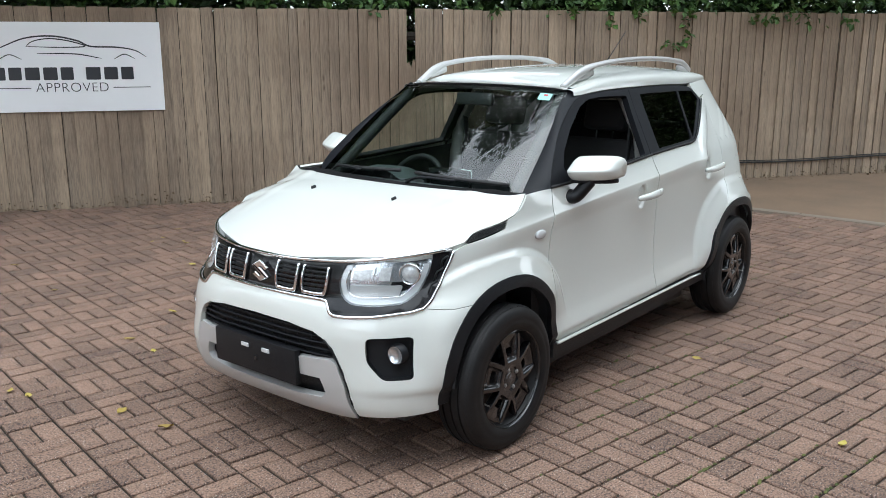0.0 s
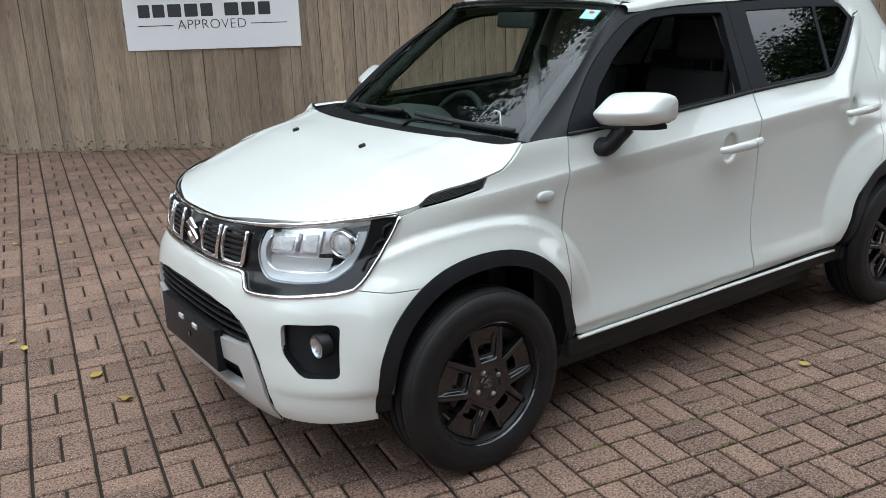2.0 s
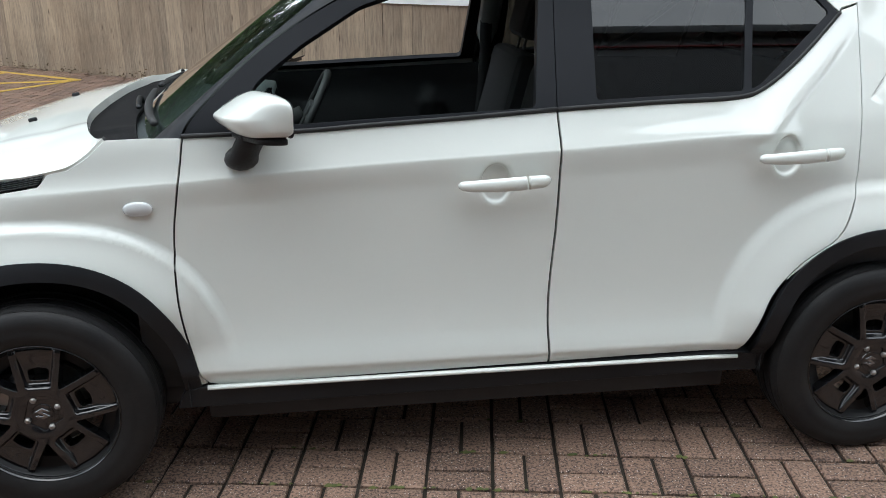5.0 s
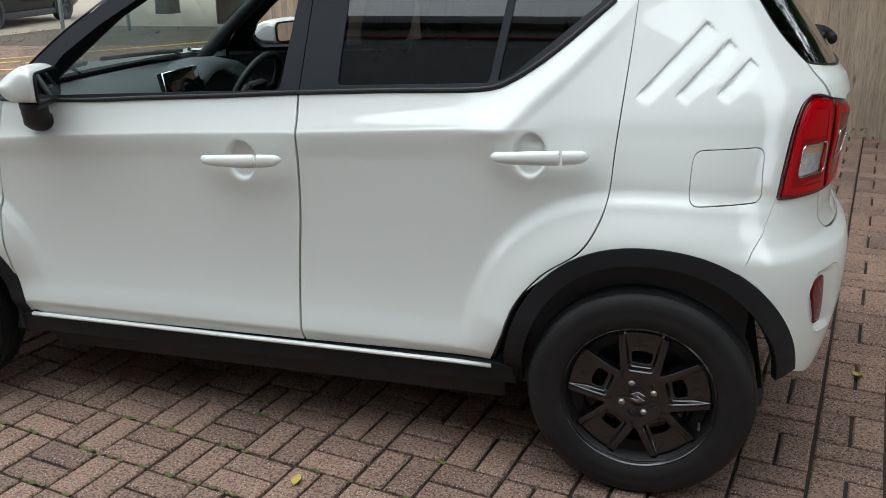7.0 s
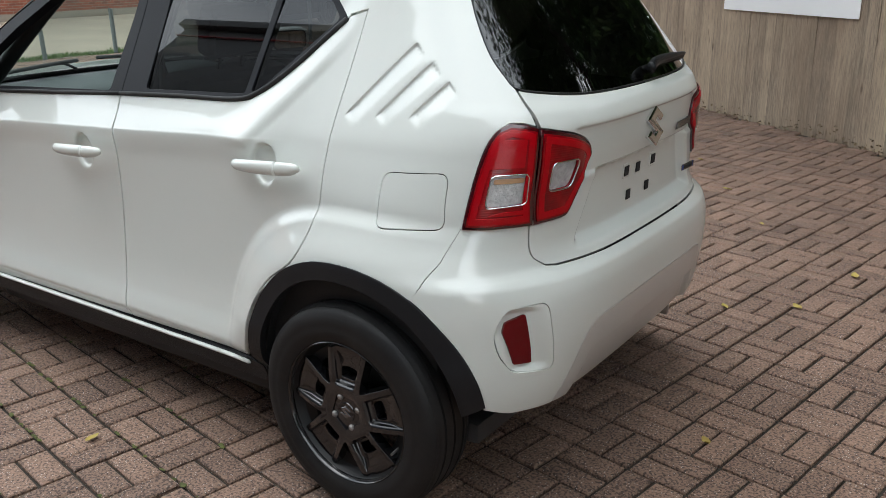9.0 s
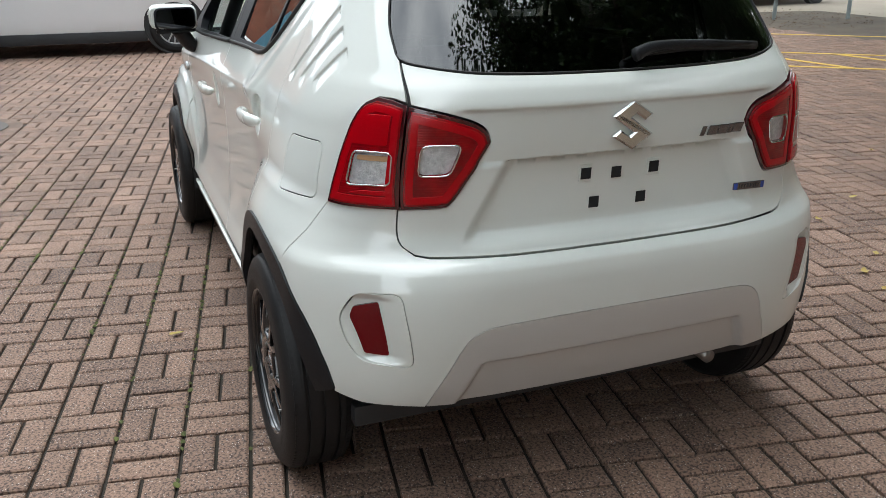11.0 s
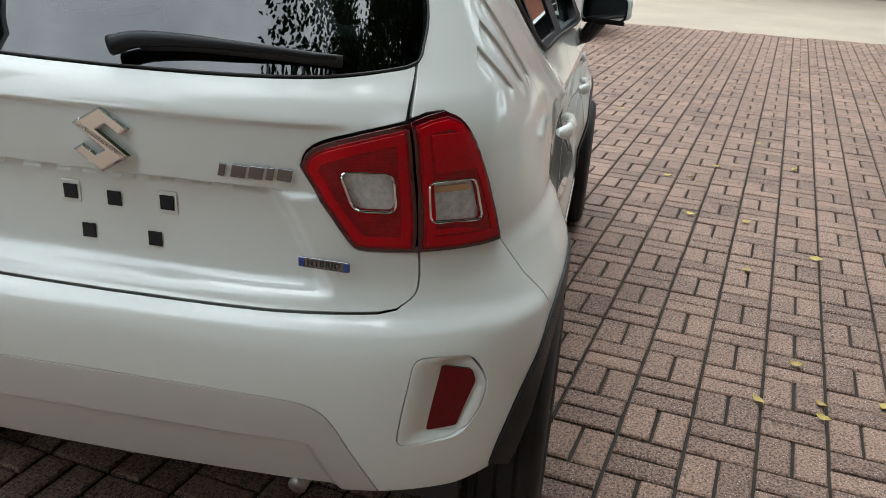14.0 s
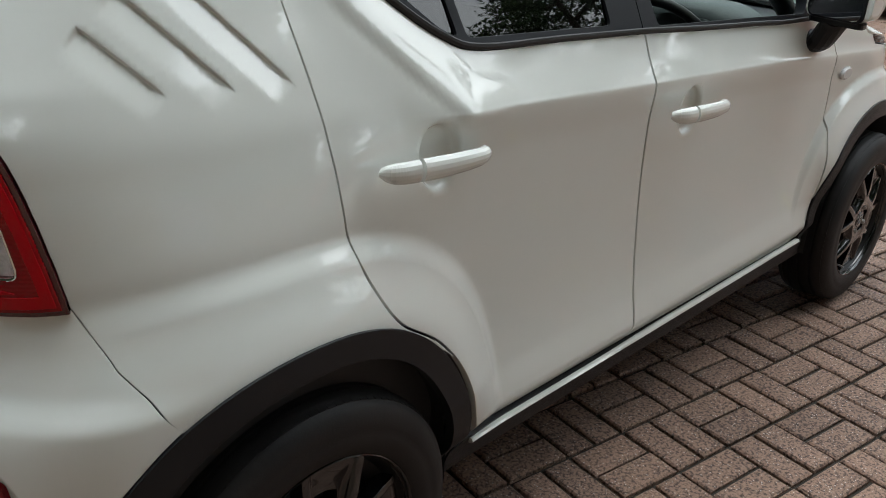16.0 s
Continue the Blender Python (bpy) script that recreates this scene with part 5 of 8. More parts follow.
stations = ((0.724, 0.55, 0.62, 0.016), (0.730, 0.80, 0.84, 0.008), (0.744, 0.95, 0.96, 0.002), (0.775, 1.0, 1.0, 0), (0.840, 0.98, 1.0, 0), (0.880, 0.93, 0.97, 0.001), (0.905, 0.84, 0.90, 0.004), (0.918, 0.68, 0.78, 0.010), (0.924, 0.45, 0.55, 0.020))
mv = [p for st in stations for p in mirror_ring(*st)]
mf = [(r * k + i, r * k + (i + 1) % k, (r + 1) * k + (i + 1) % k, (r + 1) * k + i) for r in range(len(stations) - 1) for i in range(k)]
mf += [tuple(range(k))[::-1], tuple((len(stations) - 1) * k + i for i in range(k))]
mr_ = pair("door_mirror", (mv, mf, None), PAINT, car, "white door mirror on a black foot")
face_m = Matrix.Translation((0.5275, 0.820, 1.112)) @ Euler((radians(90), 0, radians(-90 + 18.8))).to_matrix().to_4x4()
pair("mirror_rim", (*solid(rounded(rect(0.184, 0.092), 0.028, 5), 0.006, face_m, 0.002), None), SATIN, mr_, "black rim")
pair("mirror_glass", solid(rounded(rect(0.170, 0.080), 0.024, 5), 0.0012, face_m @ Matrix.Translation((0, 0, 0.0062))), material("mirror", (0.9, 0.9, 0.9), 0.02, 1.0, vary=0.02), mr_)
low_ = rounded([(0.533, 0.730), (0.533, 0.905), (0.600, 0.895), (0.640, 0.800), (0.636, 0.730)], 0.025, 4)
pair("mirror_skirt", (*solid([(x + 0.34 * (0.82 - y), y) for x, y in low_], 0.016, Matrix.Translation((0, 0, 1.052)), 0.004), None), TRIM, mr_, "black underside")
pair("mirror_foot", (*tube(curve([(0.640, 0.690, 1.000), (0.640, 0.745, 0.985), (0.615, 0.785, 1.035), (0.600, 0.80, 1.060)], 6), 0, 14, squash=([0.045] * 8 + [0.040] * 11, [0.030] * 19)), None), TRIM, mr_, "black mirror foot")
for y0, y1, yp in ((0.08, 0.56, 0.16), (-0.50, -0.02, -0.42)):
    def on_screen(y, z, off=0.014):
        p = screen_at(np.array(float(y)), np.array(float(z)))
        return p + np.array([0.58, 0, 0.81]) * off
    z0 = 1.058
    bl = [on_screen(y, z0 - 0.045 * abs(y) + 0.006, 0.016) for y in np.linspace(y0, y1, 12)]
    wp = part("windscreen_wiper", (*tube(bl, 0, 6, squash=(0.012, 0.009)), None), SEAL_GAP, car, "black windscreen wiper")
    am = curve([on_screen(yp - 0.10, 1.022, 0.012), on_screen(yp - 0.02, 1.034, 0.034), on_screen((y0 + y1) / 2, 1.048 - 0.045 * abs(y0 + y1) / 2, 0.030)], 6)
    part("wiper_arm", (*tube(am, 0, 6, squash=(0.009, 0.006)), None), TRIM, wp)
q = [screen_at(np.array(y), np.array(z)) + [0.004, 0, 0.003] for y, z in ((0.400, 1.425), (0.462, 1.421), (0.468, 1.392), (0.406, 1.396))]
stk = part("windscreen_sticker", ([tuple(p) for p in q] + [tuple(p - [0.002, 0, 0.0015]) for p in q], [(0, 1, 2, 3), (7, 6, 5, 4), (0, 4, 5, 1), (1, 5, 6, 2), (2, 6, 7, 3), (3, 7, 4, 0)]), STICKER, car, "small pale green sticker")
q2 = [screen_at(np.array(y), np.array(z)) + [0.006, 0, 0.0045] for y, z in ((0.426, 1.418), (0.446, 1.4165), (0.447, 1.410), (0.427, 1.4115))]
part("sticker_mark", ([tuple(p) for p in q2], [(0, 1, 2, 3)]), REDINK, stk, "red mark")

# cabin
liner = chain(xz([(0.95, 0.30), (-1.45, 0.30), (-1.45, 1.06), (-0.75, 1.075), (0.60, 1.03), (0.95, 1.0)]))
pair("door_card", panel(lambda a, b: skin(a, np.clip(b, 0.3, 1.2), -0.055 - 0.012 * step(0.75, 0.70, b)), liner, size=0.05, gap=0, depth=0), CABIN, car, "black inner door trim")
bm_part("cabin_floor", box(-1.55, 1.05, -0.66, 0.66, 0.24, 0.30, 0.01), CABIN, car)
bm_part("underbody", box(-0.95, 1.62, -0.58, 0.58, 0.185, 0.27, 0.02), CABIN, car)
bm_part("rear_underbody", box(-1.46, -0.95, -0.53, 0.53, 0.215, 0.33, 0.02), CABIN, car)
bm_part("floor_pan", box(-0.82, 0.80, -0.66, 0.66, 0.172, 0.25, 0.015), CABIN, car)
bm_part("engine_bulkhead", box(0.98, 1.06, -0.62, 0.62, 0.25, 1.0, 0.01), CABIN, car)
dash_prof = [(1.06, 0.55), (0.72, 0.55), (0.655, 0.75), (0.640, 0.90), (0.665, 0.950), (0.74, 0.985), (0.90, 1.005), (1.05, 1.015)]
ys_ = np.linspace(-0.64, 0.64, 17)
v = [(x - 0.10 * (y / 0.64) ** 2 * (x > 0.9), y, z) for y in ys_ for x, z in dash_prof]
k = len(dash_prof)
f = [(i * k + j, i * k + j + 1, (i + 1) * k + j + 1, (i + 1) * k + j) for i in range(16) for j in range(k - 1)]
part("dashboard", (v, f, None), DASH, car, "dark teal-grey dashboard")
hood = [(x, y, z + 0.055 * math.exp(-((y + 0.345) / 0.16) ** 4)) for y in np.linspace(-0.53, -0.16, 11) for x, z in ((0.60, 0.95), (0.605, 0.975), (0.70, 0.990), (0.80, 0.985))]
part("instrument_hood", (hood, [(i * 4 + j, i * 4 + j + 1, (i + 1) * 4 + j + 1, (i + 1) * 4 + j) for i in range(10) for j in range(3)], None), DASH, car)
bm = box(-0.012, 0.012, -0.125, 0.125, -0.082, 0.082, 0.008)
bmesh.ops.transform(bm, matrix=pose(0.600, 0.0, 0.965, 0, 12, 0), verts=bm.verts)
scr = bm_part("centre_screen", bm, SCREEN, car, "tablet-like centre screen")
part("screen_edge", (*tube([(0.576, 0.127, 0.885), (0.600, 0.127, 1.045), (0.602, -0.10, 1.046)], 0.0035, 6), None), CHROME, scr)
wv, wf = [], []
ringp = []
for a in np.linspace(0, 2 * math.pi, 40, endpoint=False):
    ringp.append((0, 0.182 * math.cos(a), 0.182 * math.sin(a)))
wm = pose(0.485, -0.345, 0.900, 0, -27, 0)
sw = part("steering_wheel", (*tube([tuple(wm @ Vector(p)) for p in ringp], 0.015, 10, True), None), CABIN, car, "black steering wheel")
bm = box(-0.02, 0.02, -0.07, 0.07, -0.06, 0.06, 0.02)
bmesh.ops.transform(bm, matrix=wm, verts=bm.verts)
bm_part("wheel_boss", bm, CABIN, sw)
for a in (0, 180, 270):
    t = radians(a)
    part("wheel_spoke", (*tube([tuple(wm @ Vector((0, 0.05 * math.cos(t), 0.05 * math.sin(t)))), tuple(wm @ Vector((0, 0.178 * math.cos(t), 0.178 * math.sin(t))))], 0, 8, squash=(0.01, 0.02)), None), CABIN, sw)
part("steering_column", (*tube([tuple(wm @ Vector((0.02, 0, 0))), (0.70, -0.345, 0.82)], 0.035, 10), None), CABIN, car)


def seat(cx, cy, wide, parent):
    bm = box(cx - 0.24, cx + 0.26, cy - wide / 2, cy + wide / 2, 0.46, 0.62, 0.05, 3)
    s = bm_part("seat_cushion", bm, FABRIC, parent, "black cloth seat")
    bm = box(-0.06, 0.06, -wide / 2, wide / 2, 0.0, 0.60, 0.045, 3)
    bmesh.ops.transform(bm, matrix=pose(cx - 0.22, cy, 0.56, 0, -14, 0), verts=bm.verts)
    bm_part("backrest", bm, FABRIC, s)
    n_ = (0,) if wide < 0.7 else (-0.38, 0.38)
    for o in n_:
        bm = box(-0.045, 0.045, -0.13, 0.13, 0.645, 0.815, 0.04, 3)
        bmesh.ops.transform(bm, matrix=pose(cx - 0.22, cy + o, 0.56, 0, -14, 0), verts=bm.verts)
        bm_part("head_restraint", bm, FABRIC, s)
        for q_ in (-0.05, 0.05):
            m_ = pose(cx - 0.22, cy + o, 0.56, 0, -14, 0)
            part("restraint_post", (*tube([tuple(m_ @ Vector((0, q_, 0.58))), tuple(m_ @ Vector((0, q_, 0.68)))], 0.006, 6), None), CABIN, s)


for cy in (0.345, -0.345):
    seat(0.02, cy, 0.50, car)
seat(-0.80, 0.0, 1.22, car)
bm_part("rear_shelf", box(-1.55, -1.08, -0.56, 0.56, 1.00, 1.03, 0.008), CABIN, car)
for sy in (1, -1):
    bp = curve([(-0.25, 0.65 * sy, 0.40), (-0.255, 0.635 * sy, 1.05), (-0.265, 0.535 * sy, 1.30), (-0.27, 0.46 * sy, 1.43)], 5)
    part("centre_pillar", (*tube(bp, 0, 8, squash=(0.045, 0.022)), None), LINING, car, "grey inner pillar trim")
    rp_ = curve([(-1.20, 0.54 * sy, 1.05), (-1.22, 0.47 * sy, 1.25), (-1.24, 0.40 * sy, 1.44)], 5)
    part("rear_pillar", (*tube(rp_, 0, 8, squash=(0.06, 0.03)), None), CABIN, car)
    ap = [tuple(screen_at(np.array(0.57 * sy * (1 - 0.16 * (z - 1.0) / 0.45)), np.array(z)) + [-0.05, 0, -0.01]) for z in np.linspace(1.0, 1.43, 8)]
    part("screen_pillar_trim", (*tube(ap, 0.030, 8), None), CABIN, car)
bm = box(-0.012, 0.012, -0.115, 0.115, -0.032, 0.032, 0.012)
bmesh.ops.transform(bm, matrix=pose(0.40, 0.0, 1.385, 0, -10, 0), verts=bm.verts)
bm_part("inside_mirror", bm, CABIN, car, "black rear-view mirror")
for sy in (1, -1):
    bel = curve([(-0.25, 0.56 * sy, 1.30), (-0.24, 0.55 * sy, 1.0), (-0.20, 0.57 * sy, 0.55)], 4)
    part("seat_belt", (*tube(bel, 0, 4, squash=(0.003, 0.024)), None), FABRIC, car)


# wheels
def wheel_geo():
    out = {}
    prof = [(0.200, -0.085), (0.212, -0.092), (0.245, -0.096), (0.280, -0.090), (0.300, -0.076), (0.306, -0.060)]
    for y in (-0.040, 0.0, 0.040):
        prof += [(0.308, y - 0.018), (0.3085, y - 0.0045), (0.301, y - 0.0035), (0.301, y + 0.0035), (0.3085, y + 0.0045)]
    prof += [(0.308, 0.055), (0.306, 0.062), (0.300, 0.076), (0.292, 0.084), (0.280, 0.090), (0.262, 0.0945), (0.258, 0.0935), (0.245, 0.096), (0.232, 0.0955), (0.228, 0.094), (0.214, 0.092), (0.207, 0.086), (0.200, 0.080)]
    out["tyre"] = lathe(prof, 96)
    out["barrel"] = lathe([(0.207, 0.086), (0.2065, 0.082), (0.200, 0.074), (0.192, 0.060), (0.184, 0.02), (0.180, -0.05), (0.19, -0.085), (0.20, -0.085)], 72)
    out["lip"] = lathe([(0.2085, 0.084), (0.2085, 0.0885), (0.2065, 0.0900), (0.204, 0.088), (0.2015, 0.078), (0.199, 0.070)], 72)
    face = []
    # five broad spokes, each a sunk tongue between two ridges with a window in its floor
    half_o = [(0.045, 0.0325), (0.072, 0.0523), (0.080, 0.0510), (0.130, 0.0585), (0.188, 0.0680), (0.198, 0.034), (0.2005, 0.0)]
    outer = [(x, -y) for x, y in half_o] + half_o[-2::-1]
    hole = rounded([(0.094, -0.026), (0.128, -0.030), (0.134, 0.0), (0.128, 0.030), (0.094, 0.026)], 0.010, 3)

    def wide(x, k=0.0):
        return 0.034 + (np.asarray(x, float) - 0.078) * 0.195 - k

    def lift(x, y):
        r = np.hypot(x, y)
        base = 0.072 + 0.012 * step(0.20, 0.10, r) - 0.008 * step(0.07, 0.03, r)
        sunk = step(0.0, 0.009, wide(x) - np.abs(y)) * step(0.078, 0.087, x)
        floor_ = 0.020 - 0.013 * step(0.130, 0.185, x)
        return np.stack([x, base - floor_ * sunk - 0.004 * step(0.185, 0.20, r), y], -1)
    xs_ = np.linspace(0.082, 0.192, 30)
    ridge_lines = [np.array([(x, sg * float(wide(x, k))) for x in xs_]) for sg in (1, -1) for k in (0.0, 0.0045, 0.009)]
    ridge_lines += [np.array([(x, y) for y in np.linspace(-0.033, 0.033, 19)]) for x in (0.0785, 0.0825, 0.0865)]
    face.append(panel(lift, np.array(outer), [hole], size=0.005, gap=0, depth=0.026, out=-1, edge=0.002, draft=0.006, lines=ridge_lines))
    out["spoke"] = face[0]
    out["hub"] = lathe([(0.0, 0.0785), (0.028, 0.078), (0.0295, 0.0755), (0.034, 0.075), (0.050, 0.075), (0.060, 0.073), (0.066, 0.060), (0.070, 0.03)], 40)
    out["floor"] = lathe([(0.150, 0.030), (0.156, 0.042), (0.185, 0.050), (0.197, 0.070)], 60)
    out["disc"] = lathe([(0.06, 0.0), (0.06, 0.012), (0.125, 0.012), (0.126, 0.0)], 48)
    out["drum"] = lathe([(0.0, 0.045), (0.055, 0.045), (0.062, 0.038), (0.062, 0.0)], 32)
    return out


WG = wheel_geo()


def wheel_meshes():
    made = {}
    for key, mat in (("tyre", RUBBER), ("barrel", WELL), ("lip", RIM), ("spoke", RIM), ("hub", RIM), ("floor", WELL), ("disc", STEEL), ("drum", CABIN)):
        g_ = WG[key]
        bm_ = bm_from(g_[:2]) if key != "spoke" else None
        if bm_ is not None:
            me = bpy.data.meshes.new(key)
            bmesh.ops.recalc_face_normals(bm_, faces=bm_.faces)
            bm_.to_mesh(me)
            bm_.free()
            me.materials.append(mat)
            me.polygons.foreach_set("use_smooth", [True] * len(me.polygons))
            me.set_sharp_from_angle(angle=radians(40))
        else:
            me = mesh_of(key, g_[0], g_[1], mat, g_[2])
        made[key] = me
    blocks_v, blocks_f = [], []
    for k in range(110):
        a = 2 * math.pi * (k + 0.25) / 110
        for y0, y1 in ((-0.074, -0.046), (0.046, 0.074)):
            ca, sa, cb, sb = math.cos(a), math.sin(a), math.cos(a + 0.046), math.sin(a + 0.046)
            ra, rb = (0.3025, 0.3090) if y0 < 0 else (0.3090, 0.3025)
            n_ = len(blocks_v)
            blocks_v += [(ra * ca, y0, ra * sa), (rb * ca, y1, rb * sa), (rb * cb, y1, rb * sb), (ra * cb, y0, ra * sb)]
            blocks_v += [(0.297 * ca, y0, 0.297 * sa), (0.297 * ca, y1, 0.297 * sa), (0.297 * cb, y1, 0.297 * sb), (0.297 * cb, y0, 0.297 * sb)]
            blocks_f += [tuple(n_ + i for i in f_) for f_ in ((0, 1, 2, 3), (0, 4, 5, 1), (1, 5, 6, 2), (2, 6, 7, 3), (3, 7, 4, 0))]
    made["tread"] = mesh_of("tread_block", blocks_v, blocks_f, RUBBER, None, False)
    made["nut"] = mesh_of("wheel_nut", *solid([(0.0095 * math.cos(a), 0.0095 * math.sin(a)) for a in np.radians(range(0, 360, 60))], 0.014, Euler((radians(-90), 0, 0)).to_matrix().to_4x4(), 0.004), STEEL, None, False)
    one, two = lozenge(0.038, 0.036, 0.003)
    mm = Euler((radians(-90), 0, 0)).to_matrix().to_4x4()
    g_ = joined(solid(one, 0.003, mm, 0.001), solid(two, 0.003, mm, 0.001))
    made["cap"] = mesh_of("hub_emblem", g_[0], g_[1], BADGE, None, False)
    g_ = tube([(0, 0, 0), (0, 0.03, -0.004)], 0.0035, 8)
    made["valve"] = mesh_of("valve", g_[0], g_[1], STEEL, None, False)
    bm_ = box(-0.045, 0.045, -0.035, 0.03, -0.05, 0.05, 0.012)
    me = bpy.data.meshes.new("caliper")
    bm_.to_mesh(me)
    bm_.free()
    me.materials.append(STEEL)
    made["caliper"] = me
    return made


WM = wheel_meshes()


def wheel(x, side, turn_, front):
    root = tagged(new("wheel", WM["barrel"]), "black five-spoke alloy wheel")
    root.parent = car
    root.matrix_local = pose(x, 0.733 * side, 0.308) @ (Matrix.Identity(4) if side > 0 else Euler((0, 0, math.pi)).to_matrix().to_4x4()) @ Euler((0, radians(turn_), 0)).to_matrix().to_4x4()
    for key, nm in (("lip", "rim_lip"), ("tyre", "tyre"), ("hub", "hub"), ("floor", "pocket_floor"), ("tread", "tread_block")):
        o = new(nm, WM[key])
        o.parent = root
        if key == "tread":
            tagged(o, "", "", "", "stuff")
    for k in range(5):
        o = new("spoke", WM["spoke"])
        o.parent = root
        o.matrix_local = Euler((0, -radians(90 + 72 * k), 0)).to_matrix().to_4x4()
    for k in range(4):
        a = radians(65 + 90 * k)
        o = new("wheel_nut", WM["nut"])
        o.parent = root
        o.location = (0.046 * math.cos(a), 0.070, 0.046 * math.sin(a))
    o = new("hub_emblem", WM["cap"])
    o.parent, o.location = root, (0, 0.0775, 0)
    o = new("valve", WM["valve"])
    va = radians(-20 if front else 200)
    o.parent, o.location = root, (0.178 * math.cos(va), 0.060, 0.178 * math.sin(va))
    d = new("brake_disc" if front else "brake_drum", WM["disc" if front else "drum"])
    d.parent, d.location = root, (0, 0.0, 0)
    if front:
        c = new("brake_caliper", WM["caliper"])
        c.parent, c.location = root, (0.115, 0.012, 0.03)
    return root


wheel(1.2175, 1, 0, True)
wheel(-1.2175, 1, -2, False)
wheel(1.2175, -1, 40, True)
wheel(-1.2175, -1, -12, False)


# ---- the yard ----
TARMAC = material("brown_tarmac", (0.265, 0.180, 0.115), 0.9, vary=0.55, vary_scale=1.3, fine=0.5, fine_scale=90, bump=0.7, bump_scale=140, tint=(0.16, 0.115, 0.08))
CONCRETE = material("worn_concrete", (0.36, 0.305, 0.235), 0.85, vary=0.5, vary_scale=0.7, fine=0.35, fine_scale=40, bump=0.4, bump_scale=60, tint=(0.24, 0.20, 0.155))
EDGING = material("pale_concrete_edging", (0.25, 0.205, 0.155), 0.85, vary=0.5, vary_scale=6, fine=0.4, fine_scale=80, bump=0.6, bump_scale=90, tint=(0.19, 0.165, 0.14))
SAND = material("joint_sand", (0.014, 0.011, 0.008), 0.95, vary=0.5, vary_scale=3, fine=0.4, fine_scale=150, tint=(0.045, 0.036, 0.026), bump=0.5, bump_scale=200)
WOOD = material("weathered_fence_board", (0.490, 0.375, 0.260), 0.85, vary=0.42, vary_scale=1.6, fine=0.34, fine_scale=14, tint=(0.165, 0.132, 0.102), island=0.42,
                bump=0.8, bump_scale=30, stretch=(9, 9, 0.55))
nt = WOOD.node_tree
for n_ in nt.nodes:
    if n_.type == "MAP_RANGE" and abs(n_.inputs["To Max"].default_value - 0.34) < 1e-6:
        n_.inputs["From Min"].default_value, n_.inputs["From Max"].default_value = 0.42, 0.62
# knots, drawn out along the grain, set apart on every board
tc_ = nt.nodes.new("ShaderNodeTexCoord")
oi_ = nt.nodes.new("ShaderNodeObjectInfo")
mp_ = nt.nodes.new("ShaderNodeVectorMath")
mp_.operation = "MULTIPLY_ADD"
mp_.inputs[1].default_value = (9.0, 0.0, 2.6)
sc_ = nt.nodes.new("ShaderNodeVectorMath")
sc_.operation = "SCALE"
sc_.inputs[0].default_value, sc_.inputs["Scale"].default_value = (17.0, 0.0, 31.0), 1.0
nt.links.new(oi_.outputs["Random"], sc_.inputs["Scale"])
nt.links.new(tc_.outputs["Object"], mp_.inputs[0])
nt.links.new(sc_.outputs[0], mp_.inputs[2])
vo_ = nt.nodes.new("ShaderNodeTexVoronoi")
vo_.inputs["Scale"].default_value = 1.0
nt.links.new(mp_.outputs[0], vo_.inputs["Vector"])
kr_ = nt.nodes.new("ShaderNodeMapRange")
kr_.inputs["From Min"].default_value, kr_.inputs["From Max"].default_value = 0.05, 0.14
kr_.inputs["To Min"].default_value, kr_.inputs["To Max"].default_value = 0.80, 0.0
nt.links.new(vo_.outputs["Distance"], kr_.inputs["Value"])
pr_ = nt.nodes["Principled BSDF"]
kx_ = nt.nodes.new("ShaderNodeMix")
kx_.data_type = "RGBA"
kx_.inputs["B"].default_value = (0.085, 0.058, 0.040, 1)
nt.links.new(kr_.outputs[0], kx_.inputs["Factor"])
nt.links.new(pr_.inputs["Base Color"].links[0].from_socket, kx_.inputs["A"])
# broad darker brown patches, from noise, that run over many boards
gp_ = nt.nodes.new("ShaderNodeNewGeometry")
st_ = nt.nodes.new("ShaderNodeMapping")
st_.inputs["Scale"].default_value = (1.0, 1.0, 0.55)
nt.links.new(gp_.outputs["Position"], st_.inputs[0])
sn_ = nt.nodes.new("ShaderNodeTexNoise")
sn_.inputs["Scale"].default_value, sn_.inputs["Detail"].default_value, sn_.inputs["Roughness"].default_value = 0.75, 7.0, 0.68
nt.links.new(st_.outputs[0], sn_.inputs["Vector"])
sr_ = nt.nodes.new("ShaderNodeMapRange")
sr_.inputs["From Min"].default_value, sr_.inputs["From Max"].default_value, sr_.inputs["To Max"].default_value = 0.44, 0.63, 0.62
nt.links.new(sn_.outputs["Fac"], sr_.inputs["Value"])
sx_ = nt.nodes.new("ShaderNodeMix")
sx_.data_type = "RGBA"
sx_.inputs["B"].default_value = (0.165, 0.115, 0.078, 1)
nt.links.new(sr_.outputs[0], sx_.inputs["Factor"])
nt.links.new(kx_.outputs["Result"], sx_.inputs["A"])
nt.links.new(sx_.outputs["Result"], pr_.inputs["Base Color"])
OLDWOOD = material("dark_fence_timber", (0.05, 0.04, 0.03), 0.9, vary=0.4, vary_scale=5, fine=0.3, fine_scale=60, bump=0.5, bump_scale=80, stretch=(4, 4, 1))
BOARD = material("white_sign_board", (0.89, 0.90, 0.90), 0.35, coat=0.3, coat_rough=0.15, vary=0.04, vary_scale=3)
INK = material("charcoal_print", (0.030, 0.033, 0.038), 0.4, vary=0.08, vary_scale=30)
YELLOW = material("yellow_road_paint", (0.72, 0.47, 0.06), 0.7, vary=0.35, vary_scale=8, fine=0.5, fine_scale=60, tint=(0.42, 0.28, 0.07), bump=0.4, bump_scale=90)
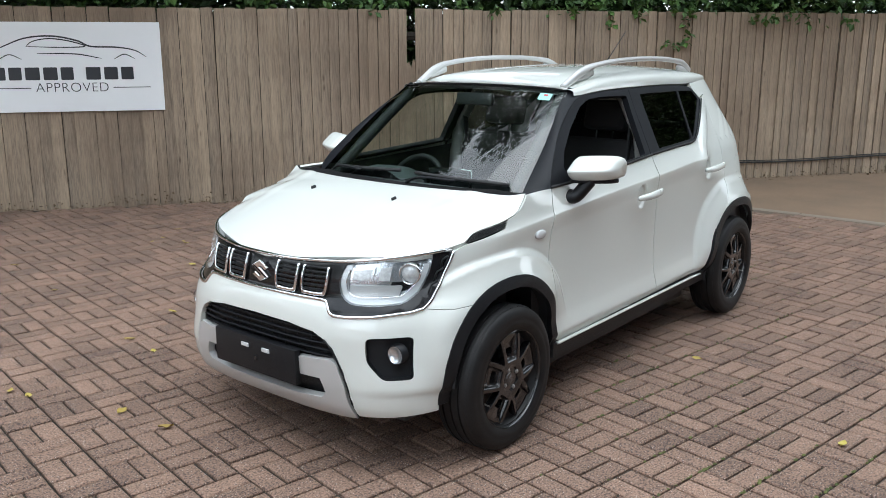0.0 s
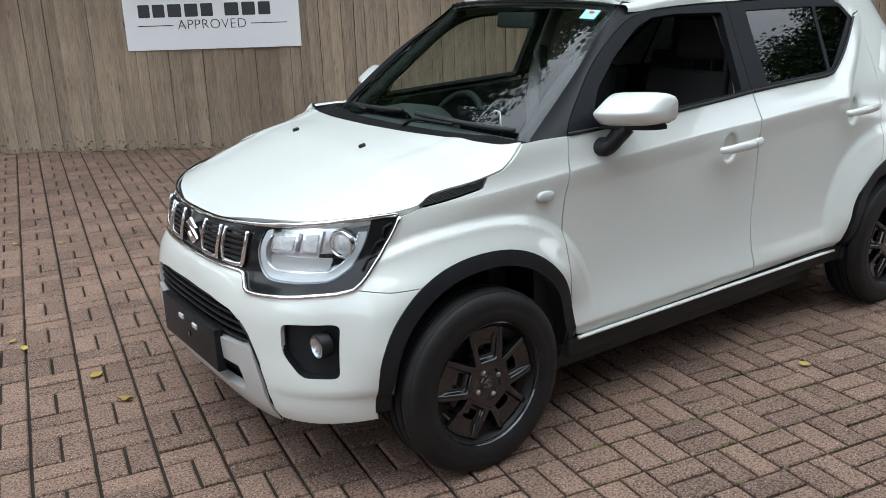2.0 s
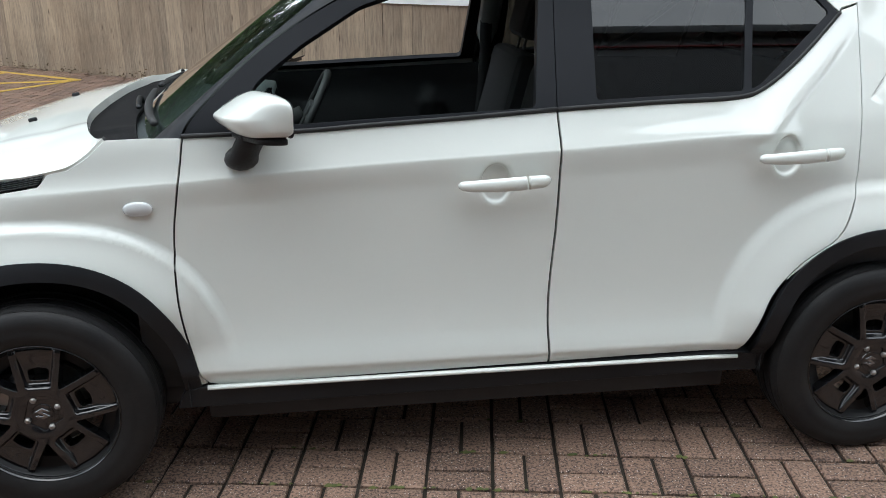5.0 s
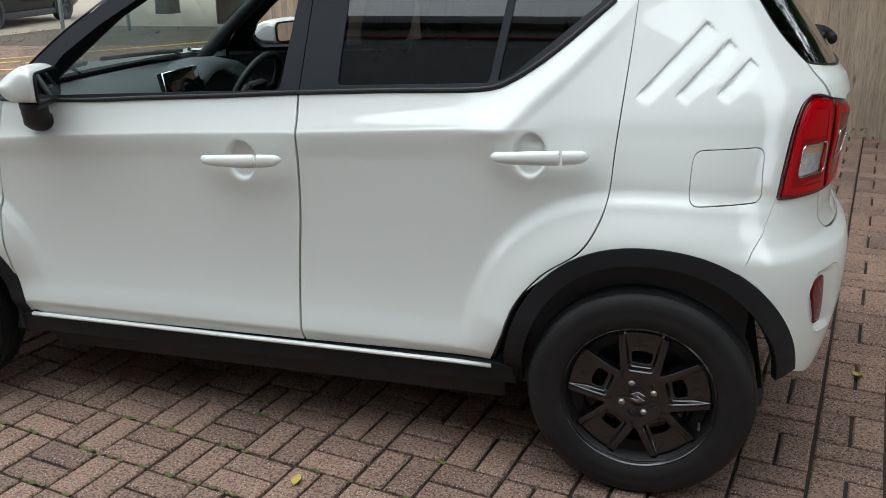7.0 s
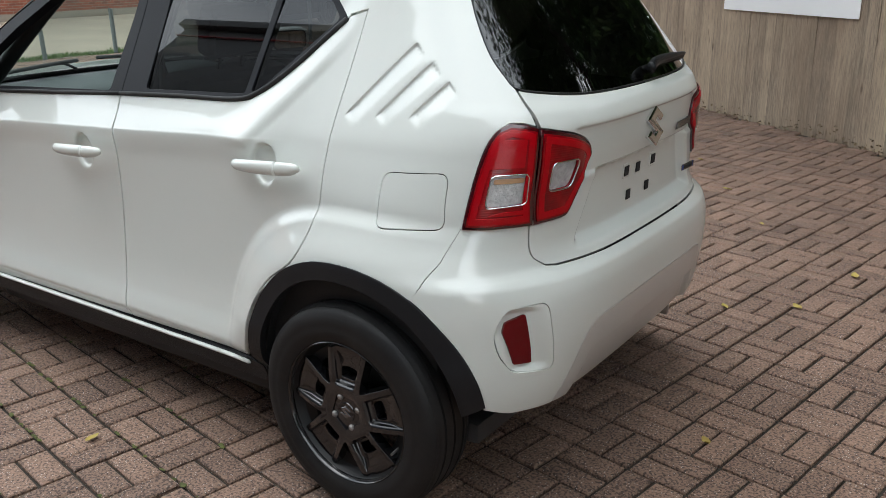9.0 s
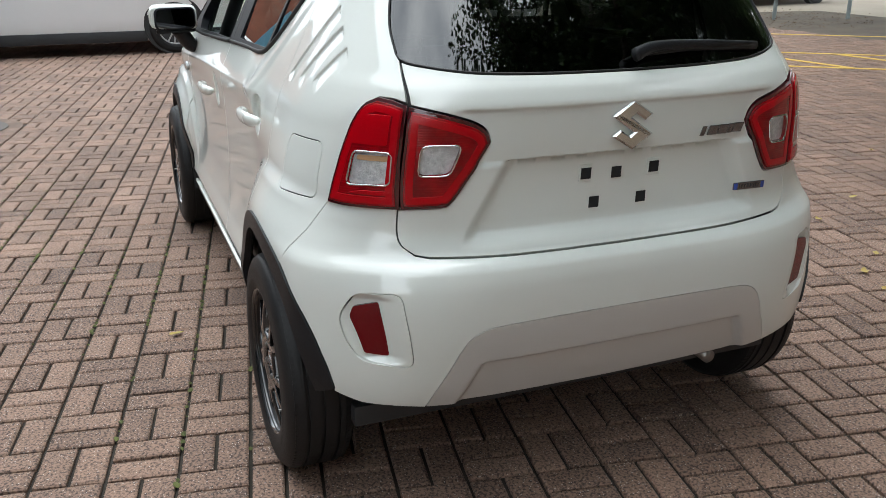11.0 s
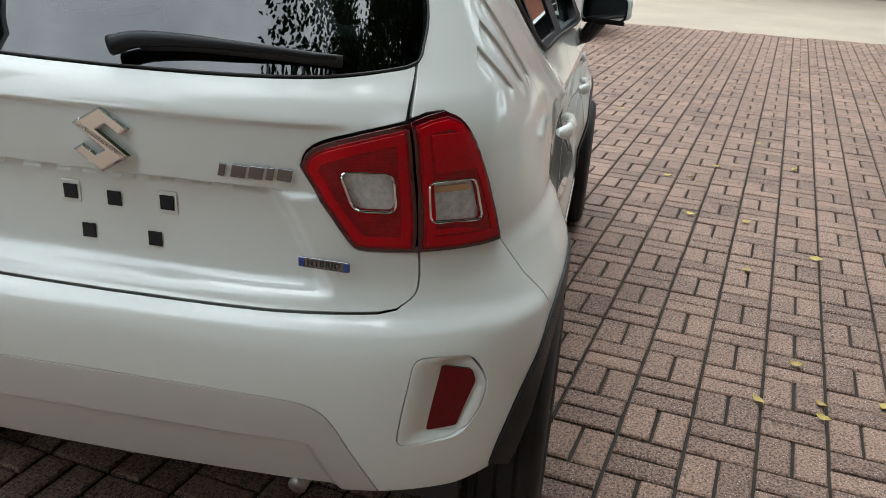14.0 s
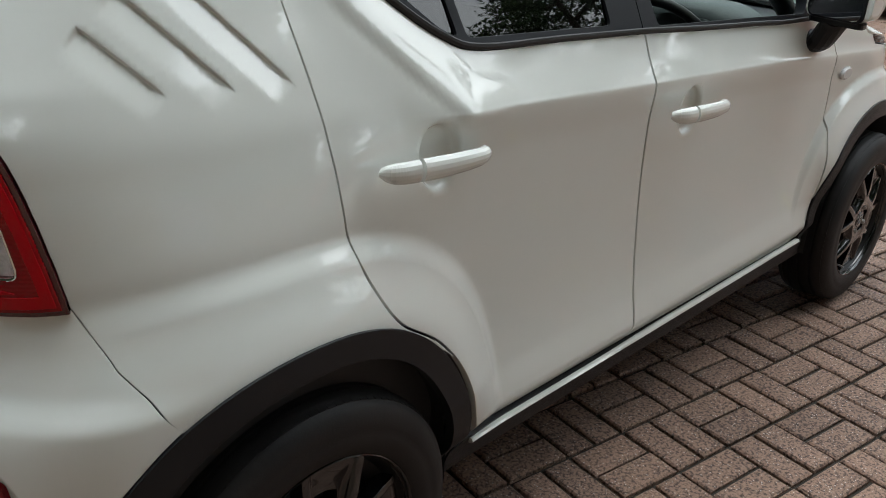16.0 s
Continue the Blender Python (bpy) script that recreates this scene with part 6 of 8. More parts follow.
WHITEPAINT = material("worn_white_road_paint", (0.62, 0.60, 0.55), 0.7, vary=0.4, vary_scale=4, fine=0.4, fine_scale=60, tint=(0.40, 0.36, 0.31))
LEAF = material("tree_leaf", (0.060, 0.110, 0.026), 0.5, island=0.9, tint=(0.020, 0.048, 0.012), vary=0.1, vary_scale=3)
IVY = material("climber_leaf", (0.110, 0.205, 0.045), 0.45, island=0.9, tint=(0.035, 0.085, 0.020), vary=0.1, vary_scale=3)
BARK = material("bark", (0.085, 0.066, 0.050), 0.9, vary=0.5, vary_scale=6, fine=0.4, fine_scale=50, bump=1.0, bump_scale=40, stretch=(3, 3, 0.6))
GRASS = material("verge_grass", (0.130, 0.210, 0.045), 0.7, island=0.9, tint=(0.055, 0.105, 0.025))
MOSS = material("joint_moss", (0.115, 0.125, 0.035), 0.95, island=0.8, tint=(0.060, 0.070, 0.022), fine=0.3, fine_scale=200)
FALLEN = material("fallen_leaf", (0.50, 0.42, 0.09), 0.6, island=0.8, tint=(0.30, 0.20, 0.05), vary=0.2, vary_scale=40)
POST = material("galvanised_post", (0.21, 0.235, 0.235), 0.5, metal=0.35, vary=0.4, vary_scale=12, fine=0.2, fine_scale=90, tint=(0.14, 0.155, 0.15))
IRON = material("cast_iron", (0.075, 0.068, 0.060), 0.6, metal=0.6, vary=0.4, vary_scale=14, tint=(0.12, 0.085, 0.06), bump=0.4, bump_scale=120)
CLAD = material("grey_shutter_steel", (0.165, 0.195, 0.210), 0.45, metal=0.3, vary=0.25, vary_scale=3, fine=0.15, fine_scale=60, tint=(0.12, 0.14, 0.15))
CABLE = material("black_cable", (0.018, 0.018, 0.018), 0.6, vary=0.2)
GLAZE = material("showroom_glass", (0.018, 0.021, 0.026), 0.06, spec=0.6, vary=0.2, vary_scale=0.6, tint=(0.03, 0.035, 0.04))
GREYCLAD = material("grey_cladding", (0.20, 0.21, 0.225), 0.5, vary=0.2, vary_scale=0.8, fine=0.1, fine_scale=30)
REDBAND = material("red_fascia_band", (0.50, 0.015, 0.02), 0.35, coat=0.3, vary=0.1, vary_scale=2)


def wall_brick(name):
    m = bpy.data.materials.new(name)
    m.use_nodes = True
    nt = m.node_tree
    b = nt.nodes["Principled BSDF"]
    tc_ = nt.nodes.new("ShaderNodeTexCoord")
    sep = nt.nodes.new("ShaderNodeSeparateXYZ")
    mp = nt.nodes.new("ShaderNodeCombineXYZ")
    nt.links.new(tc_.outputs["Object"], sep.inputs[0])
    nt.links.new(sep.outputs["Y"], mp.inputs["X"])
    nt.links.new(sep.outputs["Z"], mp.inputs["Y"])
    br = nt.nodes.new("ShaderNodeTexBrick")
    br.inputs["Scale"].default_value = 1.0
    br.inputs["Brick Width"].default_value, br.inputs["Row Height"].default_value, br.inputs["Mortar Size"].default_value = 0.225, 0.075, 0.006
    br.inputs["Color1"].default_value, br.inputs["Color2"].default_value, br.inputs["Mortar"].default_value = (0.36, 0.105, 0.055, 1), (0.23, 0.070, 0.042, 1), (0.32, 0.25, 0.19, 1)
    nz = nt.nodes.new("ShaderNodeTexNoise")
    nz.inputs["Scale"].default_value = 1.4
    mx = nt.nodes.new("ShaderNodeMix")
    mx.data_type, mx.blend_type = "RGBA", "MULTIPLY"
    mx.inputs["Factor"].default_value = 0.6
    nt.links.new(mp.outputs[0], br.inputs["Vector"])
    nt.links.new(tc_.outputs["Object"], nz.inputs["Vector"])
    nt.links.new(br.outputs["Color"], mx.inputs["A"])
    nt.links.new(nz.outputs["Fac"], mx.inputs["B"])
    nt.links.new(mx.outputs["Result"], b.inputs["Base Color"])
    bp = nt.nodes.new("ShaderNodeBump")
    bp.inputs["Distance"].default_value, bp.inputs["Strength"].default_value = 0.006, 0.8
    bp.invert = True
    nt.links.new(br.outputs["Fac"], bp.inputs["Height"])
    nt.links.new(bp.outputs[0], b.inputs["Normal"])
    b.inputs["Roughness"].default_value = 0.85
    return m


BRICKWALL = wall_brick("red_brickwork")

FENCE_AT, FENCE_ALONG = Vector((-1.337, -5.30, 0)), Vector((-0.802, 0.597, 0)).normalized()
FENCE_OUT = Vector((FENCE_ALONG.y, -FENCE_ALONG.x, 0))  # towards the yard
if FENCE_OUT.dot(Vector((1, 1, 0))) < 0:
    FENCE_OUT = -FENCE_OUT
FENCE_M = Matrix(((-FENCE_ALONG.x * -1, FENCE_OUT.x, 0, FENCE_AT.x), (FENCE_ALONG.y, FENCE_OUT.y, 0, FENCE_AT.y), (0, 0, 1, 0), (0, 0, 0, 1)))


def by_fence(a, o, z):
    """A point a metres along the fence, o metres in front of it."""
    return FENCE_AT + FENCE_ALONG * a + FENCE_OUT * o + Vector((0, 0, z))


def sheet(name, corners, z, mat, label, category, thick=0.05):
    n = len(corners)
    v = [(x, y, z) for x, y in corners] + [(x, y, z - thick) for x, y in corners]
    f = [tuple(range(n)), tuple(range(2 * n - 1, n - 1, -1))] + [(i, n + i, n + (i + 1) % n, (i + 1) % n) for i in range(n)]
    me = mesh_of(name, v, f, mat, None, False)
    bm_ = bmesh.new()
    bm_.from_mesh(me)
    bmesh.ops.recalc_face_normals(bm_, faces=bm_.faces)
    bm_.to_mesh(me)
    bm_.free()
    return tagged(new(name, me), label, category, "", "structure")


sheet("ground", [(-600, -600), (600, -600), (600, 600), (-600, 600)], -0.055, CONCRETE, "worn pale concrete ground reaching away from the yard", "ground", 0.3)
pave_poly = [(-4.75, -2.72), (4.95, -9.98), (11.05, -9.2), (11.05, 7.2), (-4.75, 7.2)]
paving = sheet("paving", pave_poly, -0.014, SAND, "reddish-brown block paving with sandy joints", "paving", 0.04)
sheet("tarmac", [(-30, 16), (-4.88, -2.62), (-4.88, 7.2), (-4.88, 20), (-30, 20)], 0.004, TARMAC, "smooth brown tarmac strip beside the fence", "tarmac", 0.05)
SOIL = material("bare_soil", (0.135, 0.105, 0.075), 0.95, vary=0.6, vary_scale=1.6, fine=0.5, fine_scale=40, tint=(0.060, 0.046, 0.033), bump=1.0, bump_scale=50)
sheet("soil_strip", [(11.06, -5.0), (11.55, -5.1), (12.0, -6.0), (12.1, -9.0), (11.5, -13.5), (7.0, -13.5), (6.4, -10.0), (11.06, -9.25)], -0.047, SOIL, "bare soil strip with leaf litter beside the paving", "soil", 0.005)
edge = empty("edging", "weathered pale concrete edging between paving and tarmac", "edging", "", "structure")
rnd = random.Random(5)
y = -2.6
while y < 7.0:
    ln = 0.90 + rnd.uniform(-0.02, 0.02)
    bm = box(-4.885, -4.765, y + 0.004, y + ln - 0.004, -0.05, 0.006 + rnd.uniform(-0.002, 0.003), 0.006)
    bm_part("kerb_stone", bm, EDGING, edge)
    y += ln
sheet("road_line", [(11.10, -5.4), (11.10, 7.0), (11.28, 7.0), (11.28, -5.4)], -0.049, WHITEPAINT, "worn white line at the edge of the paving", "road marking", 0.004)

# fence of upright boards
fence = empty("fence", "tall weathered close-board timber fence with a broken board", "fence")
rnd = random.Random(11)
a = -9.4
board_meshes = []


def board_mesh(w, h, warp):
    t = 0.018
    n = 4
    v, f = [], []
    for i in range(n + 1):
        z = h * i / n
        o = warp * math.sin(math.pi * i / n)
        v += [(0, o, z), (w, o + t * 0.60, z), (w, o - t * 0.8, z), (0, o - t, z)]
    for i in range(n):
        k = i * 4
        f += [(k + j, k + (j + 1) % 4, k + 4 + (j + 1) % 4, k + 4 + j) for j in range(4)]
    f += [(3, 2, 1, 0), (4 * n, 4 * n + 1, 4 * n + 2, 4 * n + 3)]
    me = mesh_of("board", v, f, WOOD, None, False)
    return me


for k in range(14):
    board_meshes.append((0.092 + 0.0026 * k, board_mesh(0.092 + 0.0026 * k, 2.06 + rnd.uniform(-0.006, 0.006), rnd.uniform(-0.006, 0.008))))
yaw_f = math.atan2(FENCE_ALONG.y, FENCE_ALONG.x)
while a < 12.0:
    w, me = rnd.choice(board_meshes)
    broken = 2.53 <= a + w / 2 <= 2.66
    p = by_fence(a + w, rnd.uniform(-0.004, 0.005), -0.03 + rnd.uniform(-0.005, 0.005))
    if not broken:
        o = new("board", me)
        o.parent = fence
        # local x runs back along the fence so that the board's face looks at the yard
        o.matrix_local = Matrix.Translation(p) @ Euler((0, 0, yaw_f + math.pi)).to_matrix().to_4x4() @ Euler((0, radians(rnd.uniform(-0.25, 0.25)), 0)).to_matrix().to_4x4()
    else:
        v = [(0, 0, 0), (w, 0, 0), (w, 0, 1.47), (w * 0.7, 0, 1.50), (w * 0.45, 0, 1.44), (w * 0.2, 0, 1.53), (0, 0, 1.50)]
        v += [(x, -0.018, z) for x, _, z in v]
        f = [tuple(range(6, -1, -1)), tuple(range(7, 14))] + [(i, (i + 1) % 7, 7 + (i + 1) % 7, 7 + i) for i in range(7)]
        o = new("board", mesh_of("broken_board", v, f, WOOD, None, False))
        o.parent = fence
        o.matrix_local = Matrix.Translation(p) @ Euler((0, 0, yaw_f + math.pi)).to_matrix().to_4x4()
        tagged(o, "snapped short board")
    a += w + rnd.uniform(0.0, 1.0) ** 2 * 0.0075 + 0.001
# dark sheet added behind the boards so that their gaps look shaded
for a0, a1 in ((-9.4, 2.52), (2.68, 12.0)):
    c0, c1 = by_fence(a0, -0.030, 0), by_fence(a1, -0.030, 0)
    d_ = FENCE_OUT * 0.008
    v = [(c + e_ + Vector((0, 0, z_)))[:] for z_ in (0.0, 1.985) for c, e_ in ((c0, d_), (c1, d_), (c1, -d_), (c0, -d_))]
    part("backing_board", (v, [(3, 2, 1, 0), (4, 5, 6, 7)] + [(i, (i + 1) % 4, 4 + (i + 1) % 4, 4 + i) for i in range(4)]), OLDWOOD, fence)
for z in (0.35, 1.05, 1.75):
    g = tube([by_fence(-9.4, -0.075, z), by_fence(12.0, -0.075, z)], 0, 4, squash=(0.03, 0.045))
    part("rail", g, OLDWOOD, fence)
for a in np.arange(-9, 12, 2.7):
    g = tube([by_fence(a, -0.16, 0), by_fence(a, -0.16, 1.95)], 0.05, 4)
    part("post", g, OLDWOOD, fence)
cab = [by_fence(a, 0.028, 0.205 + 0.012 * math.sin(a * 2.3) + 0.02 * (a - 6) / 4) for a in np.linspace(5.6, 10.6, 40)]
cb = empty("fence_cable", "black cable clipped along the foot of the fence", "cable")
part("cable", (*tube(cab, 0.011, 6), None), CABLE, cb)
part("cable", (*tube([p + Vector((0, 0, 0.022)) for p in cab], 0.006, 6), None), CABLE, cb)

# sign board on the fence
sign = empty("sign_board", "white dealer sign board with a car outline, reading APPROVED", "sign")
sm = Matrix.Translation(by_fence(-0.93, 0.030, 1.44)) @ Euler((radians(90), 0, yaw_f + math.pi)).to_matrix().to_4x4()
if (sm.to_3x3() @ Vector((0, 0, 1))).dot(FENCE_OUT) < 0:
    sm = Matrix.Translation(by_fence(-0.93, 0.030, 1.44)) @ Euler((radians(90), 0, yaw_f)).to_matrix().to_4x4()
part("panel", solid(rounded(rect(1.76, 0.885), 0.004), 0.006, sm @ Matrix.Translation((0, 0, -0.004)), 0.001), BOARD, sign)
fl_ = sm @ Matrix.Translation((0, 0, 0.0022))
# the brand line stays plain bars, one a letter
x = -0.745
for w in (0.145, 0.150, 0.170, 0.165, 0.150):
    part("print_bar", solid(rounded(rect(w * 0.80, 0.125, x + w / 2, -0.063), 0.012), 0.0012, fl_), INK, sign, "dark print bar")
    x += w
x += 0.085
for w in (0.175, 0.165, 0.150):
    part("print_bar", solid(rounded(rect(w * 0.80, 0.125, x + w / 2, -0.063), 0.012), 0.0012, fl_), INK, sign, "dark print bar")
    x += w
o = lettering("word", "APPROVED", 0.135, INK, fl_ @ Matrix.Translation((0.0, -0.205, 0.0006)), sign, 0.0005, 1.06, -0.002)
tagged(o, "thin charcoal word APPROVED")
for s_ in (-1, 1):
    part("print_line", solid(rect(0.36, 0.008, s_ * 0.57, -0.205), 0.0012, fl_), INK, sign)


def stroke(points, w0, w1):
    p = curve(points, 8)
    n = len(p)
    L, R = [], []
    for i in range(n):
        d = p[min(i + 1, n - 1)] - p[max(i - 1, 0)]
        d = d / np.linalg.norm(d)
        k = math.sin(math.pi * i / (n - 1)) ** 0.6
        w = (w0 + (w1 - w0) * k) / 2
        L.append(p[i] + np.array([-d[1], d[0]]) * w)
        R.append(p[i] - np.array([-d[1], d[0]]) * w)
    v = [tuple(fl_ @ Vector((q[0], q[1], 0.001))) for q in L + R]
    return v, [(i, n + i, n + i + 1, i + 1) for i in range(n - 1)]


for pts, w1 in (([(-0.80, 0.115), (-0.62, 0.20), (-0.40, 0.285), (-0.15, 0.305), (0.08, 0.260), (0.20, 0.205), (0.45, 0.195), (0.62, 0.165), (0.73, 0.10)], 0.016),
                ([(-0.40, 0.205), (-0.33, 0.255), (-0.18, 0.280), (0.0, 0.258), (0.15, 0.205), (-0.1, 0.195), (-0.40, 0.205)], 0.012),
                ([(-0.30, 0.135), (0.05, 0.130), (0.30, 0.085)], 0.012), ([(-0.66, 0.08), (-0.56, 0.125), (-0.45, 0.08)], 0.010), ([(0.42, 0.08), (0.52, 0.125), (0.62, 0.08)], 0.010)):
    part("print_curve", stroke(pts, 0.004, w1), INK, sign, "sweeping printed car outline")

# yellow bay markings with hatching and a wheelchair sign
BAY_U, BAY_W, BAY_O = Vector((0.796, -0.606, 0)), Vector((-0.606, -0.796, 0)), Vector((5.95, -4.87, 0))


def bay(u, w):
    return BAY_O + BAY_U * u + BAY_W * w


bays = empty("bay_marking", "worn yellow parking bay marking with hatched strip", "road marking", "", "structure")


def paint(points, width, name="painted_line", closed=False):
    p = [np.array([*bay(u, w).xy]) for u, w in points]
    n = len(p)
    L, R = [], []
    for i in range(n):
        d = p[min(i + 1, n - 1)] - p[max(i - 1, 0)]
        d = d / np.linalg.norm(d)
        s = np.array([-d[1], d[0]]) * width / 2
        L.append(p[i] + s)
        R.append(p[i] - s)
    v = [(q[0], q[1], 0.0065) for q in L + R] + [(q[0], q[1], 0.001) for q in L + R]
    f = [(n + i, n + i + 1, i + 1, i) for i in range(n - 1)] + [(i, i + 1, 2 * n + i + 1, 2 * n + i) for i in range(n - 1)] + [(n + i + 1, n + i, 3 * n + i, 3 * n + i + 1) for i in range(n - 1)]
    part(name, (v, f), YELLOW, bays)


for pts, w in (([(0, 0), (3.80, 0)], 0.115), ([(0, 0), (0, 4.2)], 0.075), ([(1.36, 0), (1.36, 4.2)], 0.075), ([(3.80, 0), (3.80, 4.2)], 0.075), ([(0, 4.2), (3.80, 4.2)], 0.075),
               ([(1.36, 0.1), (0.03, 1.35)], 0.085), ([(1.36, 1.35), (0.03, 2.75)], 0.085), ([(1.36, 2.75), (0.03, 4.1)], 0.085)):
    paint(pts, w)
cx, cw = 2.82, 0.68
paint([(cx + 0.46 * math.cos(t), cw + 0.46 * math.sin(t)) for t in np.radians(np.arange(-220, 25, 12))], 0.10, "painted_symbol")
paint([(2.40, 0.80), (2.52, 0.98), (3.00, 0.90), (3.12, 1.20), (2.96, 1.62)], 0.11, "painted_symbol")

# manhole cover
mh = empty("manhole_cover", "round cast-iron manhole cover set in the paving", "manhole cover")
g = lathe([(0.362, 0.003), (0.47, 0.003), (0.475, -0.03)], 48, "z")
part("mortar_collar", ([(x + 4.30, y + 2.22, z - 0.004) for x, y, z in g[0]], g[1]), material("dark_mortar", (0.17, 0.115, 0.085), 0.9, vary=0.5, vary_scale=9, fine=0.4, fine_scale=90, tint=(0.085, 0.06, 0.045), bump=0.8, bump_scale=120), mh)
v, f = lathe([(0.0, 0.004), (0.29, 0.004), (0.30, 0.002), (0.31, 0.004), (0.36, 0.005), (0.365, -0.03)], 48, "z")
part("cover_plate", ([(x + 4.30, y + 2.22, z) for x, y, z in v], f), IRON, mh)
for k in range(16):
    t = 2 * math.pi * k / 16
    g = tube([(4.30 + r * math.cos(t), 2.22 + r * math.sin(t), 0.006) for r in (0.05, 0.27)], 0, 4, squash=(0.010, 0.004))
    part("raised_rib", g, IRON, mh)
for r in (0.10, 0.19, 0.27):
    part("raised_ring", (*tube([(4.30 + r * math.cos(t), 2.22 + r * math.sin(t), 0.006) for t in np.linspace(0, 2 * math.pi, 36, endpoint=False)], 0, 4, True, squash=(0.009, 0.004)), None), IRON, mh)

# posts at the edge of the concrete
for k, (x, y, lean) in enumerate(((11.45, -6.00, 2.5), (11.25, -7.25, 1.5), (11.15, -8.45, 3), (10.60, -9.75, 4), (10.15, -11.1, -2), (9.7, -12.5, 1))):
    bm = bmesh.new()
    bmesh.ops.create_cone(bm, cap_ends=True, segments=16, radius1=0.038, radius2=0.038, depth=0.80, matrix=Matrix.Translation((0, 0, 0.39)))
    bmesh.ops.bevel(bm, geom=[e for e in bm.edges if abs(e.verts[0].co.z - 0.79) < 1e-3 and abs(e.verts[1].co.z - 0.79) < 1e-3], offset=0.010, segments=2, affect="EDGES")
    bp_ = empty("bollard", "grey galvanised steel post with grass at its foot", "bollard", "posts along the concrete")
    bm_part("post_tube", bm, POST, bp_)
    bm = bmesh.new()
    bmesh.ops.create_cone(bm, cap_ends=True, segments=16, radius1=0.042, radius2=0.042, depth=0.03, matrix=Matrix.Translation((0, 0, 0.765)))
    bm_part("post_cap", bm, POST, bp_)
    bp_.matrix_world = pose(x, y, -0.04, 0, lean, 0)


# ---- trees, climbers, verge ----
def leaf_cloud(name, spots, size, mat, rnd, droop=0.4):
    """Many small folded leaves round the spots (x, y, z, radius, count)."""
    v, f = [], []
    for cx, cy, cz, r, n in spots:
        for _ in range(n):
            d = Vector((rnd.gauss(0, 1), rnd.gauss(0, 1), rnd.gauss(0, 0.8)))
            d = d.normalized() * r * (rnd.random() ** 0.45)
            c = Vector((cx, cy, cz)) + d
            ax = Vector((rnd.gauss(0, 1), rnd.gauss(0, 1), rnd.gauss(0, 0.5) - droop)).normalized()
            side = ax.cross(Vector((rnd.gauss(0, 0.5), rnd.gauss(0, 0.5), 1))).normalized()
            L = size * rnd.uniform(0.7, 1.35)
            w = L * 0.34
            up = side.cross(ax) * (w * 0.35)
            k = len(v)
            v += [c, c + ax * L * 0.5 + side * w + up, c + ax * L, c + ax * L * 0.5 - side * w + up]
            f += [(k, k + 1, k + 2), (k, k + 2, k + 3)]
    return mesh_of(name, v, f, mat, None, False)


def tree_parts(seed, tall, spread, leaves):
    rnd = random.Random(seed)
    limbs, spots = [], []
    trunk = curve([(0, 0, -0.2), (rnd.uniform(-0.1, 0.1), rnd.uniform(-0.1, 0.1), tall * 0.25), (rnd.uniform(-0.3, 0.3), rnd.uniform(-0.3, 0.3), tall * 0.55), (rnd.uniform(-0.4, 0.4), rnd.uniform(-0.4, 0.4), tall * 0.9)], 5)
    n = len(trunk)
    limbs.append(tube(trunk, [0.24 * (1 - 0.85 * i / (n - 1)) + 0.02 for i in range(n)], 10))
    for k in range(20):
        t = rnd.uniform(0.30, 0.95)
        base = trunk[int(t * (n - 1))]
        az, up = rnd.uniform(0, 2 * math.pi), rnd.uniform(0.05, 0.6)
        ln = spread * rnd.uniform(0.65, 1.1) * (1.15 - 0.55 * t)
        tip = base + np.array([math.cos(az) * ln, math.sin(az) * ln, ln * up])
        mid = (base + tip) / 2 + np.array([0, 0, 0.2])
        br = curve([base, mid, tip], 5)
        m_ = len(br)
        limbs.append(tube(br, [0.075 * (1 - 0.85 * i / (m_ - 1)) for i in range(m_)], 6))
        for q in np.linspace(0.35, 1.0, 5):
            c = br[int(q * (m_ - 1))]
            spots.append((c[0] + rnd.uniform(-0.4, 0.4), c[1] + rnd.uniform(-0.4, 0.4), c[2] + rnd.uniform(-0.3, 0.4), rnd.uniform(0.5, 1.0), leaves))
    return joined(*limbs), leaf_cloud("crown", spots, 0.115, LEAF, rnd)


TREES = []
for seed, tall, spread in ((3, 9.5, 4.2), (8, 11.0, 4.6)):
    tk, crown = tree_parts(seed, tall, spread, 400)
    TREES.append((mesh_of("trunk", tk[0], tk[1], BARK), crown))
for k, (a, o, var, s, rz) in enumerate(((-17.5, -1.6, 1, 1.2, 45), (-13.4, -1.5, 0, 1.3, 110), (-9.5, -2.6, 0, 1.25, 0), (-6.0, -2.6, 1, 1.25, 70), (-3.2, -1.9, 0, 1.32, 140), (-0.4, -2.2, 1, 1.22, 200), (2.6, -1.6, 0, 1.34, 260), (5.2, -2.0, 1, 1.15, 320),
                                        (8.6, -2.4, 0, 1.1, 30), (11.6, -2.0, 1, 1.1, 100), (14.6, -1.2, 0, 1.0, 200), (18.0, -1.6, 1, 1.15, 20), (21.5, -1.8, 0, 1.25, 90), (25.0, -1.6, 1, 1.2, 150), (28.5, -2.0, 0, 1.25, 240), (32.0, -1.6, 1, 1.2, 300))):
    p = by_fence(a, o, 0)
    tr = empty("tree", "leafy broad-crowned tree standing behind the fence", "tree", "trees behind the fence")
    for nm, me in (("trunk", TREES[var][0]), ("crown", TREES[var][1])):
        q = new(nm, me)
        q.parent = tr
    tr.matrix_world = pose(p.x, p.y, 0, 0, 0, rz) @ Matrix.Diagonal((s, s, s, 1))
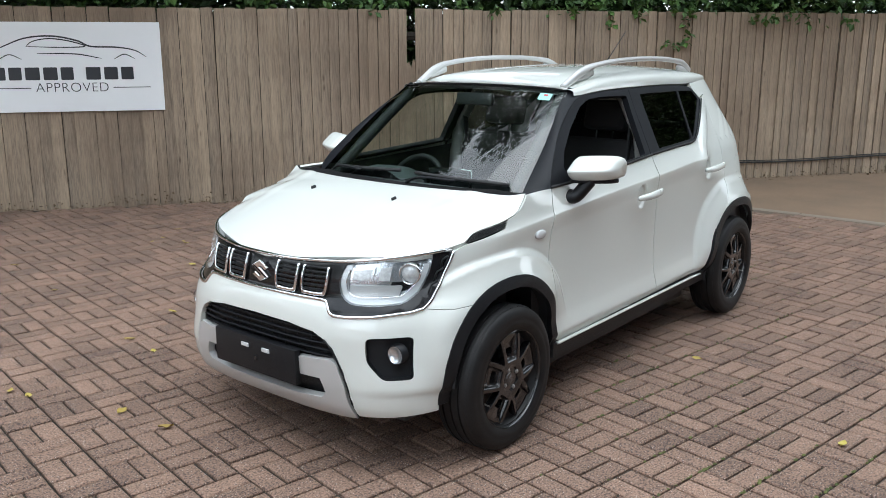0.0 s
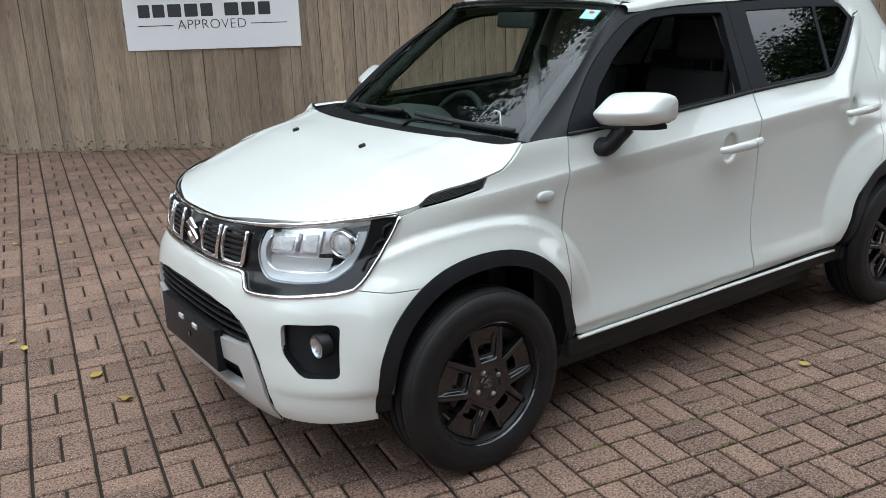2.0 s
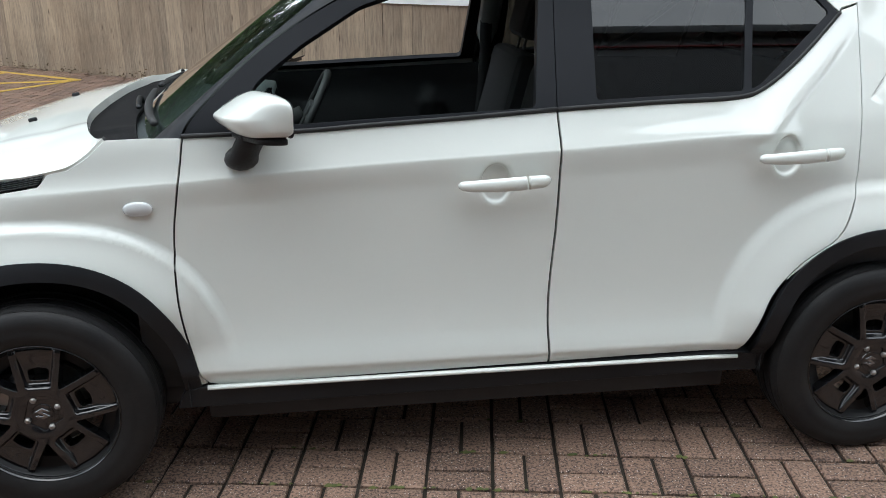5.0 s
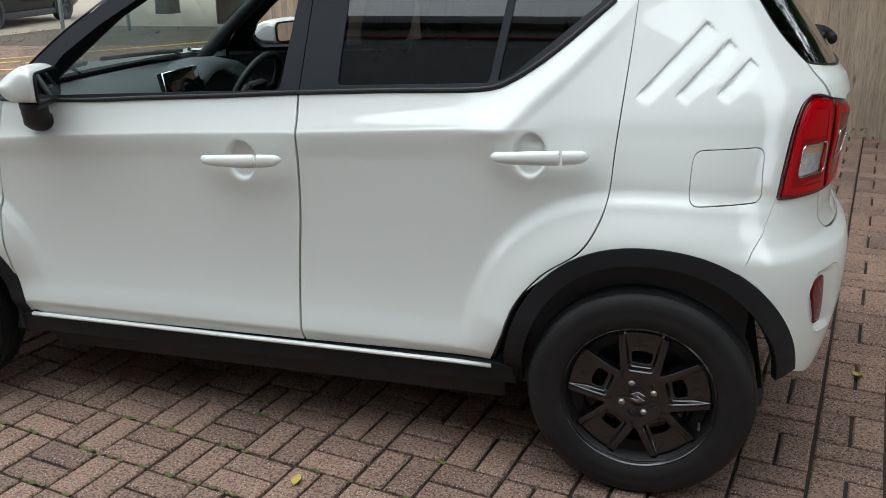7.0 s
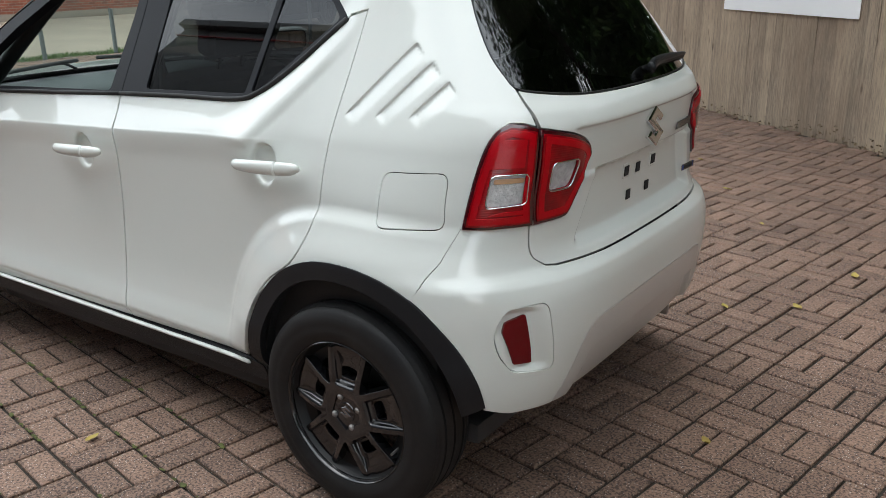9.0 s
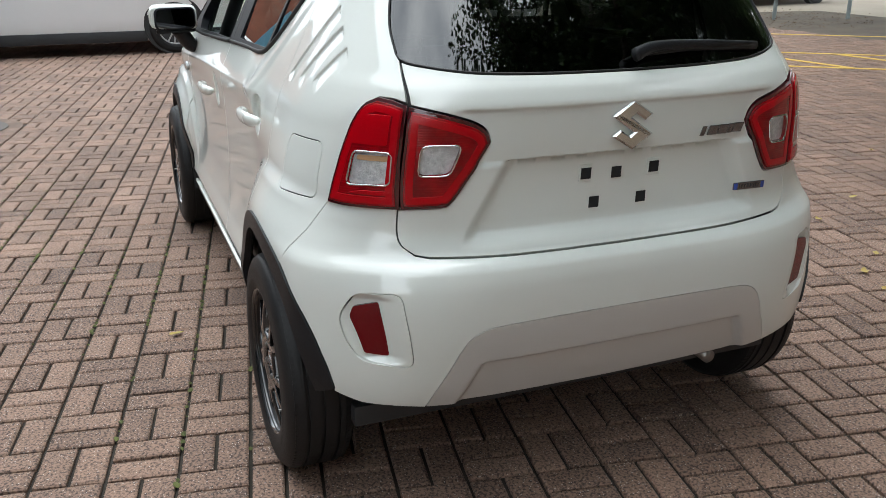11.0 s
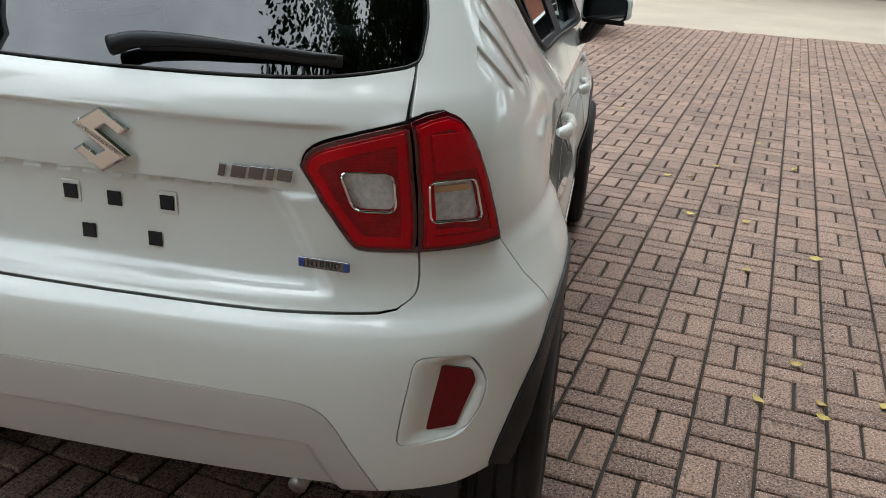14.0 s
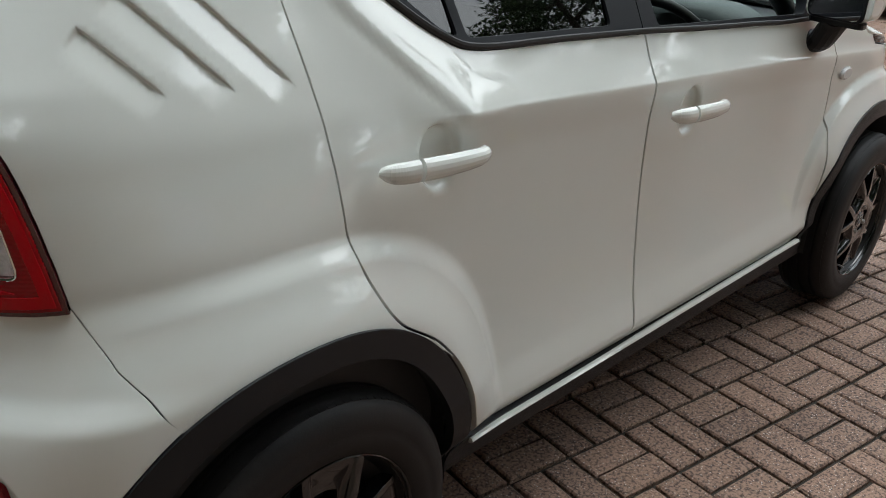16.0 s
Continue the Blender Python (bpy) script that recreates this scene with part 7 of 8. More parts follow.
for x, y, var, k_, rz in ((26.5, -5.0, 1, 1.6, 15), (26.0, -11.5, 0, 1.75, 130), (27.5, -18.5, 1, 1.65, 220)):
    tr = empty("tree", "tall leafy tree behind the brick building", "tree", "trees behind the building")
    for nm, me in (("trunk", TREES[var][0]), ("crown", TREES[var][1])):
        q = new(nm, me)
        q.parent = tr
    tr.matrix_world = pose(x, y, 0, 0, 0, rz) @ Matrix.Diagonal((k_, k_, k_, 1))
rnd = random.Random(21)
spots = []
for a in np.arange(-9, 12, 0.22):
    thick = 0.5 + 0.5 * math.sin(a * 0.9 + 1.0)
    deep = step(4.8, 8.0, a)
    p = by_fence(a, rnd.uniform(-0.45, -0.05), 2.16 + rnd.uniform(-0.04, 0.22) * (0.5 + deep))
    spots.append((p.x, p.y, p.z, 0.22 + 0.10 * float(deep), 26))
    if a > 3.0 and rnd.random() < 0.55 * float(deep) + 0.06:
        p = by_fence(a, 0.06, 2.04 - rnd.uniform(0.0, 0.14) * float(deep))
        spots.append((p.x, p.y, p.z, 0.11, 14))
for a in np.arange(6.0, 11.8, 0.16):
    p = by_fence(a, rnd.uniform(0.0, 0.42), 2.24 + rnd.uniform(-0.04, 0.32))
    spots.append((p.x, p.y, p.z, 0.22, 24))
for a, low in ((4.95, 1.84), (5.95, 1.70)):
    for z in np.arange(2.05, low, -0.06):
        p = by_fence(a + rnd.uniform(-0.05, 0.05), 0.035, z)
        spots.append((p.x, p.y, p.z, 0.05, 4))
for a in np.arange(5.65, 6.0, 0.06):
    p = by_fence(a, 0.035, 1.68 + rnd.uniform(-0.03, 0.03))
    spots.append((p.x, p.y, p.z, 0.045, 3))
tagged(new("climber", leaf_cloud("climber", spots, 0.085, IVY, rnd, 0.7)), "green climber spilling over the top of the fence", "climbing plant", "", "stuff")
hedge = []
for a in np.arange(-11, 34, 0.5):
    for z in (1.3, 1.75, 2.15, 2.5, 2.85, 3.5, 4.3, 5.2):
        p = by_fence(a + rnd.uniform(-0.3, 0.3), rnd.uniform(-1.7, -0.55), z + rnd.uniform(-0.2, 0.2))
        hedge.append((p.x, p.y, p.z, 0.55, 150 if z < 3.0 else 70))
for a in np.arange(-11, 34, 0.5):
    for z in (2.0, 2.45, 2.9, 3.3):
        p = by_fence(a + rnd.uniform(-0.3, 0.3), rnd.uniform(-2.8, -1.5), z + rnd.uniform(-0.2, 0.2))
        hedge.append((p.x, p.y, p.z, 0.60, 120))
tagged(new("hedge", leaf_cloud("hedge", hedge, 0.15, LEAF, rnd)), "dense dark hedge behind the fence", "hedge", "", "stuff")


def tuft(name, places, h, n, mat, rnd, label, cat):
    v, f = [], []
    for x, y, z, r in places:
        for _ in range(n):
            a, d = rnd.uniform(0, 6.28), r * math.sqrt(rnd.random())
            c = Vector((x + d * math.cos(a), y + d * math.sin(a), z))
            t = Vector((rnd.gauss(0, 0.4), rnd.gauss(0, 0.4), 1)).normalized() * h * rnd.uniform(0.5, 1.2)
            s = Vector((math.cos(a * 3), math.sin(a * 3), 0)) * h * 0.07
            k = len(v)
            v += [c - s, c + s, c + t]
            f.append((k, k + 1, k + 2))
    tagged(new(name, mesh_of(name, v, f, mat, None, False)), label, cat, "", "stuff")


rnd = random.Random(31)
places = [(11.65 + rnd.gauss(0, 0.14) - 0.06 * (-6 - y), y, -0.05, 0.24) for y in np.arange(-5.3, -10.0, -0.16)]
tuft("verge_grass", places, 0.08, 110, GRASS, rnd, "strip of rough grass beside the posts", "grass")
rnd = random.Random(32)
wp = [(10.70, -9.35, 0.1, 0.16, 60), (10.65, -9.30, 0.3, 0.18, 60), (10.60, -9.50, 0.2, 0.14, 40)]
tagged(new("weeds", leaf_cloud("weeds", wp, 0.09, IVY, rnd, 0.0)), "leafy weeds growing at the post", "weeds", "", "stuff")

# ---- other cars ----
def body_loft(sections, mat, parent, name="body", label=""):
    """sections: (x, bottom, shoulder height, top, half width at sill, at shoulder, at top)."""
    v = []
    n = 0
    for x, z0, z1, z2, w0, w1, w2 in sections:
        ring = curve([(w0 * 0.9, z0), (w0, z0 + 0.08), (w1, (z0 + z1) / 2), (w1 * 0.985, z1), (w2, z1 + (z2 - z1) * 0.86), (w2 * 0.72, z2), (0, z2 + 0.01)], 4)
        full = list(ring) + [(-a, b) for a, b in ring[::-1][1:]]
        n = len(full)
        v += [(x, a, b) for a, b in full]
    f = [(i * n + j, i * n + (j + 1) % n, (i + 1) * n + (j + 1) % n, (i + 1) * n + j) for i in range(len(sections) - 1) for j in range(n)]
    f += [tuple(range(n))[::-1], tuple((len(sections) - 1) * n + j for j in range(n))]
    bm = bm_from((v, f))
    return bm_part(name, bm, mat, parent, label, 50)


ALLOY = material("silver_alloy", (0.55, 0.55, 0.56), 0.3, metal=0.8, vary=0.2, vary_scale=20)


def small_wheel(parent, x, y, side, alloy, r=0.33):
    m = pose(x, y, r, 0, 0, 0 if side > 0 else 180) @ Matrix.Diagonal((r / 0.308, 1.1, r / 0.308, 1))
    t = new("wheel", WM["tyre"])
    t.parent = parent
    t.matrix_local = m
    tagged(t, "tyre on an alloy wheel")
    for k in range(5):
        g = []
        for d in (-0.17, 0.17):
            a_ = radians(72 * k) + d
            g.append(tube([(0.03 * math.cos(a_), 0.07, 0.03 * math.sin(a_)), (0.20 * math.cos(a_ * 1.0 + d * 0.2), 0.078, 0.20 * math.sin(a_ + d * 0.2))], 0, 6, squash=(0.011, 0.010)))
        part("spoke", joined(*g), alloy, t)
    part("rim_ring", (*tube([(0.197 * math.cos(q), 0.080, 0.197 * math.sin(q)) for q in np.linspace(0, 2 * math.pi, 40, endpoint=False)], 0.010, 6, True), None), alloy, t)
    part("rim_well", lathe([(0.0, 0.02), (0.19, 0.02), (0.20, 0.075)], 32), CABIN, t)


def parked_car(label, mat, m, sections, wheels, cladding=None, alloy=None):
    c = empty("parked_car", label, "car")
    hw = max(s[5] for s in sections)
    body_loft(sections, mat, c)
    top = max(s[3] for s in sections)
    # glasshouse
    gs = [(x, s1 - 0.02, s1 + 0.10, z2 - 0.015, w1 * 0.95, w1 * 0.93, w2 * 1.04) for x, z0, s1, z2, w0, w1, w2 in sections if z2 > top - 0.25]
    body_loft(gs, GLAZE, c, "glasshouse", "dark car windows")
    bm_part("sill", box(wheels[1] + 0.35, wheels[0] - 0.35, -hw * 0.985, hw * 0.985, 0.16, 0.30, 0.03), CABIN, c)
    for x in wheels:
        for s in (1, -1):
            v_, f_ = lathe([(0.30, -0.13), (0.385, -0.13), (0.385, 0.012), (0.37, 0.016), (0.36, 0.010), (0.0, 0.008)], 40)
            part("arch", ([(a + x, (b + hw * 0.985) * s, q + 0.36) for a, b, q in v_], f_ if s > 0 else [t[::-1] for t in f_]), cladding or CABIN, c)
            small_wheel(c, x, s * (hw - 0.085), s, alloy or ALLOY)
    for s in (1, -1):
        fx = sections[-1][0]
        bm_part("lamp", box(fx - 0.22, fx - 0.02, s * hw * 0.62 - 0.13, s * hw * 0.62 + 0.13, 0.62, 0.74, 0.03), WHITELENS, c)
        bm_part("corner_trim", box(fx - 0.16, fx + 0.01, s * hw * 0.70 - 0.14, s * hw * 0.70 + 0.14, 0.26, 0.36, 0.02), TRIM, c, "black corner trim")
        bm_part("trim_strip", box(fx - 0.20, fx + 0.012, s * hw * 0.72 - 0.12, s * hw * 0.72 + 0.10, 0.335, 0.350, 0.004), CHROME, c, "chrome strip")
        bm_part("door_mirror", box(0.55, 0.75, s * (hw + 0.10) - 0.09, s * (hw + 0.10) + 0.09, 0.95, 1.08, 0.04), mat, c)
        for hx in (0.15, -0.85):
            bm_part("door_handle", box(hx - 0.10, hx + 0.10, s * hw - 0.02, s * hw + 0.02, 0.83, 0.86, 0.01), mat, c)
    c.matrix_world = m
    return c


estate = [(-2.30, 0.40, 0.75, 0.95, 0.55, 0.62, 0.45), (-2.22, 0.26, 0.82, 1.25, 0.76, 0.82, 0.55), (-1.9, 0.20, 0.90, 1.42, 0.84, 0.885, 0.58), (-1.0, 0.18, 0.92, 1.46, 0.86, 0.90, 0.60),
          (0.0, 0.18, 0.90, 1.46, 0.86, 0.90, 0.60), (0.45, 0.18, 0.89, 1.36, 0.86, 0.90, 0.58), (0.95, 0.18, 0.88, 1.02, 0.86, 0.895, 0.66), (1.6, 0.20, 0.80, 0.90, 0.84, 0.88, 0.62), (2.0, 0.22, 0.68, 0.80, 0.78, 0.82, 0.55),
          (2.22, 0.28, 0.55, 0.66, 0.58, 0.62, 0.40)]
WHITECAR = material("white_car_paint", (0.78, 0.79, 0.80), 0.25, coat=1.0, vary=0.03)
BLACKCAR = material("black_car_paint", (0.008, 0.009, 0.011), 0.25, spec=0.25, coat=0.25, vary=0.1)
GREYCAR = material("silver_grey_car_paint", (0.30, 0.32, 0.34), 0.3, metal=0.4, coat=1.0, vary=0.05)
parked_car("white estate car parked across the paving", WHITECAR, pose(9.62, 1.42, 0, 0, 0, 90), estate, (1.37, -1.33))
suv = [(x, z0 + 0.05, s1 + 0.10, z2 + 0.16, w0, w1, w2) for x, z0, s1, z2, w0, w1, w2 in estate]
parked_car("black off-roader parked on the concrete", BLACKCAR, pose(14.0, -13.7, -0.05, 0, 0, 98), suv, (1.37, -1.33), None, RIM)
parked_car("silver-grey car parked further along", GREYCAR, pose(13.4, 6.6, -0.05, 0, 0, 100), estate, (1.37, -1.33))

# advertising banner on a stand
flag = empty("feather_banner", "pale blue and white banner on a weighted stand", "banner")
BANNER = material("pale_blue_banner", (0.22, 0.50, 0.66), 0.7, vary=0.1, vary_scale=4)
bm_part("banner_cloth", box(8.30, 8.315, 2.44, 2.60, 0.22, 2.3, 0.004), BANNER, flag)
bm_part("banner_sleeve", box(8.295, 8.320, 2.60, 2.66, 0.20, 2.3, 0.006), POST, flag)
bm_part("stand_base", box(8.12, 8.50, 2.38, 2.72, 0.0, 0.035, 0.012), CABIN, flag)
part("stand_pole", (*tube([(8.31, 2.61, 0.02), (8.31, 2.61, 0.25)], 0.014, 8), None), POST, flag)
for k in range(4):
    bm_part("print_bar", box(8.292, 8.3005, 2.485, 2.555, 0.95 + 0.12 * k, 1.04 + 0.12 * k, 0.002), BLUE, flag, "dark blue print bar")

# ribbed grey storage unit and a leaning board
unit = empty("storage_unit", "grey steel storage unit with a ribbed shutter front", "storage unit")
um = pose(5.53, 3.83, 0, 0, 0, 173.6)
L_ = 1.9
geo = box(0.0, L_, -1.7, -0.012, 0.08, 2.35, 0.01)
bmesh.ops.transform(geo, matrix=um, verts=geo.verts)
bm_part("casing", geo, CLAD, unit)
for k in range(52):
    z = 0.20 + k * 0.04
    g = tube([um @ Vector((0.09, 0.0, z)), um @ Vector((L_ - 0.02, 0.0, z))], 0, 6, squash=(0.012, 0.018))
    part("shutter_slat", g, CLAD, unit)
for x0, x1, z0, z1 in ((0.0, 0.085, 0.08, 2.35), (0.0, L_, 0.075, 0.17)):
    g = box(x0, x1, -0.03, 0.022, z0, z1, 0.006)
    bmesh.ops.transform(g, matrix=um, verts=g.verts)
    bm_part("frame_rail", g, CLAD, unit)
for x0 in (0.2, L_ - 0.2):
    g = box(x0 - 0.06, x0 + 0.06, -1.5, -0.1, 0.0, 0.08)
    bmesh.ops.transform(g, matrix=um, verts=g.verts)
    bm_part("skid", g, CABIN, unit)
lb = empty("leaning_board", "white board propped on the paving", "board")
g = box(-0.35, 0.35, -0.012, 0.012, 0.0, 0.42, 0.004)
bmesh.ops.transform(g, matrix=pose(3.50, 3.72, 0, -16, 0, 170), verts=g.verts)
bm_part("board_panel", g, BOARD, lb)

# ---- buildings ----
wall = empty("brick_building", "low red-brick building beyond the concrete", "building")
g = box(22.5, 22.9, -34, 24, -0.1, 4.6)
bm_part("brick_wall", g, BRICKWALL, wall)
bm_part("coping", box(22.45, 22.95, -34, 24, 4.6, 4.72, 0.02), EDGING, wall)
bm_part("plinth", box(22.46, 22.502, -34, 24, -0.1, 0.14, 0.01), EDGING, wall)
bin_ = empty("red_bin", "red plastic bin against the brick building", "bin")
REDBIN = material("red_plastic", (0.50, 0.03, 0.025), 0.5, vary=0.15, vary_scale=6)
bm_part("bin_body", box(21.75, 22.35, -18.75, -18.00, -0.05, 0.58, 0.04), REDBIN, bin_)
bm_part("bin_lid", box(21.70, 22.38, -18.78, -17.97, 0.58, 0.66, 0.03), REDBIN, bin_)
bm_part("bin_side_box", box(21.60, 22.10, -19.20, -18.70, -0.05, 0.46, 0.03), REDBIN, bin_)
bm_part("bin_label", box(21.588, 21.602, -19.12, -18.80, 0.16, 0.38), BOARD, bin_, "white label")
show = empty("showroom", "grey two-storey showroom with a thin red band", "building")
bm_part("wall", box(-8, 10, 6.60, 7.0, -0.05, 7.3), GREYCLAD, show)
for k in range(7):
    x = -7.6 + k * 2.35
    p_ = bm_part("window", box(x, x + 2.15, 6.53, 6.585, 0.25, 3.6, 0.01), GLAZE, show)
    bm_part("mullion", box(x + 1.05, x + 1.10, 6.51, 6.54, 0.25, 3.6), POST, p_)
bm_part("band", box(-8, 10, 6.55, 6.585, 7.02, 7.045, 0.004), REDBAND, show, "red band")
bm_part("parapet", box(-8.1, 10.1, 6.45, 7.1, 7.3, 7.5, 0.02), GREYCLAD, show)
bm_part("canopy", box(-8, 10, 6.20, 6.56, 3.75, 3.95, 0.02), GREYCLAD, show)

# ---- fallen leaves, moss ----
rnd = random.Random(77)


def leaf_mesh(k):
    r_ = random.Random(k)
    v, f = [], []
    n = 6
    for i in range(n + 1):
        t = i / n
        w = 0.016 * math.sin(math.pi * min(max(t, 0.02), 0.98)) ** 0.8
        v += [(0.055 * t, -w, 0.004 + 0.010 * abs(t - 0.4)), (0.055 * t, 0, 0.001 + 0.006 * abs(t - 0.5)), (0.055 * t, w, 0.006 + 0.008 * r_.random())]
    for i in range(n):
        for j in (0, 1):
            f.append((3 * i + j, 3 * i + j + 1, 3 * i + 4 + j, 3 * i + 3 + j))
    return mesh_of("fallen_leaf", v, f, FALLEN)


LEAVES = [leaf_mesh(k) for k in range(4)]
spots = [(2.083, -0.771), (-0.266, 0.975), (-1.862, -1.432), (-1.799, -0.685), (-1.949, -0.076), (-0.483, -1.487), (0.30, 1.9), (2.6, -1.6), (1.2, -3.0), (-0.6, -2.2), (-1.4, -2.6), (0.2, -2.9), (-2.0, -2.0),
         (-1.0, -3.3), (1.0, -1.9), (-0.35, -1.9), (-0.15, -1.62), (-1.05, -1.95), (1.9, -3.6), (4.2, -1.0)]
spots += [(rnd.uniform(-4.5, 3.5), rnd.uniform(-4.2, -1.2)) for _ in range(38)] + [(rnd.uniform(-4.5, 9), rnd.uniform(-3.5, 0.5)) for _ in range(12)]
for x, y in spots:
    if abs(x) < 1.9 and abs(y) < 0.95:
        continue
    if (Vector((x, y, 0)) - FENCE_AT).dot(FENCE_OUT) < 0.1:
        continue
    o = tagged(new("fallen_leaf", rnd.choice(LEAVES)), "yellowing fallen leaf lying on the paving", "leaf", "fallen leaves")
    k = rnd.uniform(0.7, 1.25)
    o.matrix_world = pose(x, y, 0.006, 0, 0, rnd.uniform(0, 360)) @ Matrix.Diagonal((k, k, k, 1))
rnd = random.Random(78)
deb = []
for a in np.arange(-9, 11.5, 0.12):
    p = by_fence(a, abs(rnd.gauss(0.05, 0.06)) + 0.02, 0.01)
    deb.append((p.x, p.y, 0.015, 0.10, 14))
deb += [(rnd.uniform(8.2, 11.4), rnd.uniform(-12.8, -9.3), -0.03, 0.10, 6) for _ in range(170)]
tagged(new("leaf_litter", leaf_cloud("leaf_litter", [(x, y, z, 0.13, n) for x, y, z, r, n in deb], 0.032, material("dry_litter", (0.16, 0.105, 0.055), 0.8, island=0.8, tint=(0.07, 0.05, 0.03)), rnd, 0)), "dry leaf litter along the fence and on the soil", "leaf litter", "", "stuff")


# ---- paving blocks, last: a basket weave of pairs ----
CELL, TURN_B, PH_V, PH_U = 0.2004, radians(-10.1), -1.543, 0.02
BRICK = material("paving_block", (0.345, 0.219, 0.157), 0.78, vary=0.28, vary_scale=2.2, fine=0.75, fine_scale=120, tint=(0.060, 0.038, 0.030), island=0.30, bump=1.5, bump_scale=260, coords="Generated")
nt = BRICK.node_tree
for n_ in nt.nodes:
    if n_.type == "TEX_COORD":
        geo_n = nt.nodes.new("ShaderNodeNewGeometry")
        for l_ in list(nt.links):
            if l_.from_node == n_:
                nt.links.new(geo_n.outputs["Position"], l_.to_socket)
for n_ in nt.nodes:
    if n_.type == "MAP_RANGE" and abs(n_.inputs["To Max"].default_value - 0.75) < 1e-6:
        n_.inputs["From Min"].default_value, n_.inputs["From Max"].default_value = 0.45, 0.62
# pale grit in the worn faces
pr = nt.nodes["Principled BSDF"]
vor = nt.nodes.new("ShaderNodeTexVoronoi")
vor.inputs["Scale"].default_value = 120
nt.links.new(geo_n.outputs["Position"], vor.inputs["Vector"])
cmp_ = nt.nodes.new("ShaderNodeMapRange")
cmp_.inputs["From Min"].default_value, cmp_.inputs["From Max"].default_value = 0.14, 0.26
cmp_.inputs["To Min"].default_value, cmp_.inputs["To Max"].default_value = 1.0, 0.0
nt.links.new(vor.outputs["Distance"], cmp_.inputs["Value"])
sel = nt.nodes.new("ShaderNodeMapRange")
sel.inputs["From Min"].default_value, sel.inputs["From Max"].default_value = 0.58, 0.64
sepc = nt.nodes.new("ShaderNodeSeparateColor")
nt.links.new(vor.outputs["Color"], sepc.inputs[0])
nt.links.new(sepc.outputs[0], sel.inputs["Value"])
mul = nt.nodes.new("ShaderNodeMath")
mul.operation = "MULTIPLY"
nt.links.new(cmp_.outputs[0], mul.inputs[0])
nt.links.new(sel.outputs[0], mul.inputs[1])
old = pr.inputs["Base Color"].links[0].from_socket
gm = nt.nodes.new("ShaderNodeMix")
gm.data_type = "RGBA"
gm.inputs["B"].default_value = (0.58, 0.52, 0.47, 1)
nt.links.new(mul.outputs[0], gm.inputs["Factor"])
nt.links.new(old, gm.inputs["A"])
nt.links.new(gm.outputs["Result"], pr.inputs["Base Color"])
cu, su = math.cos(TURN_B), math.sin(TURN_B)
hw, hh, ch = 0.0954, 0.0455, 0.005


def brick_geo(j):
    r_ = random.Random(j)
    a, b = hw - r_.uniform(0, 0.0015), hh - r_.uniform(0, 0.0015)
    v = [(-a, -b, -0.03), (a, -b, -0.03), (a, b, -0.03), (-a, b, -0.03), (-a, -b, -ch), (a, -b, -ch), (a, b, -ch), (-a, b, -ch)]
    k = ch * r_.uniform(0.9, 1.6)
    v += [(-a + k, -b + k, 0), (a - k, -b + k, 0), (a - k, b - k, 0), (-a + k, b - k, 0)]
    f = [(8, 9, 10, 11)] + [(4 + i, 4 + (i + 1) % 4, 8 + (i + 1) % 4, 8 + i) for i in range(4)] + [(i, (i + 1) % 4, 4 + (i + 1) % 4, 4 + i) for i in range(4)]
    return np.array(v), f


KINDS = [brick_geo(j) for j in range(6)]
BMESH = [mesh_of("brick", v, f, BRICK, None, False) for v, f in KINDS]
poly = np.array([(-4.75, -2.72), (4.95, -9.94), (11.05, -9.2), (11.05, 7.2), (-4.75, 7.2)])
rnd = random.Random(404)
cells = []
for i in range(-60, 75):
    for j in range(-70, 60):
        u, w = PH_U + (i + 0.5) * CELL, PH_V + (j + 0.5) * CELL
        for k in (-1, 1):
            uu, ww, turn_ = (u, w + k * CELL / 4, 0) if (i + j) % 2 == 0 else (u + k * CELL / 4, w, 90)
            cells.append((uu * cu - ww * su, uu * su + ww * cu, turn_))
cells = np.array(cells)
cells = cells[inside(poly, cells[:, :2])]
fn = (cells[:, :2] - np.array(FENCE_AT.xy)) @ np.array(FENCE_OUT.xy)
cells = cells[fn > 0.06]
mh_d = np.hypot(cells[:, 0] - 4.30, cells[:, 1] - 2.22)
cells = cells[mh_d > 0.42]
near = ((cells[:, 0] > -0.9) & (cells[:, 0] < 1.5) & (cells[:, 1] > 0.80) & (cells[:, 1] < 2.0)) | ((cells[:, 0] > -1.9) & (cells[:, 0] < -0.6) & (cells[:, 1] > -1.9) & (cells[:, 1] < -0.9))
count = 0
vs, fs = [], []
base = 0
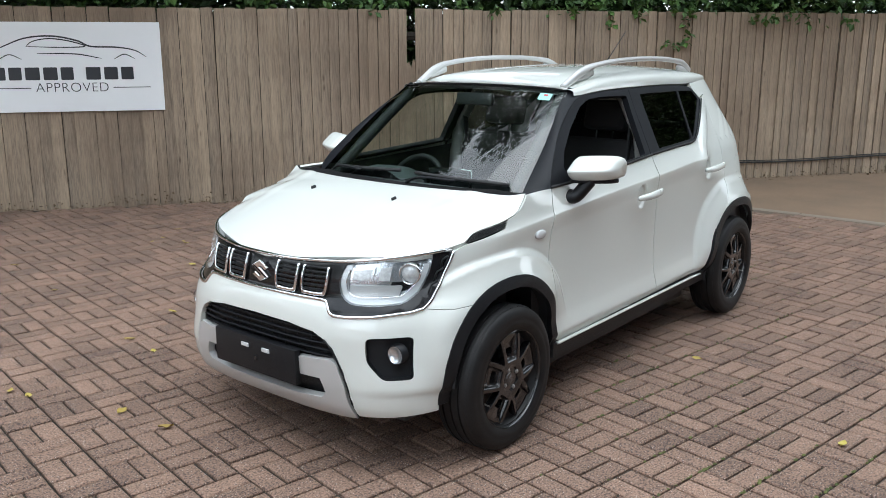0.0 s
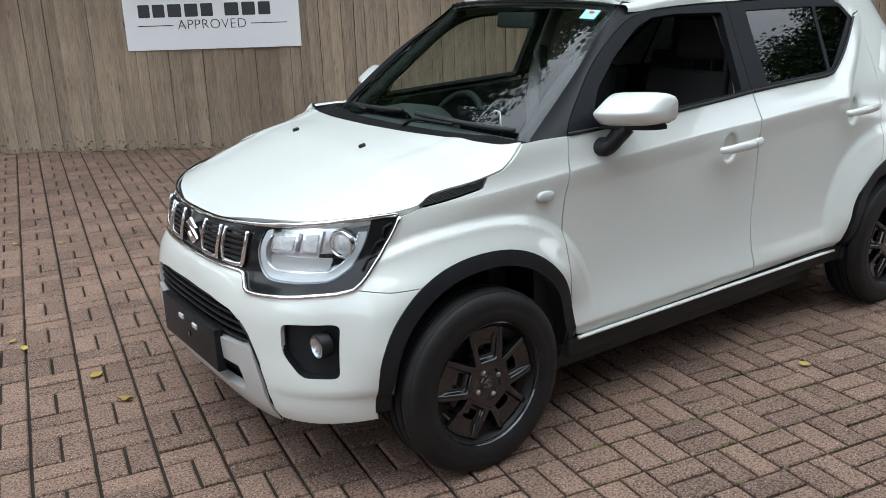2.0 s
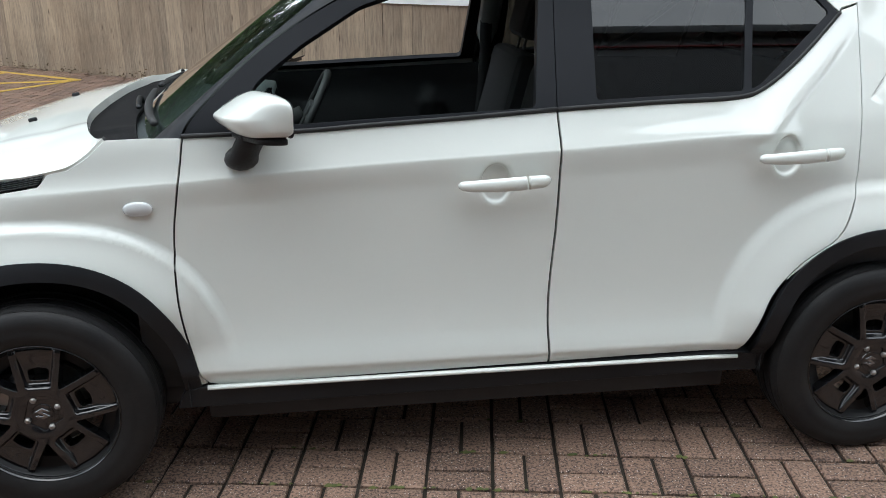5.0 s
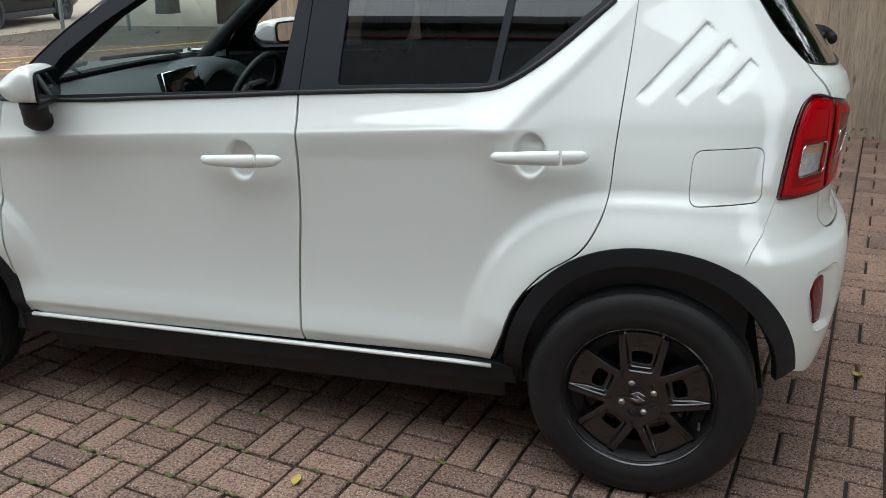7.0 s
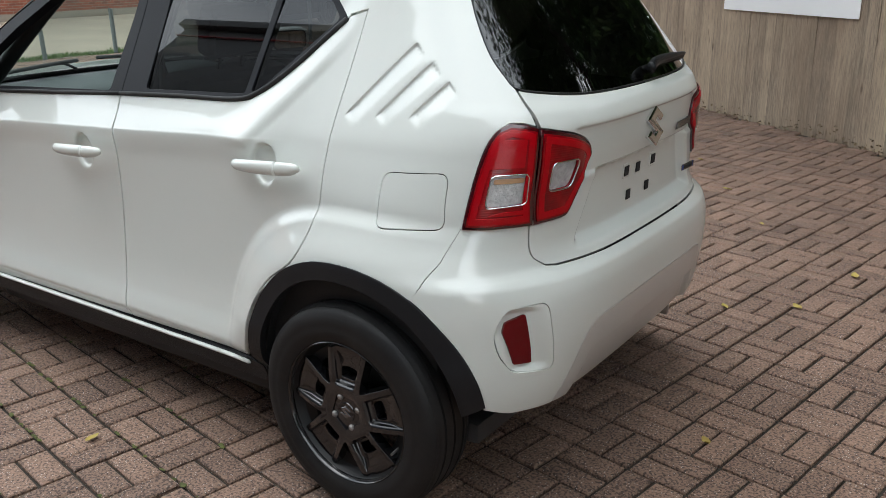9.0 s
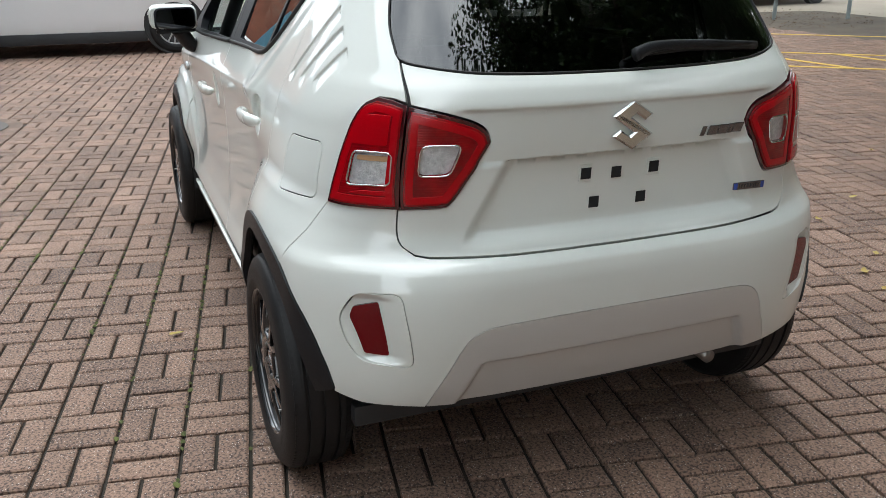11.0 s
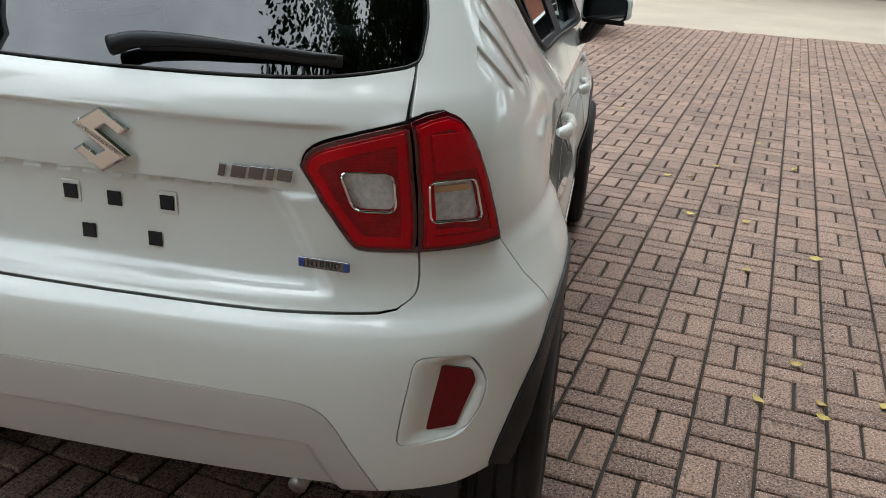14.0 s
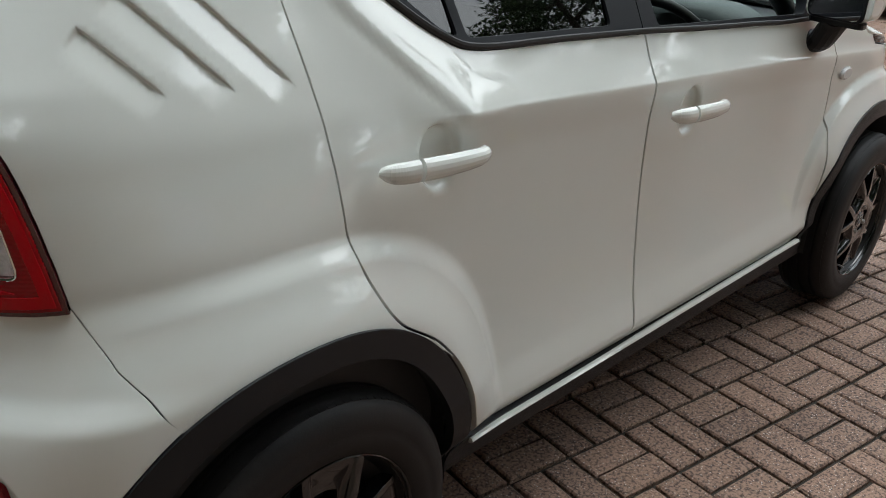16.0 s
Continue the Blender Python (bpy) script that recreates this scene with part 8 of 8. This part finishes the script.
for (x, y, t_), nr_ in zip(cells, near):
    kind = rnd.randrange(6)
    z = rnd.uniform(-0.0025, 0.0025)
    yaw = TURN_B + radians(t_ + rnd.uniform(-0.6, 0.6) + (180 if rnd.random() < 0.5 else 0))
    tx, ty = rnd.uniform(-0.006, 0.006), rnd.uniform(-0.008, 0.008)
    if nr_ and count < 300:
        o = new("brick", BMESH[kind])
        o.parent = paving
        o.matrix_local = Matrix.Translation((x, y, z)) @ Euler((tx, ty, yaw)).to_matrix().to_4x4()
        count += 1
        continue
    v, f = KINDS[kind]
    c, s = math.cos(yaw), math.sin(yaw)
    q = np.stack([x + v[:, 0] * c - v[:, 1] * s, y + v[:, 0] * s + v[:, 1] * c, z + v[:, 2] + tx * v[:, 1] - ty * v[:, 0]], 1)
    vs.append(q)
    fs += [tuple(base + i for i in g) for g in f]
    base += len(v)
vs = np.vstack(vs)
rest = new("brick_field", mesh_of("brick_field", vs, fs, BRICK, None, False))
rest.parent = paving
tagged(rest, "block paving laid in a basket weave", "", "", "stuff")
# moss and weeds in the joints
rnd = random.Random(9)
mv_, mf_ = [], []
for x0, y0, n in ((0.1, 0.86, 60), (0.45, 1.10, 40), (-0.6, 0.98, 30), (1.0, 1.55, 60), (0.7, 1.9, 40), (1.9, 1.6, 30), (-1.9, 1.3, 30), (-2.3, 0.6, 24)):
    for _ in range(n):
        j = round(((x0 * -su + y0 * cu) - PH_V) / CELL + rnd.gauss(0, 0.8))
        w = PH_V + j * CELL + rnd.gauss(0, 0.003)
        u = x0 * cu + y0 * su + rnd.gauss(0, 0.35)
        x, y = u * cu - w * su, u * su + w * cu
        r = rnd.uniform(0.004, 0.011)
        k = len(mv_)
        mv_ += [(x + r * math.cos(a) * rnd.uniform(0.7, 1.9), y + r * math.sin(a) * rnd.uniform(0.6, 1.0), -0.001) for a in np.linspace(0, 6.28, 6, endpoint=False)] + [(x, y, r * 0.6)]
        mf_ += [(k + i, k + (i + 1) % 6, k + 6) for i in range(6)]
tagged(new("moss", mesh_of("moss", mv_, mf_, MOSS)), "tufts of moss in the paving joints", "moss", "", "stuff")
